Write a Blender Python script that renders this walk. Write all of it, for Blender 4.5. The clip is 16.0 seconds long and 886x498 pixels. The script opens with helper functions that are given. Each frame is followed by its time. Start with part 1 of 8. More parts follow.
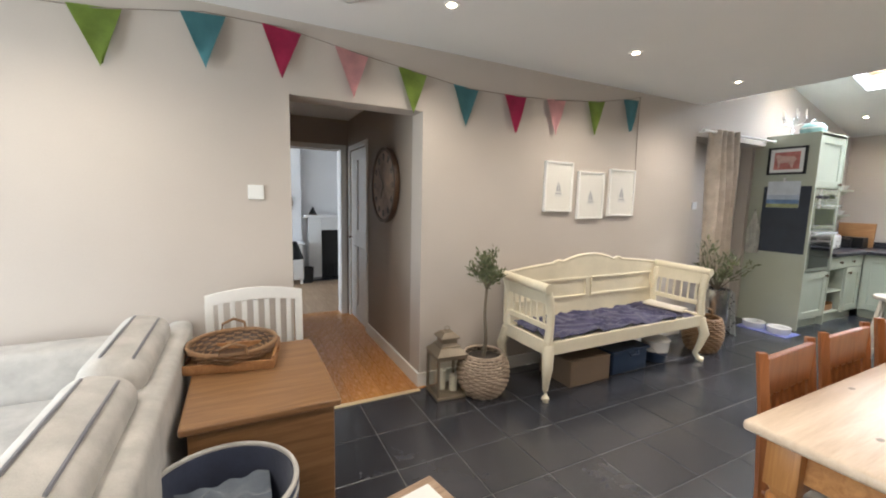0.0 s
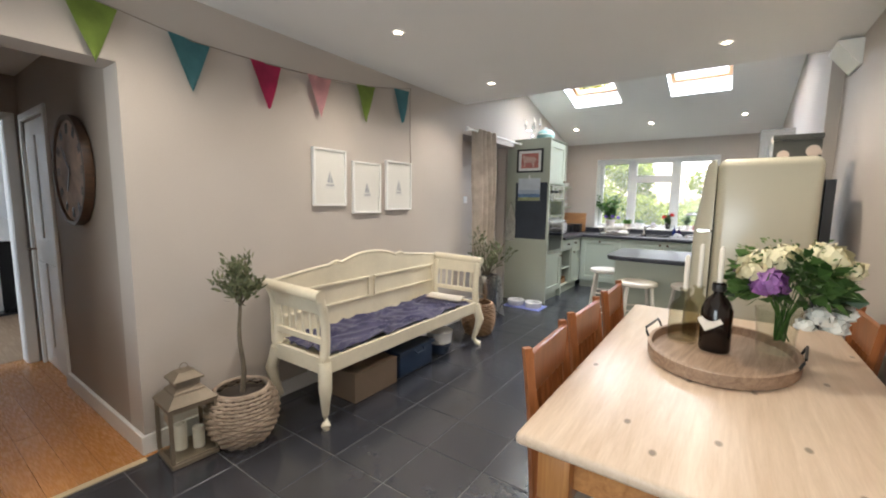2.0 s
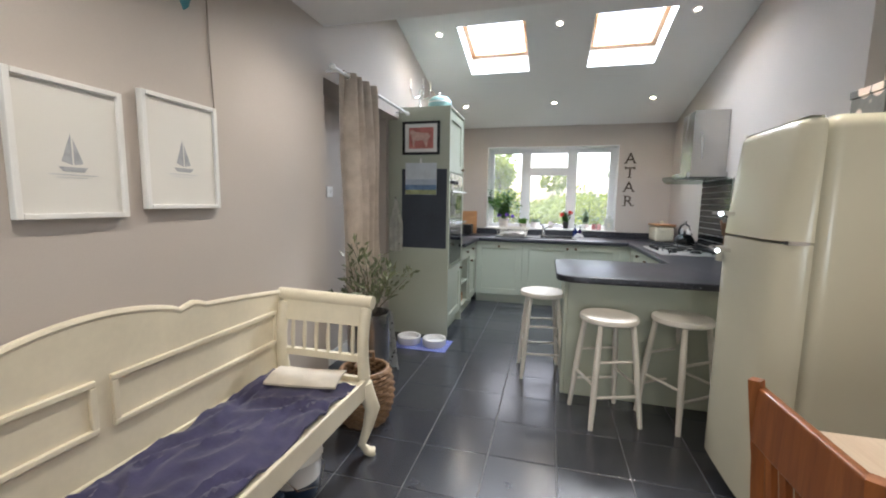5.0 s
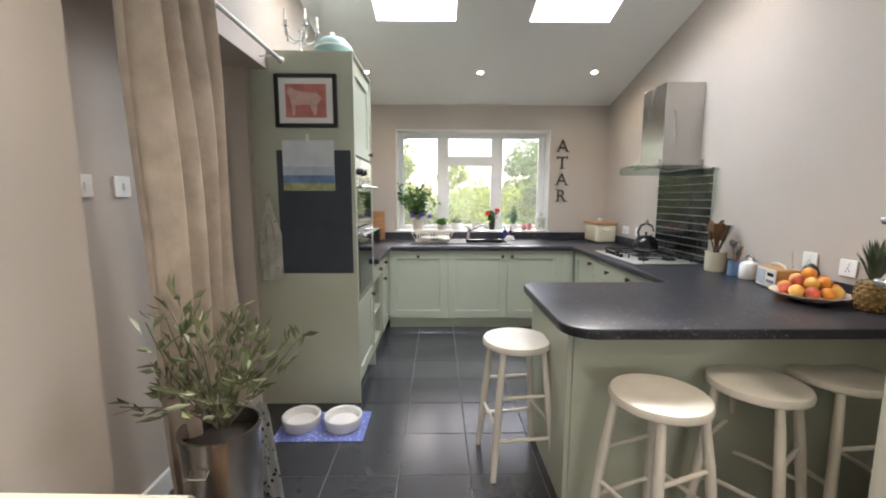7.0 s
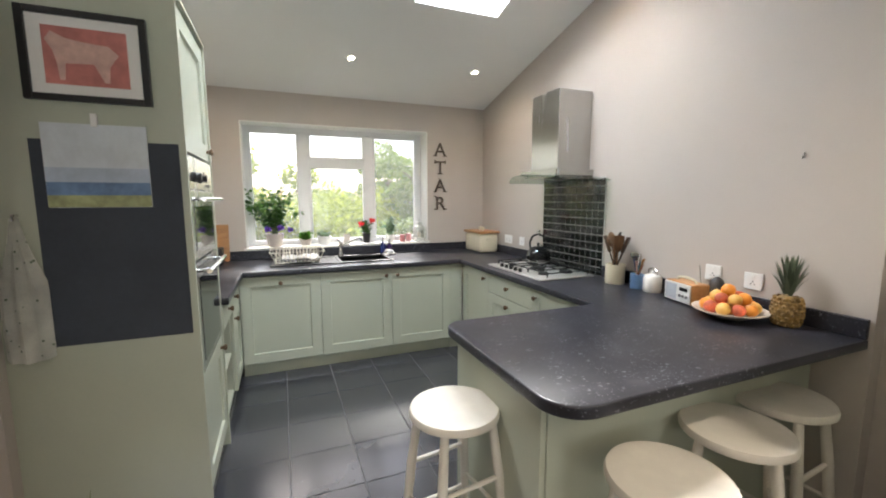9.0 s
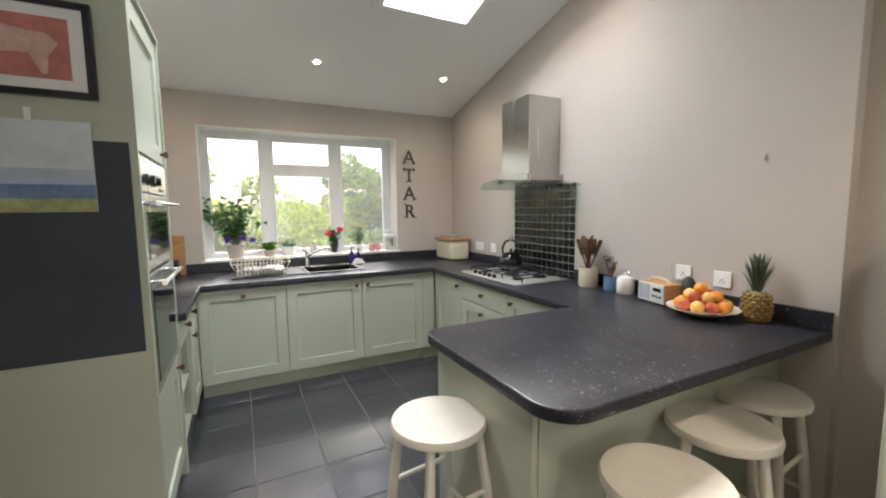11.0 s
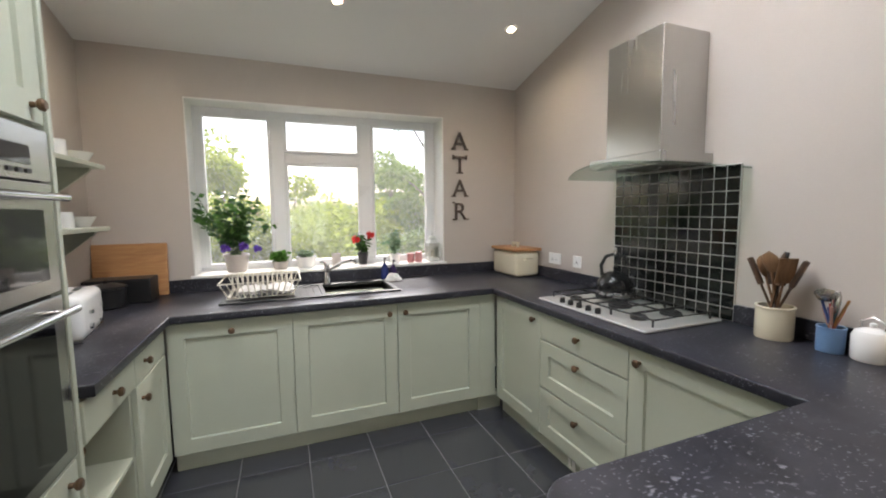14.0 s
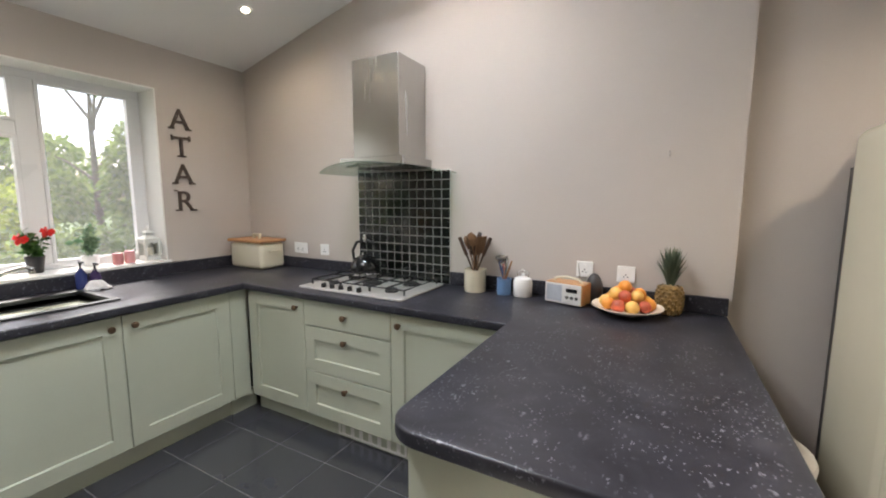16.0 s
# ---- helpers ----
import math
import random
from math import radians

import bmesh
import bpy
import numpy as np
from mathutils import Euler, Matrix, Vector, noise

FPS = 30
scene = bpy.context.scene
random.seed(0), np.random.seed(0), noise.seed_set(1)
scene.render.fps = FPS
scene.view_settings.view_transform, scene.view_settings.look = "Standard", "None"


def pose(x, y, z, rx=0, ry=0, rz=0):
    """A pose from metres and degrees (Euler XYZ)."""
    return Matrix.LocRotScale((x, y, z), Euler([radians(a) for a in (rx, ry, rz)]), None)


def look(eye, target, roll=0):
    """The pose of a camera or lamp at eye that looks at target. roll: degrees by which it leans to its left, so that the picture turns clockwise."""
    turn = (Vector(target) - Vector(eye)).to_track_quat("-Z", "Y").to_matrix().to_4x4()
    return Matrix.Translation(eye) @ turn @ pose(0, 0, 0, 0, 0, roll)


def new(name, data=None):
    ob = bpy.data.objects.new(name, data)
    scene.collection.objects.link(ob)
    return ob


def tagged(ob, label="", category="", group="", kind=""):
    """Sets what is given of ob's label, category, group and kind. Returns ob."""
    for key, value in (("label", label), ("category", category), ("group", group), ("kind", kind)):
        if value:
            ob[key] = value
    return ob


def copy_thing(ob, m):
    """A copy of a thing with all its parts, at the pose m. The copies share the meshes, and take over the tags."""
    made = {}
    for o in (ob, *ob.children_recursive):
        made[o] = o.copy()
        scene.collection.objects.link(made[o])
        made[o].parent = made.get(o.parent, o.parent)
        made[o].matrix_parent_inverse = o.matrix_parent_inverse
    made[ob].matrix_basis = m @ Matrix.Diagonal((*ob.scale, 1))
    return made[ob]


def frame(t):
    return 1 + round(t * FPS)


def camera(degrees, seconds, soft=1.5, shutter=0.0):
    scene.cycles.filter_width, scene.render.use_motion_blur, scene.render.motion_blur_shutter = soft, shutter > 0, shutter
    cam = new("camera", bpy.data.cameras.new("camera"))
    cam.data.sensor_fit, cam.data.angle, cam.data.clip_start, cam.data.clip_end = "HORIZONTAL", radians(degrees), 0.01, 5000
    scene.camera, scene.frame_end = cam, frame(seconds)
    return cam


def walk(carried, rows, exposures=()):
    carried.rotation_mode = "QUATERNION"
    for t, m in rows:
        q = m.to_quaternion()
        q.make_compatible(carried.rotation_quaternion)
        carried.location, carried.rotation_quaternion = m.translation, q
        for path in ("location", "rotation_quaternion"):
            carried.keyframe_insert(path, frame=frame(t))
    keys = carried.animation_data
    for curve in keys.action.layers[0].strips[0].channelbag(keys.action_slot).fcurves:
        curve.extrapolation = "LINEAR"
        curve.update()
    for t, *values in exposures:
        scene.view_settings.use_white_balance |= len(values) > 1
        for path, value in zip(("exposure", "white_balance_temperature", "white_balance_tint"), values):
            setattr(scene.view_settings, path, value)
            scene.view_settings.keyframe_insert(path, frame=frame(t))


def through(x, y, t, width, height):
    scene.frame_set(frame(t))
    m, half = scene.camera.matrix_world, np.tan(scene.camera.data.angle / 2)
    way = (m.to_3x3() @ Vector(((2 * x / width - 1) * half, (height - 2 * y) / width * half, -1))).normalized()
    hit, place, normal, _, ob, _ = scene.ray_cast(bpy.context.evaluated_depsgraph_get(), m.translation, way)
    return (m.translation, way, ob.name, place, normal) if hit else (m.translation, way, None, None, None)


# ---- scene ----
cam = camera(95.5, 16.0, soft=2.0)
PATH = [
    (0, (-0.105, 0.056, 1.475), (0.793, 1.826, 1.23), 1.3),
    (0.5, (-0.076, 0.056, 1.454), (1.087, 1.667, 1.222), 1.1),
    (1, (-0.014, 0.068, 1.426), (1.36, 1.504, 1.2), 0.9),
    (1.5, (0.144, 0.145, 1.417), (1.671, 1.417, 1.188), 0.9),
    (2, (0.334, 0.269, 1.429), (1.962, 1.407, 1.198), 0.8),
    (2.5, (0.51, 0.464, 1.396), (2.181, 1.538, 1.161), 0.9),
    (3, (0.711, 0.691, 1.407), (2.423, 1.699, 1.173), 0.9),
    (3.5, (0.982, 0.906, 1.386), (2.746, 1.817, 1.152), 0.9),
    (4, (1.242, 1.081, 1.39), (3.064, 1.87, 1.156), 0.8),
    (4.5, (1.545, 1.22, 1.392), (3.412, 1.899, 1.156), 0.7),
    (4.7, (1.666, 1.262, 1.393), (3.557, 1.871, 1.159), 0.8),
    (7, (3.142, 1.766, 1.422), (5.126, 1.742, 1.17), 0.1),
    (7.5, (3.374, 1.848, 1.425), (5.352, 1.691, 1.172), 0.1),
    (8, (3.589, 1.933, 1.459), (5.531, 1.533, 1.2), 0.1),
    (8.5, (3.75, 1.946, 1.493), (5.634, 1.325, 1.238), -0.0),
    (9, (3.812, 1.949, 1.498), (5.655, 1.211, 1.252), -0.1),
    (9.5, (3.829, 1.952, 1.496), (5.638, 1.133, 1.259), -0.2),
    (9.7, (3.836, 1.97, 1.491), (5.627, 1.11, 1.26), 0.1),
    (11.8, (4.056, 1.976, 1.452), (5.84, 1.09, 1.271), -1.1),
    (12, (4.141, 1.915, 1.452), (5.956, 1.095, 1.275), -0.6),
    (12.5, (4.327, 1.857, 1.439), (6.177, 1.117, 1.261), -0.6),
    (13, (4.623, 1.781, 1.438), (6.48, 1.061, 1.257), -0.6),
    (13.5, (4.838, 1.707, 1.456), (6.695, 0.988, 1.267), -0.6),
    (14, (4.917, 1.679, 1.448), (6.771, 0.951, 1.265), -0.6),
    (14.5, (4.99, 1.712, 1.453), (6.79, 0.861, 1.269), -0.4),
    (15, (5.005, 1.786, 1.438), (6.639, 0.647, 1.251), -0.3),
    (15.5, (4.961, 1.9, 1.438), (6.336, 0.461, 1.236), -0.1),
    (16, (4.96, 2.016, 1.468), (5.907, 0.272, 1.223), 0.1),
]
walk(cam, [(t, look(eye, target, roll)) for t, eye, target, roll in PATH], [(0, 1.74, 6150, 10), (1.5, 1.7, 6100, 10), (2.5, 1.54, 6050, 10), (3.2, 1.4, 5950, 10), (4, 1.38, 5800, 10), (5.5, 1.42, 6000, 10), (7, 1.52, 6350, 11), (8, 1.6, 6550, 12), (9, 1.58, 6400, 10), (12, 1.38, 6500, 11), (15, 1.35, 6500, 13), (16, 1.42, 6500, 13)])

# ---------------------------------------------------------------- world and light
world = bpy.data.worlds.new("sky")
scene.world = world
world.use_nodes = True
_wn = world.node_tree
_sky = _wn.nodes.new("ShaderNodeTexSky")
_sky.sky_type = 'NISHITA'
_sky.sun_disc = False
_sky.sun_elevation, _sky.sun_rotation = radians(48), radians(75)
_sky.dust_density, _sky.air_density = 3.0, 1.0
_bg = _wn.nodes["Background"]
_bg.inputs["Strength"].default_value = 0.15
_wn.links.new(_sky.outputs["Color"], _bg.inputs["Color"])


def lamp(name, kind, m, energy, color=(1, 1, 1), **kw):
    data = bpy.data.lights.new(name, kind)
    data.energy, data.color = energy, color
    if "size" in kw:
        data.shape, data.size, data.size_y = 'RECTANGLE', kw["size"][0], kw["size"][1]
    if "spot" in kw:
        data.spot_size, data.spot_blend, data.shadow_soft_size = radians(kw["spot"]), 0.9, 0.03
    if "angle" in kw:
        data.angle = radians(kw["angle"])
    ob = new(name, data)
    ob.matrix_world = m
    return ob


# a bright, thinly overcast day; the sun stands over the garden
lamp("sun", 'SUN', look((30, -8, 34), (0, 0, 0)), 3.0, (1, 0.95, 0.88), angle=12)

# ---------------------------------------------------------------- helpers
def place_of(ob):
    m = Matrix()
    while ob is not None:
        m = ob.matrix_basis @ m
        ob = ob.parent
    return m


def thing(name, m, label, category, group=""):
    ob = new(name)
    ob.empty_display_size = 0.05
    ob.matrix_basis = m if isinstance(m, Matrix) else pose(*m)
    return tagged(ob, label, category, group)


def part(name, bm, material, parent=None, label="", smooth=False, world_space=False):
    """Links a bmesh as one mesh object under a thing or a part."""
    if world_space and parent is not None:
        bmesh.ops.transform(bm, matrix=place_of(parent).inverted(), verts=bm.verts)
    bmesh.ops.recalc_face_normals(bm, faces=bm.faces)
    me = bpy.data.meshes.new(name)
    bm.to_mesh(me)
    bm.free()
    if smooth:
        me.shade_smooth()
        me.set_sharp_from_angle(angle=radians(40))
    for mm in (material if isinstance(material, (list, tuple)) else [material]):
        me.materials.append(mm)
    ob = new(name, me)
    ob.parent = parent
    if label:
        ob["label"] = label
    return ob


def structure(name, bm, material, label, category, smooth=False):
    ob = part(name, bm, material, None, smooth=smooth)
    return tagged(ob, label, category, kind="structure")


def add(bm, other, m=None):
    if m is not None:
        bmesh.ops.transform(other, matrix=m, verts=other.verts)
    me = bpy.data.meshes.new("tmp")
    other.to_mesh(me)
    other.free()
    bm.from_mesh(me)
    bpy.data.meshes.remove(me)
    return bm


def box(x0, y0, z0, x1, y1, z1, bev=0.0, seg=2):
    bm = bmesh.new()
    bmesh.ops.create_cube(bm, size=1.0)
    for v in bm.verts:
        v.co = Vector(((x0 + x1) / 2 + v.co.x * (x1 - x0), (y0 + y1) / 2 + v.co.y * (y1 - y0), (z0 + z1) / 2 + v.co.z * (z1 - z0)))
    if bev:
        bmesh.ops.bevel(bm, geom=bm.edges[:], offset=bev, segments=seg, profile=0.5, affect='EDGES')
    return bm


def boxes(*rows, bev=0.0, seg=2):
    bm = bmesh.new()
    for r in rows:
        add(bm, box(*r, bev=bev, seg=seg))
    return bm


def rod(p, q, r0, r1=None, seg=12):
    p, q = Vector(p), Vector(q)
    bm = bmesh.new()
    bmesh.ops.create_cone(bm, cap_ends=True, segments=seg, radius1=r0, radius2=r0 if r1 is None else r1, depth=(q - p).length)
    bmesh.ops.transform(bm, matrix=Matrix.Translation((p + q) / 2) @ (q - p).to_track_quat('Z', 'Y').to_matrix().to_4x4(), verts=bm.verts)
    return bm


def rods(*rows, seg=10):
    bm = bmesh.new()
    for r in rows:
        add(bm, rod(*r, seg=seg))
    return bm


def lathe(profile, seg=24, sx=1.0, sy=1.0):
    """A turned body about z from rows of (radius, height)."""
    bm = bmesh.new()
    rings = []
    for r, z in profile:
        if r < 1e-5:
            rings.append([bm.verts.new((0, 0, z))])
        else:
            rings.append([bm.verts.new((sx * r * math.cos(a), sy * r * math.sin(a), z)) for a in [2 * math.pi * k / seg for k in range(seg)]])
    for a, b in zip(rings, rings[1:]):
        for k in range(seg):
            n = (k + 1) % seg
            if len(a) == 1 and len(b) > 1:
                bm.faces.new((a[0], b[k], b[n]))
            elif len(b) == 1 and len(a) > 1:
                bm.faces.new((a[k], a[n], b[0]))
            elif len(a) > 1:
                bm.faces.new((a[k], a[n], b[n], b[k]))
    return bm


def tube(points, radius, seg=8, closed=False):
    """A round bar along points; radius a number or one for each point."""
    pts = [Vector(p) for p in points]
    n = len(pts)
    rad = radius if isinstance(radius, (list, tuple)) else [radius] * n
    bm = bmesh.new()
    rings = []
    for i, p in enumerate(pts):
        a = pts[(i - 1) % n] if (closed or i) else p
        b = pts[(i + 1) % n] if (closed or i < n - 1) else p
        d = (b - a).normalized()
        up = Vector((0, 0, 1)) if abs(d.z) < 0.9 else Vector((1, 0, 0))
        u = d.cross(up).normalized()
        w = u.cross(d)
        rings.append([bm.verts.new(p + rad[i] * (math.cos(t) * u + math.sin(t) * w)) for t in [2 * math.pi * k / seg for k in range(seg)]])
    pairs = list(zip(rings, rings[1:])) + ([(rings[-1], rings[0])] if closed else [])
    for a, b in pairs:
        best = 0
        if a[0].co is not None:
            best = min(range(seg), key=lambda s: (a[0].co - b[s].co).length) if closed and a is rings[-1] else 0
        for k in range(seg):
            bm.faces.new((a[k], a[(k + 1) % seg], b[(k + 1 + best) % seg], b[(k + best) % seg]))
    if not closed:
        bm.faces.new(rings[0]), bm.faces.new(rings[-1])
    return bm


def prism(outline, z0, z1, m=None, bev=0.0):
    """An outline in x and y, drawn up from z0 to z1."""
    bm = bmesh.new()
    low = [bm.verts.new((x, y, z0)) for x, y in outline]
    top = [bm.verts.new((x, y, z1)) for x, y in outline]
    bm.faces.new(low), bm.faces.new(top)
    n = len(low)
    for k in range(n):
        bm.faces.new((low[k], low[(k + 1) % n], top[(k + 1) % n], top[k]))
    bmesh.ops.recalc_face_normals(bm, faces=bm.faces)
    if bev:
        bmesh.ops.bevel(bm, geom=[e for e in bm.edges if abs(e.verts[0].co.z - e.verts[1].co.z) < 1e-6], offset=bev, segments=2, profile=0.5, affect='EDGES')
    if m is not None:
        bmesh.ops.transform(bm, matrix=m, verts=bm.verts)
    return bm


def grid_sheet(nx, ny, fn, thick=0.0):
    """A sheet of nx by ny cells whose points are fn(u, v), with a back at that thickness along z."""
    bm = bmesh.new()
    sides = []
    for k in range(2 if thick else 1):
        sides.append([[bm.verts.new(Vector(fn(i / nx, j / ny)) - Vector((0, 0, thick * k))) for j in range(ny + 1)] for i in range(nx + 1)])
    for g in sides:
        for i in range(nx):
            for j in range(ny):
                bm.faces.new((g[i][j], g[i + 1][j], g[i + 1][j + 1], g[i][j + 1]))
    if thick:
        a, b = sides
        for i in range(nx):
            bm.faces.new((a[i][0], a[i + 1][0], b[i + 1][0], b[i][0])), bm.faces.new((a[i][ny], a[i + 1][ny], b[i + 1][ny], b[i][ny]))
        for j in range(ny):
            bm.faces.new((a[0][j], a[0][j + 1], b[0][j + 1], b[0][j])), bm.faces.new((a[nx][j], a[nx][j + 1], b[nx][j + 1], b[nx][j]))
    return bm


def leaves(points, length, width, rng, droop=0.3):
    """Small folded leaves, one at each (place, way); one bmesh."""
    verts, faces = [], []
    for p, d in points:
        d = Vector(d).normalized()
        side = d.cross(Vector((rng.uniform(-1, 1), rng.uniform(-1, 1), rng.uniform(-1, 1)))).normalized()
        up = side.cross(d)
        l, w = length * rng.uniform(0.7, 1.25), width * rng.uniform(0.7, 1.2)
        k = len(verts)
        p = Vector(p)
        mid = p + d * l * 0.5
        verts += [p, mid + side * w * 0.5 + up * w * 0.18, p + d * l - Vector((0, 0, droop * l * 0.4)), mid - side * w * 0.5 + up * w * 0.18]
        faces += [(k, k + 1, k + 2), (k, k + 2, k + 3)]
    me = bpy.data.meshes.new("tmp")
    me.from_pydata([tuple(v) for v in verts], [], faces)
    bm = bmesh.new()
    bm.from_mesh(me)
    bpy.data.meshes.remove(me)
    return bm


# ---------------------------------------------------------------- materials
def nodes_of(name):
    m = bpy.data.materials.new(name)
    m.use_nodes = True
    return m, m.node_tree, m.node_tree.nodes["Principled BSDF"]


def coords(nt, scale=(1, 1, 1), kind="Object"):
    tc = nt.nodes.new("ShaderNodeTexCoord")
    mp = nt.nodes.new("ShaderNodeMapping")
    mp.inputs["Scale"].default_value = scale
    nt.links.new(tc.outputs[kind], mp.inputs["Vector"])
    return mp.outputs["Vector"]


def noise_of(nt, vec, scale, detail=4, rough=0.55, dist=0.0):
    n = nt.nodes.new("ShaderNodeTexNoise")
    n.inputs["Scale"].default_value, n.inputs["Detail"].default_value = scale, detail
    n.inputs["Roughness"].default_value, n.inputs["Distortion"].default_value = rough, dist
    nt.links.new(vec, n.inputs["Vector"])
    return n.outputs["Fac"]


def ramp_of(nt, fac, stops):
    r = nt.nodes.new("ShaderNodeValToRGB")
    while len(r.color_ramp.elements) < len(stops):
        r.color_ramp.elements.new(0.5)
    for e, (p, c) in zip(r.color_ramp.elements, stops):
        e.position, e.color = p, (*c, 1)
    nt.links.new(fac, r.inputs["Fac"])
    return r.outputs["Color"]


def mix_of(nt, a, b, fac, blend='MIX'):
    x = nt.nodes.new("ShaderNodeMix")
    x.data_type, x.blend_type = 'RGBA', blend
    for sock, v in ((x.inputs[0], fac), (x.inputs[6], a), (x.inputs[7], b)):
        if isinstance(v, (int, float)):
            sock.default_value = v
        elif isinstance(v, tuple):
            sock.default_value = (*v, 1)
        else:
            nt.links.new(v, sock)
    return x.outputs[2]


def bump_of(nt, bsdf, height, strength, dist=0.002):
    b = nt.nodes.new("ShaderNodeBump")
    b.inputs["Strength"].default_value, b.inputs["Distance"].default_value = strength, dist
    nt.links.new(height, b.inputs["Height"])
    nt.links.new(b.outputs["Normal"], bsdf.inputs["Normal"])


def tint(c, f):
    return tuple(min(1.0, v * f) for v in c)


def surface(name, col, rough=0.5, metal=0.0, var=0.1, big=2.0, fine=60.0, bump=0.15, stretch=(1, 1, 1), spec=0.5, rvar=0.08):
    """A plain surface with cloudy variation, fine grain and relief."""
    m, nt, b = nodes_of(name)
    v = coords(nt, stretch)
    n1, n2 = noise_of(nt, v, big, 3), noise_of(nt, v, fine, 5)
    c1 = ramp_of(nt, n1, [(0.3, tint(col, 1 - var)), (0.7, tint(col, 1 + var * 0.6))])
    c2 = ramp_of(nt, n2, [(0.25, (1 - var,) * 3), (0.75, (1, 1, 1))])
    nt.links.new(mix_of(nt, c1, c2, 0.6, 'MULTIPLY'), b.inputs["Base Color"])
    rr = nt.nodes.new("ShaderNodeMapRange")
    rr.inputs["To Min"].default_value, rr.inputs["To Max"].default_value = max(0.02, rough - rvar), min(1, rough + rvar)
    nt.links.new(n1, rr.inputs["Value"])
    nt.links.new(rr.outputs["Result"], b.inputs["Roughness"])
    b.inputs["Metallic"].default_value = metal
    b.inputs["Specular IOR Level"].default_value = spec
    bump_of(nt, b, n2, bump)
    return m


def timber(name, dark, light, rough=0.4, along="x", knots=False, scale=1.0, bump=0.1):
    m, nt, b = nodes_of(name)
    st = {"x": (1.2, 14, 14), "y": (14, 1.2, 14), "z": (14, 14, 1.2)}[along]
    v = coords(nt, tuple(s * scale for s in st))
    g = noise_of(nt, v, 2.2, 6, 0.6, 1.2)
    f = noise_of(nt, v, 14, 4, 0.7)
    col = ramp_of(nt, g, [(0.3, dark), (0.5, tuple((a + c) / 2 for a, c in zip(dark, light))), (0.68, light)])
    col = mix_of(nt, col, ramp_of(nt, f, [(0.3, (0.8, 0.78, 0.75)), (0.7, (1, 1, 1))]), 0.6, 'MULTIPLY')
    info = nt.nodes.new("ShaderNodeObjectInfo")
    col = mix_of(nt, col, ramp_of(nt, info.outputs["Random"], [(0, (0.82, 0.8, 0.78)), (1, (1, 1, 1))]), 0.8, 'MULTIPLY')
    if knots:
        vo = nt.nodes.new("ShaderNodeTexVoronoi")
        vo.voronoi_dimensions = '2D'
        vo.inputs["Scale"].default_value = 1.0
        nt.links.new(coords(nt, (2.6, 4.4, 3.2)), vo.inputs["Vector"])
        col = mix_of(nt, tint(dark, 0.35), col, ramp_of(nt, vo.outputs["Distance"], [(0.028, (0.1, 0.1, 0.1)), (0.05, (1, 1, 1))]))
    nt.links.new(col, b.inputs["Base Color"])
    rr = nt.nodes.new("ShaderNodeMapRange")
    rr.inputs["To Min"].default_value, rr.inputs["To Max"].default_value = rough - 0.08, rough + 0.12
    nt.links.new(f, rr.inputs["Value"])
    nt.links.new(rr.outputs["Result"], b.inputs["Roughness"])
    bump_of(nt, b, g, bump)
    return m


def slate(name):
    m, nt, b = nodes_of(name)
    v = coords(nt)
    info = nt.nodes.new("ShaderNodeObjectInfo")
    va = nt.nodes.new("ShaderNodeVectorMath")
    va.operation = 'ADD'
    nt.links.new(v, va.inputs[0])
    sc = nt.nodes.new("ShaderNodeMath")
    sc.operation = 'MULTIPLY'
    sc.inputs[1].default_value = 40
    nt.links.new(info.outputs["Random"], sc.inputs[0])
    nt.links.new(sc.outputs[0], va.inputs[1])
    n1, n2, n3 = noise_of(nt, va.outputs[0], 4, 4, 0.5, 0.4), noise_of(nt, va.outputs[0], 60, 4, 0.6), noise_of(nt, va.outputs[0], 7, 3, 0.5)
    c = ramp_of(nt, n1, [(0.25, (0.032, 0.034, 0.042)), (0.55, (0.040, 0.042, 0.051)), (0.8, (0.052, 0.054, 0.064))])
    c = mix_of(nt, c, ramp_of(nt, info.outputs["Random"], [(0, (0.80, 0.80, 0.82)), (1, (1.0, 0.99, 0.98))]), 0.9, 'MULTIPLY')
    c = mix_of(nt, c, ramp_of(nt, n2, [(0.3, (0.85, 0.85, 0.86)), (0.7, (1, 1, 1))]), 0.5, 'MULTIPLY')
    nt.links.new(c, b.inputs["Base Color"])
    b.inputs["Specular IOR Level"].default_value = 1.0
    rr = nt.nodes.new("ShaderNodeMapRange")
    rr.inputs["To Min"].default_value, rr.inputs["To Max"].default_value = 0.18, 0.27
    nt.links.new(n3, rr.inputs["Value"])
    nt.links.new(rr.outputs["Result"], b.inputs["Roughness"])
    bump_of(nt, b, n3, 0.018, 0.003)
    return m


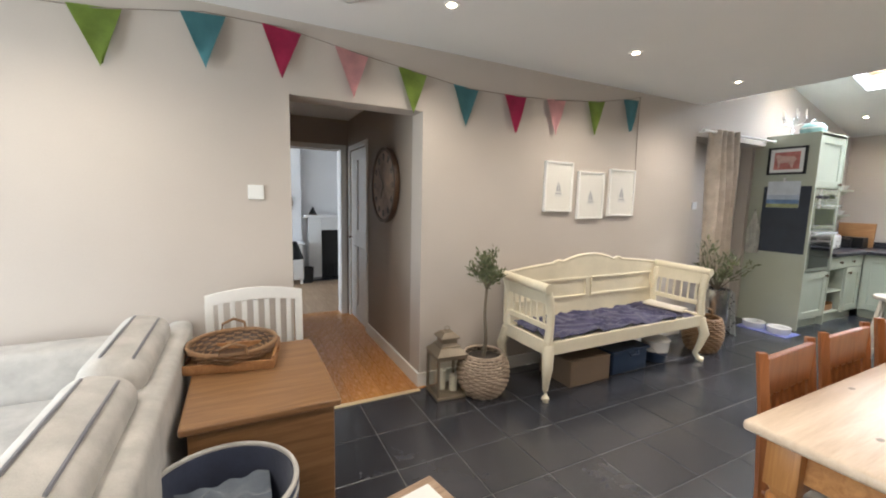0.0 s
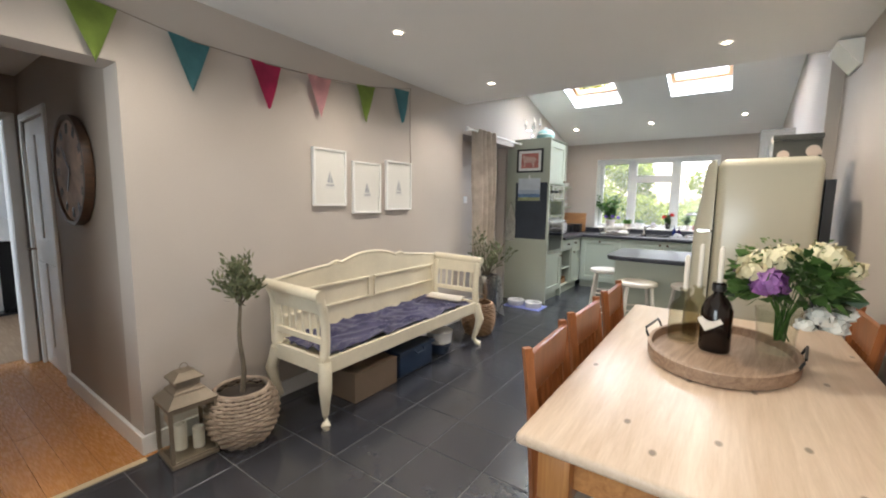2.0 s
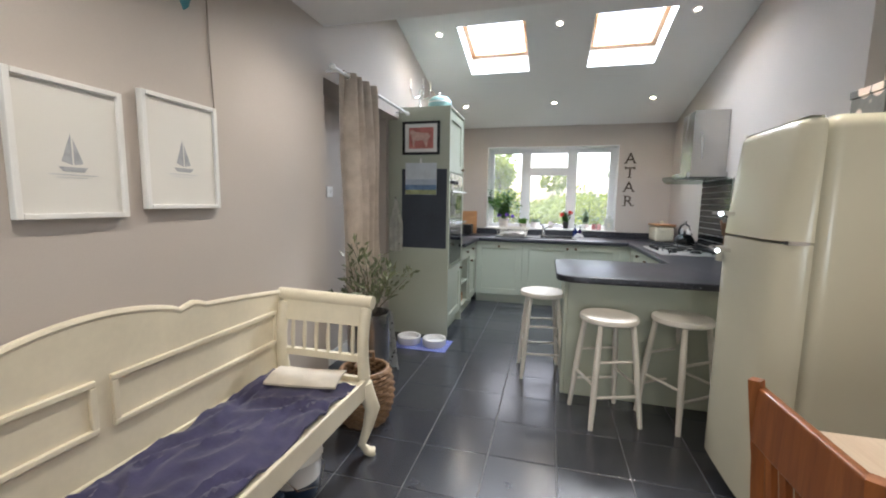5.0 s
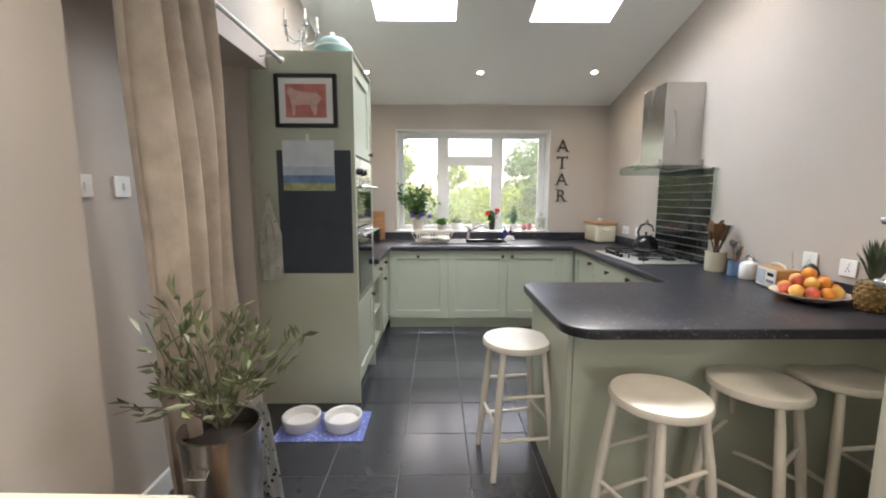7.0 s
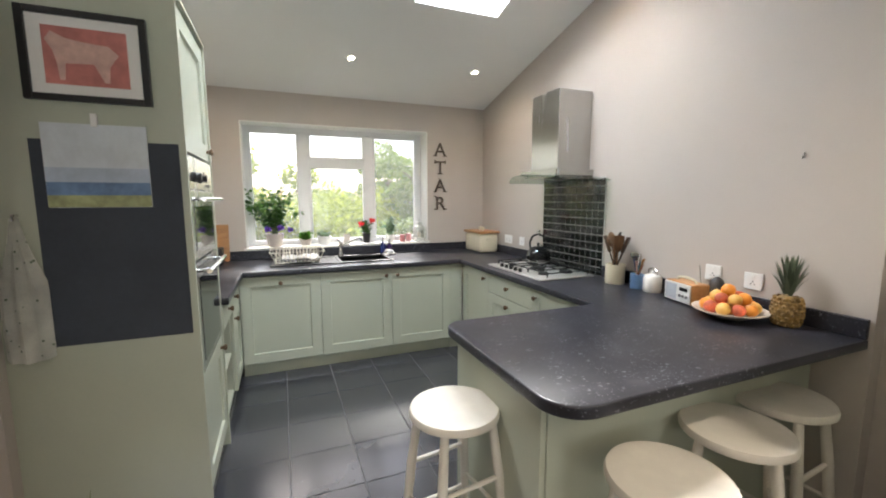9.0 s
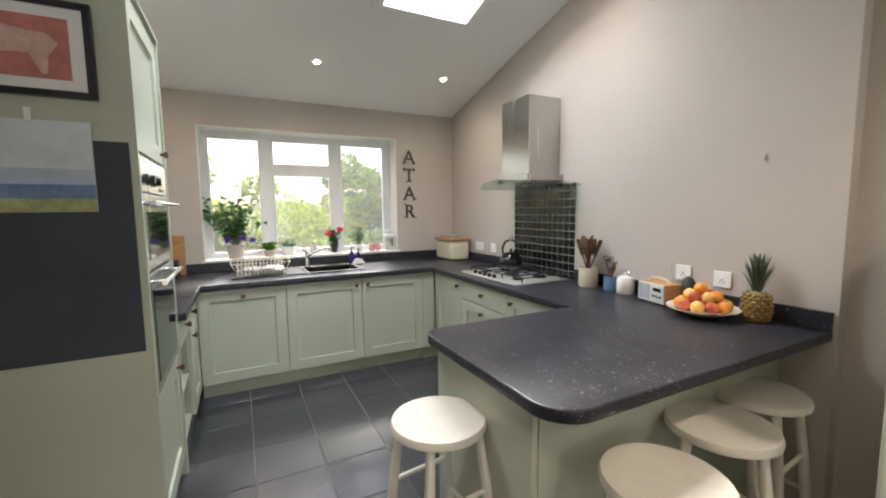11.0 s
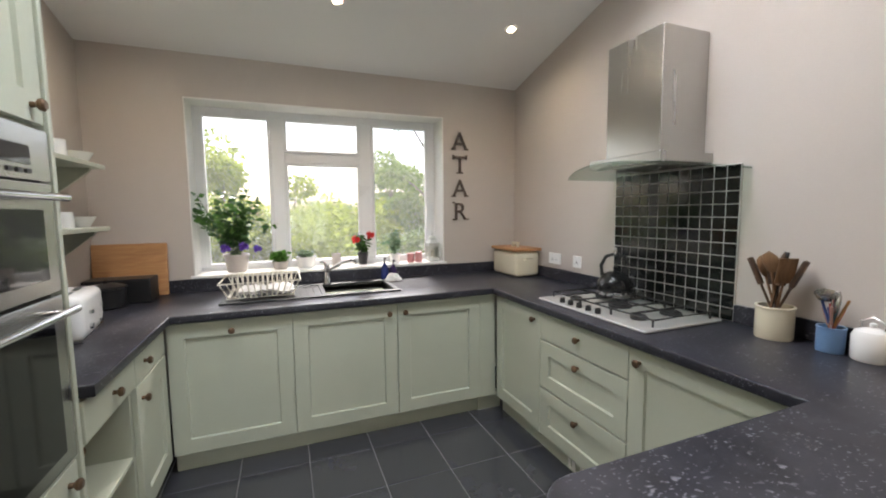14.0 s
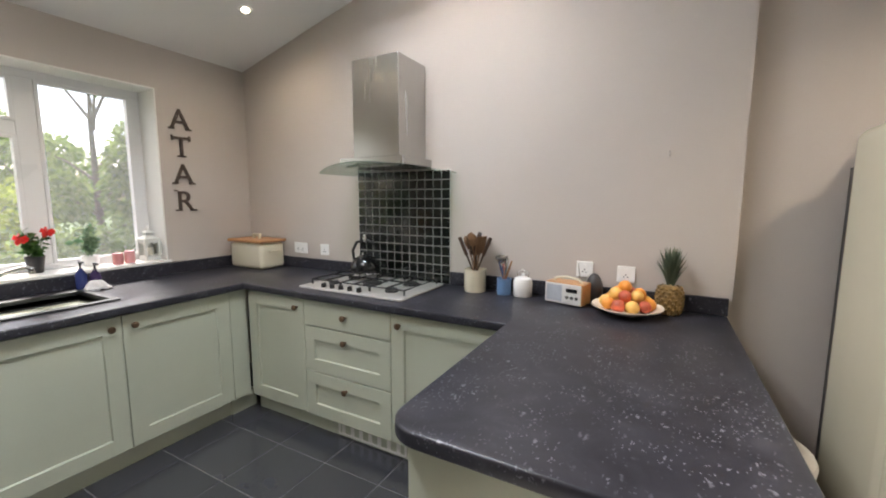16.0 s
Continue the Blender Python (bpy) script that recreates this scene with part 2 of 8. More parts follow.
def laminate(name):
    """Near-black worktop with pale mineral flecks."""
    m, nt, b = nodes_of(name)
    v = coords(nt)
    n1 = noise_of(nt, v, 7, 5, 0.6, 0.8)
    c = ramp_of(nt, n1, [(0.3, (0.016, 0.016, 0.021)), (0.6, (0.028, 0.028, 0.036)), (0.8, (0.052, 0.052, 0.062))])
    for scale, lo, hi, col, amt in ((36, 0.09, 0.20, (0.21, 0.21, 0.24), 0.75), (90, 0.17, 0.26, (0.17, 0.17, 0.20), 0.7)):
        vo = nt.nodes.new("ShaderNodeTexVoronoi")
        vo.inputs["Scale"].default_value = scale
        wv = nt.nodes.new("ShaderNodeVectorMath")
        wv.operation = 'ADD'
        nt.links.new(coords(nt, (1.0, 0.55, 1)), wv.inputs[0])
        nz = nt.nodes.new("ShaderNodeTexNoise")
        nz.inputs["Scale"].default_value = 30
        sc = nt.nodes.new("ShaderNodeVectorMath")
        sc.operation = 'SCALE'
        sc.inputs["Scale"].default_value = 0.03
        nt.links.new(v, nz.inputs["Vector"])
        nt.links.new(nz.outputs["Color"], sc.inputs[0])
        nt.links.new(sc.outputs[0], wv.inputs[1])
        nt.links.new(wv.outputs[0], vo.inputs["Vector"])
        spot = ramp_of(nt, vo.outputs["Distance"], [(lo, (1, 1, 1)), (hi, (0, 0, 0))])
        keep = ramp_of(nt, noise_of(nt, v, 9, 2), [(0.38, (0, 0, 0)), (0.54, (1, 1, 1))])
        fac = mix_of(nt, (0.0, 0.0, 0.0), mix_of(nt, spot, keep, 1.0, 'MULTIPLY'), amt)
        c = mix_of(nt, c, col, fac)
    nt.links.new(c, b.inputs["Base Color"])
    b.inputs["Roughness"].default_value = 0.32
    b.inputs["Specular IOR Level"].default_value = 0.35
    bump_of(nt, b, noise_of(nt, v, 160, 3), 0.12, 0.001)
    return m


def fabric(name, col, col2=None, rough=0.9, weave=400, folds=0.0, pattern=None):
    m, nt, b = nodes_of(name)
    v = coords(nt)
    n1, n2 = noise_of(nt, v, 9, 4), noise_of(nt, v, weave, 2)
    c = ramp_of(nt, n1, [(0.3, tint(col, 0.8)), (0.7, col2 or tint(col, 1.12))])
    c = mix_of(nt, c, ramp_of(nt, n2, [(0.3, (0.75,) * 3), (0.7, (1, 1, 1))]), 0.6, 'MULTIPLY')
    if pattern:
        vo = nt.nodes.new("ShaderNodeTexVoronoi")
        vo.inputs["Scale"].default_value = pattern[0]
        nt.links.new(v, vo.inputs["Vector"])
        c = mix_of(nt, pattern[1], c, ramp_of(nt, vo.outputs["Distance"], [(pattern[2], (0, 0, 0)), (pattern[2] + 0.05, (1, 1, 1))]))
    nt.links.new(c, b.inputs["Base Color"])
    b.inputs["Roughness"].default_value = rough
    b.inputs["Sheen Weight"].default_value = 0.2
    h = noise_of(nt, v, 60, 4)
    bump_of(nt, b, h, 0.4, 0.003)
    return m


def clear_glass(name, tintc=(1, 1, 1), glare=0.0):
    m, nt, b = nodes_of(name)
    nt.nodes.remove(b)
    out = nt.nodes["Material Output"]
    tr, gl, mx, fr, pw, ml = (nt.nodes.new(k) for k in ("ShaderNodeBsdfTransparent", "ShaderNodeBsdfGlossy", "ShaderNodeMixShader", "ShaderNodeLayerWeight", "ShaderNodeMath", "ShaderNodeMath"))
    tr.inputs["Color"].default_value = (*tintc, 1)
    gl.inputs["Roughness"].default_value = 0.02
    pw.operation, pw.inputs[1].default_value = 'POWER', 4.0
    ml.operation, ml.inputs[1].default_value, ml.inputs[2].default_value = 'MULTIPLY_ADD', 0.6, 0.012
    nt.links.new(fr.outputs["Facing"], pw.inputs[0])
    nt.links.new(pw.outputs[0], ml.inputs[0])
    nt.links.new(ml.outputs[0], mx.inputs[0])
    nt.links.new(tr.outputs[0], mx.inputs[1])
    nt.links.new(gl.outputs[0], mx.inputs[2])
    last = mx
    # a translucent share puts the overexposed window's haze into the pane
    if glare:
        veil, last = nt.nodes.new("ShaderNodeBsdfTranslucent"), nt.nodes.new("ShaderNodeMixShader")
        last.inputs[0].default_value = glare
        nt.links.new(mx.outputs[0], last.inputs[1])
        nt.links.new(veil.outputs[0], last.inputs[2])
    nt.links.new(last.outputs[0], out.inputs["Surface"])
    return m


def glow(name, col, strength):
    m, nt, b = nodes_of(name)
    b.inputs["Emission Color"].default_value = (*col, 1)
    b.inputs["Emission Strength"].default_value = strength
    return m


def leafy(name, dark, light, rough=0.5, through=0.25):
    m, nt, b = nodes_of(name)
    g = nt.nodes.new("ShaderNodeNewGeometry")
    c = ramp_of(nt, g.outputs["Random Per Island"], [(0, dark), (0.6, tuple((a + d) / 2 for a, d in zip(dark, light))), (1, light)])
    nt.links.new(c, b.inputs["Base Color"])
    b.inputs["Roughness"].default_value = rough
    out = nt.nodes["Material Output"]
    tl, mx = nt.nodes.new("ShaderNodeBsdfTranslucent"), nt.nodes.new("ShaderNodeMixShader")
    nt.links.new(c, tl.inputs["Color"])
    mx.inputs[0].default_value = through
    nt.links.new(b.outputs[0], mx.inputs[1])
    nt.links.new(tl.outputs[0], mx.inputs[2])
    nt.links.new(mx.outputs[0], out.inputs["Surface"])
    return m


WALL = surface("greige_wall_paint", (0.50, 0.45, 0.405), 0.75, var=0.05, big=1.2, fine=140, bump=0.08, spec=0.3)
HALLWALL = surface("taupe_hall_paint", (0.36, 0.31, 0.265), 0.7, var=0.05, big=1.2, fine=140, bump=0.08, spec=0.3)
WHITEWALL = surface("white_wall_paint", (0.78, 0.78, 0.78), 0.7, var=0.03, fine=120, bump=0.08)
CEIL = surface("ceiling_paint", (0.79, 0.785, 0.775), 0.8, var=0.03, big=0.8, fine=120, bump=0.06, spec=0.2)
WHITE = surface("white_gloss_paint", (0.78, 0.77, 0.74), 0.35, var=0.05, fine=50, bump=0.04)
UPVC = surface("white_window_plastic", (0.80, 0.80, 0.80), 0.3, var=0.03, fine=30, bump=0.02)
SAGE = surface("sage_cabinet_paint", (0.45, 0.475, 0.385), 0.40, var=0.05, big=1.5, fine=80, bump=0.06)
CREAM = surface("cream_bench_paint", (0.75, 0.68, 0.52), 0.4, var=0.1, big=3, fine=40, bump=0.12)
WARMWHITE = surface("stool_paint", (0.70, 0.655, 0.58), 0.45, var=0.1, big=4, fine=40, bump=0.1)
FRIDGE = surface("cream_enamel", (0.56, 0.53, 0.41), 0.22, var=0.03, big=1, fine=20, bump=0.01)
SLATE = slate("slate_floor_tile")
GROUT = surface("floor_grout", (0.15, 0.148, 0.146), 0.85, var=0.2, fine=120, bump=0.3)
WORKTOP = laminate("black_flecked_laminate")
PINETOP = timber("scrubbed_pine", (0.55, 0.42, 0.30), (0.66, 0.54, 0.42), 0.32, "x", knots=True, scale=0.6)
PINE = timber("waxed_pine", (0.36, 0.15, 0.045), (0.55, 0.27, 0.09), 0.35, "z")
PINEX = timber("waxed_pine_rail", (0.36, 0.15, 0.045), (0.55, 0.27, 0.09), 0.35, "x")
CHAIRWOOD = timber("red_stained_pine", (0.20, 0.065, 0.02), (0.36, 0.13, 0.04), 0.33, "z")
OAK = timber("orange_oak_floor", (0.52, 0.23, 0.07), (0.62, 0.30, 0.10), 0.25, "y", scale=0.8)
CHESTWOOD = timber("chest_pine", (0.21, 0.105, 0.045), (0.33, 0.185, 0.085), 0.38, "x")
BOARD = timber("beech_board", (0.36, 0.17, 0.07), (0.52, 0.28, 0.12), 0.45, "y")
LETTER = timber("dark_letter_wood", (0.05, 0.035, 0.028), (0.11, 0.08, 0.06), 0.6, "z")
HOBSTEEL = surface("pale_hob_steel", (0.66, 0.65, 0.63), 0.42, 0.75, var=0.04, fine=40, bump=0.01, rvar=0.05)
STEEL = surface("brushed_steel", (0.50, 0.49, 0.475), 0.26, 1.0, var=0.025, big=1.5, fine=40, bump=0.012, stretch=(6, 6, 0.6), rvar=0.05)
CHROME = surface("chrome", (0.75, 0.75, 0.76), 0.1, 1.0, var=0.03, fine=10, bump=0.01, rvar=0.03)
BRASS = surface("aged_knob_metal", (0.16, 0.10, 0.06), 0.4, 0.8, var=0.25, fine=60, bump=0.1)
BLACK = surface("black_plastic", (0.012, 0.012, 0.013), 0.35, var=0.1, fine=60, bump=0.05)
IRON = surface("cast_iron", (0.015, 0.015, 0.016), 0.6, var=0.2, fine=120, bump=0.3)
BLACKGLASS = surface("black_oven_glass", (0.006, 0.006, 0.007), 0.06, var=0.02, fine=10, bump=0.0, rvar=0.03)
BLACKTILE = surface("black_glazed_tile", (0.008, 0.010, 0.009), 0.10, var=0.2, fine=30, bump=0.06, rvar=0.05)
PALEGROUT = surface("pale_tile_grout", (0.66, 0.65, 0.62), 0.8, var=0.06, fine=100, bump=0.2)
CHALK = surface("chalkboard_paint", (0.042, 0.050, 0.066), 0.75, var=0.2, big=4, fine=60, bump=0.08)
ENAMEL = surface("cream_enamelware", (0.72, 0.66, 0.50), 0.25, var=0.05, fine=20, bump=0.03)
CERAMIC = surface("white_glazed_ceramic", (0.78, 0.77, 0.75), 0.22, var=0.05, fine=20, bump=0.02)
BLUEPOT = surface("blue_glazed_pot", (0.16, 0.28, 0.48), 0.3, var=0.15, fine=40, bump=0.05)
PLASTIC = surface("white_switch_plastic", (0.80, 0.80, 0.78), 0.35, var=0.02, fine=20, bump=0.0)
RATTAN = surface("bleached_rattan", (0.42, 0.33, 0.25), 0.65, var=0.35, big=9, fine=70, bump=0.4)
WICKER = surface("brown_wicker", (0.26, 0.15, 0.075), 0.6, var=0.3, big=9, fine=70, bump=0.4)
CARD = surface("brown_cardboard", (0.17, 0.12, 0.08), 0.8, var=0.12, fine=80, bump=0.1)
SOIL = surface("dark_soil", (0.035, 0.025, 0.018), 0.95, var=0.3, fine=60, bump=0.9)
BARK = surface("olive_bark", (0.17, 0.14, 0.10), 0.85, var=0.3, big=12, fine=60, bump=0.7)
PEWTER = surface("lantern_metal", (0.30, 0.25, 0.19), 0.5, 0.6, var=0.2, fine=60, bump=0.15)
WAX = surface("candle_wax", (0.78, 0.74, 0.66), 0.45, var=0.04, fine=20, bump=0.03)
THROW = fabric("navy_throw", (0.030, 0.027, 0.075), (0.052, 0.047, 0.115), weave=300)
CURTAIN = fabric("stone_curtain_cloth", (0.80, 0.70, 0.60), (0.86, 0.77, 0.68), weave=500)
TOWEL = fabric("patterned_towel_cloth", (0.84, 0.84, 0.77), None, weave=400, pattern=(30, (0.20, 0.26, 0.18), 0.11))
SOFA = fabric("pale_sofa_linen", (0.46, 0.44, 0.41), None, weave=350)
SOFASTRIPE = fabric("sofa_stripe_thread", (0.15, 0.15, 0.17), None, weave=350)
NAVY = fabric("navy_canvas", (0.035, 0.045, 0.085), None, weave=300)
GREYCLOTH = fabric("grey_canvas", (0.11, 0.13, 0.16), None, weave=300)
MAT = fabric("blue_spotted_oilcloth", (0.16, 0.20, 0.55), None, rough=0.4, weave=300, pattern=(45, (0.75, 0.76, 0.85), 0.2))
GLASS = clear_glass("window_glass")
# kitchen panes with the bright outdoor haze mixed into the glass
GLAREGLASS = clear_glass("glare_window_glass", glare=0.055)
BOTTLEGLASS = clear_glass("bottle_glass", (0.96, 0.97, 0.95))
SMOKEGLASS = clear_glass("smoky_bottle_glass", (0.86, 0.85, 0.79))
OLIVELEAF = leafy("olive_leaf", (0.075, 0.09, 0.042), (0.20, 0.215, 0.11), 0.5, 0.1)
GREENLEAF = leafy("house_plant_leaf", (0.025, 0.075, 0.015), (0.09, 0.20, 0.04), 0.4, 0.25)
SPOTGLOW = glow("lamp_glow", (1.0, 0.80, 0.55), 60.0)

# ---------------------------------------------------------------- the structure
NY, SY, SYD, EX, WX = 2.84, -0.30, -0.38, 8.15, -3.2     # north wall, hob wall, dining south wall, window wall, west wall
FLAT, SLOPE_END = 2.55, 4.41


def slope_z(x):
    return 2.53 + 0.25 * (EX - x)


structure("wall_north", boxes(
    (WX, NY, 0, 0.20, NY + 0.2, 2.75), (0.20, NY, 2.108, 1.12, NY + 0.2, 2.75), (1.12, NY, 0, 4.38, NY + 0.2, 2.75),
    (4.38, NY, 2.75, 4.41, NY + 0.2, 3.7), (4.38, NY, 2.22, 5.799, NY + 0.4, 2.75), (5.799, NY, 2.337, 5.823, NY + 0.4, 2.75), (4.41, NY, 2.75, EX + 0.3, NY + 0.2, 3.7),
    (4.38, NY + 0.25, 0, 5.823, NY + 0.4, 2.22), (5.74, NY + 0.115, 0, 5.823, NY + 0.25, 2.22), (4.36, NY + 0.2, 0, 4.38, NY + 0.4, 2.75), (5.823, NY, 0, EX + 0.3, NY + 0.2, 2.75)), WALL,
    "greige painted plaster wall with an open doorway and a curtained recess", "wall")
structure("wall_south", boxes((4.64, SY - 0.35, 0, EX + 0.3, SY, 3.7), (WX, SYD - 0.2, 0, 4.64, SYD, 3.7)), WALL,
          "greige painted plaster wall behind the hob and the fridge", "wall")
structure("wall_east", boxes((EX, SY, 0, EX + 0.3, NY, 1.0), (EX, SY, 2.24, EX + 0.3, NY, 2.75), (EX, SY, 1.0, EX + 0.3, 0.40, 2.24),
                             (EX, 2.28, 1.0, EX + 0.3, NY, 2.24)), WALL, "greige painted kitchen wall round the garden window", "wall")
structure("wall_west", boxes((WX - 0.2, SYD - 0.2, 0, WX, 0.2, 2.75), (WX - 0.2, 2.3, 0, WX, NY + 0.2, 2.75), (WX - 0.2, 0.2, 2.1, WX, 2.3, 2.75)), WALL, "greige painted wall closing the sitting end", "wall")
structure("ceiling", boxes((WX - 0.2, SYD, FLAT, SLOPE_END, NY, FLAT + 0.2), (SLOPE_END - 0.1, SYD, FLAT + 0.2, SLOPE_END, NY, 3.7)), CEIL,
          "flat white plaster ceiling over the dining area", "ceiling")

# the sloping kitchen ceiling, with the shafts of two skylights through it
bm = bmesh.new()
for x0, x1, ys in ((SLOPE_END, 5.90, [(-0.45, NY)]), (5.90, 6.72, [(-0.45, 0.33), (1.0, 1.62), (2.28, NY)]), (6.72, EX + 0.3, [(-0.45, NY)])):
    for y0, y1 in ys:
        add(bm, prism([(x0, slope_z(x0)), (x1, slope_z(x1)), (x1, slope_z(x1) + 0.24), (x0, slope_z(x0) + 0.24)], y0, y1,
                      Matrix(((1, 0, 0, 0), (0, 0, 1, 0), (0, 1, 0, 0), (0, 0, 0, 1)))))
structure("ceiling_slope", bm, CEIL, "sloping white plaster kitchen ceiling with two skylight shafts", "ceiling")

structure("floor", boxes((WX - 0.2, SYD - 0.2, -0.2, EX + 0.3, NY, -0.0035), (4.38, NY, -0.2, 5.823, NY + 0.25, -0.0035)), GROUT, "dark slate tiled floor with pale grout joints", "floor")

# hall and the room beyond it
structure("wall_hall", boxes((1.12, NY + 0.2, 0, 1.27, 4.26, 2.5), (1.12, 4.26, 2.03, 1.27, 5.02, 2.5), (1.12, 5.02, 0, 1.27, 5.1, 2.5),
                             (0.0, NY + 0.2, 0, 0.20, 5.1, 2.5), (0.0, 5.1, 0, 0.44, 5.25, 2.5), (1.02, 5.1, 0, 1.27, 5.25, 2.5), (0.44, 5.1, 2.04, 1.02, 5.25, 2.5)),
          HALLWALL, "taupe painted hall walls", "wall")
structure("ceiling_hall", boxes((0.0, NY + 0.2, 2.4, 1.27, 5.25, 2.5)), CEIL, "white hall ceiling", "ceiling")
structure("wall_far_room", boxes((-2.2, 5.25, 0, 0.0, 5.4, 2.5), (1.27, 5.25, 0, 3.2, 5.4, 2.5), (-2.2, 7.6, 0, 3.2, 7.75, 2.5), (3.2, 5.25, 0, 3.35, 7.75, 2.5),
                                 (-2.35, 5.25, 0, -2.2, 5.8, 2.5), (-2.35, 7.2, 0, -2.2, 7.75, 2.5), (-2.35, 5.8, 0, -2.2, 7.2, 0.7), (-2.35, 5.8, 2.2, -2.2, 7.2, 2.5),
                                 (0.25, 7.45, 0, 0.86, 7.6, 2.5)), WHITEWALL, "white painted walls of the front room", "wall")
structure("ceiling_far_room", boxes((-2.35, 5.25, 2.5, 3.35, 7.75, 2.6)), CEIL, "white front room ceiling", "ceiling")
lamp("front_window_daylight", 'AREA', look((-2.25, 6.5, 1.45), (3, 6.5, 1.2)), 26, (0.86, 0.93, 1.0), size=(1.4, 1.5))

# area lamps: one added in an unseen, assumed west opening, two in the skylights
lamp("assumed_west_daylight", 'AREA', look((WX - 0.1, 1.25, 1.08), (WX + 3, 1.25, 0.9)), 36, (0.95, 0.99, 0.98), size=(2.0, 2.0))
for yc in (0.665, 1.95):
    xc = 6.31
    lamp("skylight_daylight", 'AREA', look((xc, yc, slope_z(xc) + 0.262), (xc - 0.25 * 1.0, yc, slope_z(xc) + 0.262 - 1.0)), 23, (0.86, 0.93, 1.0), size=(0.66, 0.80))

# downlights
SPOTS_FLAT = [(0.99, 2.17), (2.47, 2.15), (3.82, 2.18), (0.99, 0.36), (2.47, 0.36), (3.83, 0.36), (-0.9, 2.0), (-0.9, 0.4)]
SPOTS_SLOPE = [(5.98, 2.48), (5.98, 1.31), (5.96, 0.17), (7.47, 2.50), (7.47, 1.33), (7.45, 0.16)]


def downlight():
    t = thing("downlight", (0, 0, 0), "small round recessed ceiling downlight, lit, with a white rim", "ceiling light", "recessed downlights")
    part("rim", lathe([(0.026, -0.002), (0.030, -0.007), (0.041, -0.006), (0.044, 0.0), (0.026, 0.0)], 24), WHITE, t, smooth=True)
    part("bulb", lathe([(0.0, 0.0015), (0.018, 0.0), (0.026, 0.004)], 20), SPOTGLOW, t, "glowing warm white bulb", smooth=True)
    return t


_d = downlight()
_first = True
for k, (x, y) in enumerate(SPOTS_FLAT + SPOTS_SLOPE):
    flat = k < len(SPOTS_FLAT)
    z = FLAT if flat else slope_z(x)
    m = pose(x, y, z - 0.001, 0, 0 if flat else math.degrees(math.atan(0.25)), 0)
    if _first:
        _d.matrix_basis = m
        _first = False
    else:
        copy_thing(_d, m)
    lamp("downlight_beam", 'SPOT', pose(x, y, z - 0.02), 17.5 if flat else 6.0, (1.0, 0.87, 0.71) if flat else (1.0, 0.85, 0.66), spot=148)

# skirtings
structure("baseboard", boxes((1.10, NY + 0.0, 0, 1.12, 4.24, 0.11), (1.10, NY - 0.018, 0, 4.38, NY, 0.11), (4.38, NY + 0.23, 0, 5.722, NY + 0.25, 0.11), (WX, NY - 0.018, 0, 0.2, NY, 0.11),
                             (WX, SYD, 0, 4.64, SYD + 0.018, 0.11), (5.722, NY + 0.115, 0, 5.74, NY + 0.25, 0.11), bev=0.004), WHITE, "white painted skirting board", "skirting board")
structure("trim", boxes((0.20, NY - 0.085, 0.0, 1.10, NY - 0.045, 0.008), bev=0.003), surface("threshold_brass", (0.80, 0.66, 0.44), 0.35, 0.3), "pale metal threshold strip between slate and oak", "threshold")

# oak boards of the hall, and the floor of the front room
hall_floor = structure("floor_hall", boxes((0.0, NY - 0.045, -0.2, 1.27, 5.25, -0.012)), OAK, "orange oak strip floor of the hall", "floor")
structure("floor_far_room", boxes((-2.35, 5.25, -0.2, 3.35, 7.75, 0.0)), timber("pale_floor_boards", (0.36, 0.24, 0.14), (0.52, 0.38, 0.26), 0.4, "y"), "pale wooden floor of the front room", "floor")

# door leaf and casing in the hall
door = thing("door_1", (1.12, 4.27, 0), "white painted panelled hall door, shut", "door")
door["kind"] = "structure"
part("leaf", boxes((1.13, 4.27, 0.01, 1.17, 5.01, 2.02), (1.118, 4.34, 1.1, 1.13, 4.60, 1.9), (1.118, 4.68, 1.1, 1.13, 4.94, 1.9), (1.118, 4.34, 0.2, 1.13, 4.60, 0.9), (1.118, 4.68, 0.2, 1.13, 4.94, 0.9), bev=0.004), WHITE, door, world_space=True)
part("casing", boxes((1.10, 4.245, 0, 1.12, 4.285, 2.05), (1.10, 4.99, 0, 1.12, 5.03, 2.05), (1.10, 4.245, 2.03, 1.12, 5.03, 2.08), bev=0.004), WHITE, door, world_space=True)
part("handle", add(rod((1.118, 4.93, 1.0), (1.06, 4.93, 1.0), 0.008), rod((1.065, 4.93, 1.0), (1.065, 4.83, 1.0), 0.008)), BRASS, door, "dark metal lever handle", smooth=True, world_space=True)
structure("trim_hall", boxes((0.37, 5.075, 0, 0.44, 5.10, 2.10), (1.02, 5.075, 0, 1.09, 5.10, 2.10), (0.44, 5.075, 2.04, 1.02, 5.10, 2.10), (0.42, 5.10, 0, 0.445, 5.25, 2.05), (1.015, 5.10, 0, 1.04, 5.25, 2.05), bev=0.004), WHITE, "white painted door casing at the end of the hall", "door casing")

# ---------------------------------------------------------------- garden window
win = thing("window_1", (EX + 0.2, 1.34, 1.0), "white three-light kitchen window over the garden with a deep sill", "window")
win["kind"] = "structure"
FX0, FX1 = 8.36, 8.42
part("window_frame", boxes((FX0, 0.40, 1.0, FX1, 2.28, 1.055), (FX0, 0.40, 2.185, FX1, 2.28, 2.24), (FX0, 0.40, 1.055, FX1, 0.47, 2.185), (FX0, 2.225, 1.055, FX1, 2.28, 2.185),
                           (FX0, 1.655, 1.055, FX1, 1.755, 2.185), (FX0, 0.97, 1.055, FX1, 1.07, 2.185), (FX0, 1.07, 1.845, FX1, 1.655, 1.925), bev=0.006), UPVC, win, world_space=True)
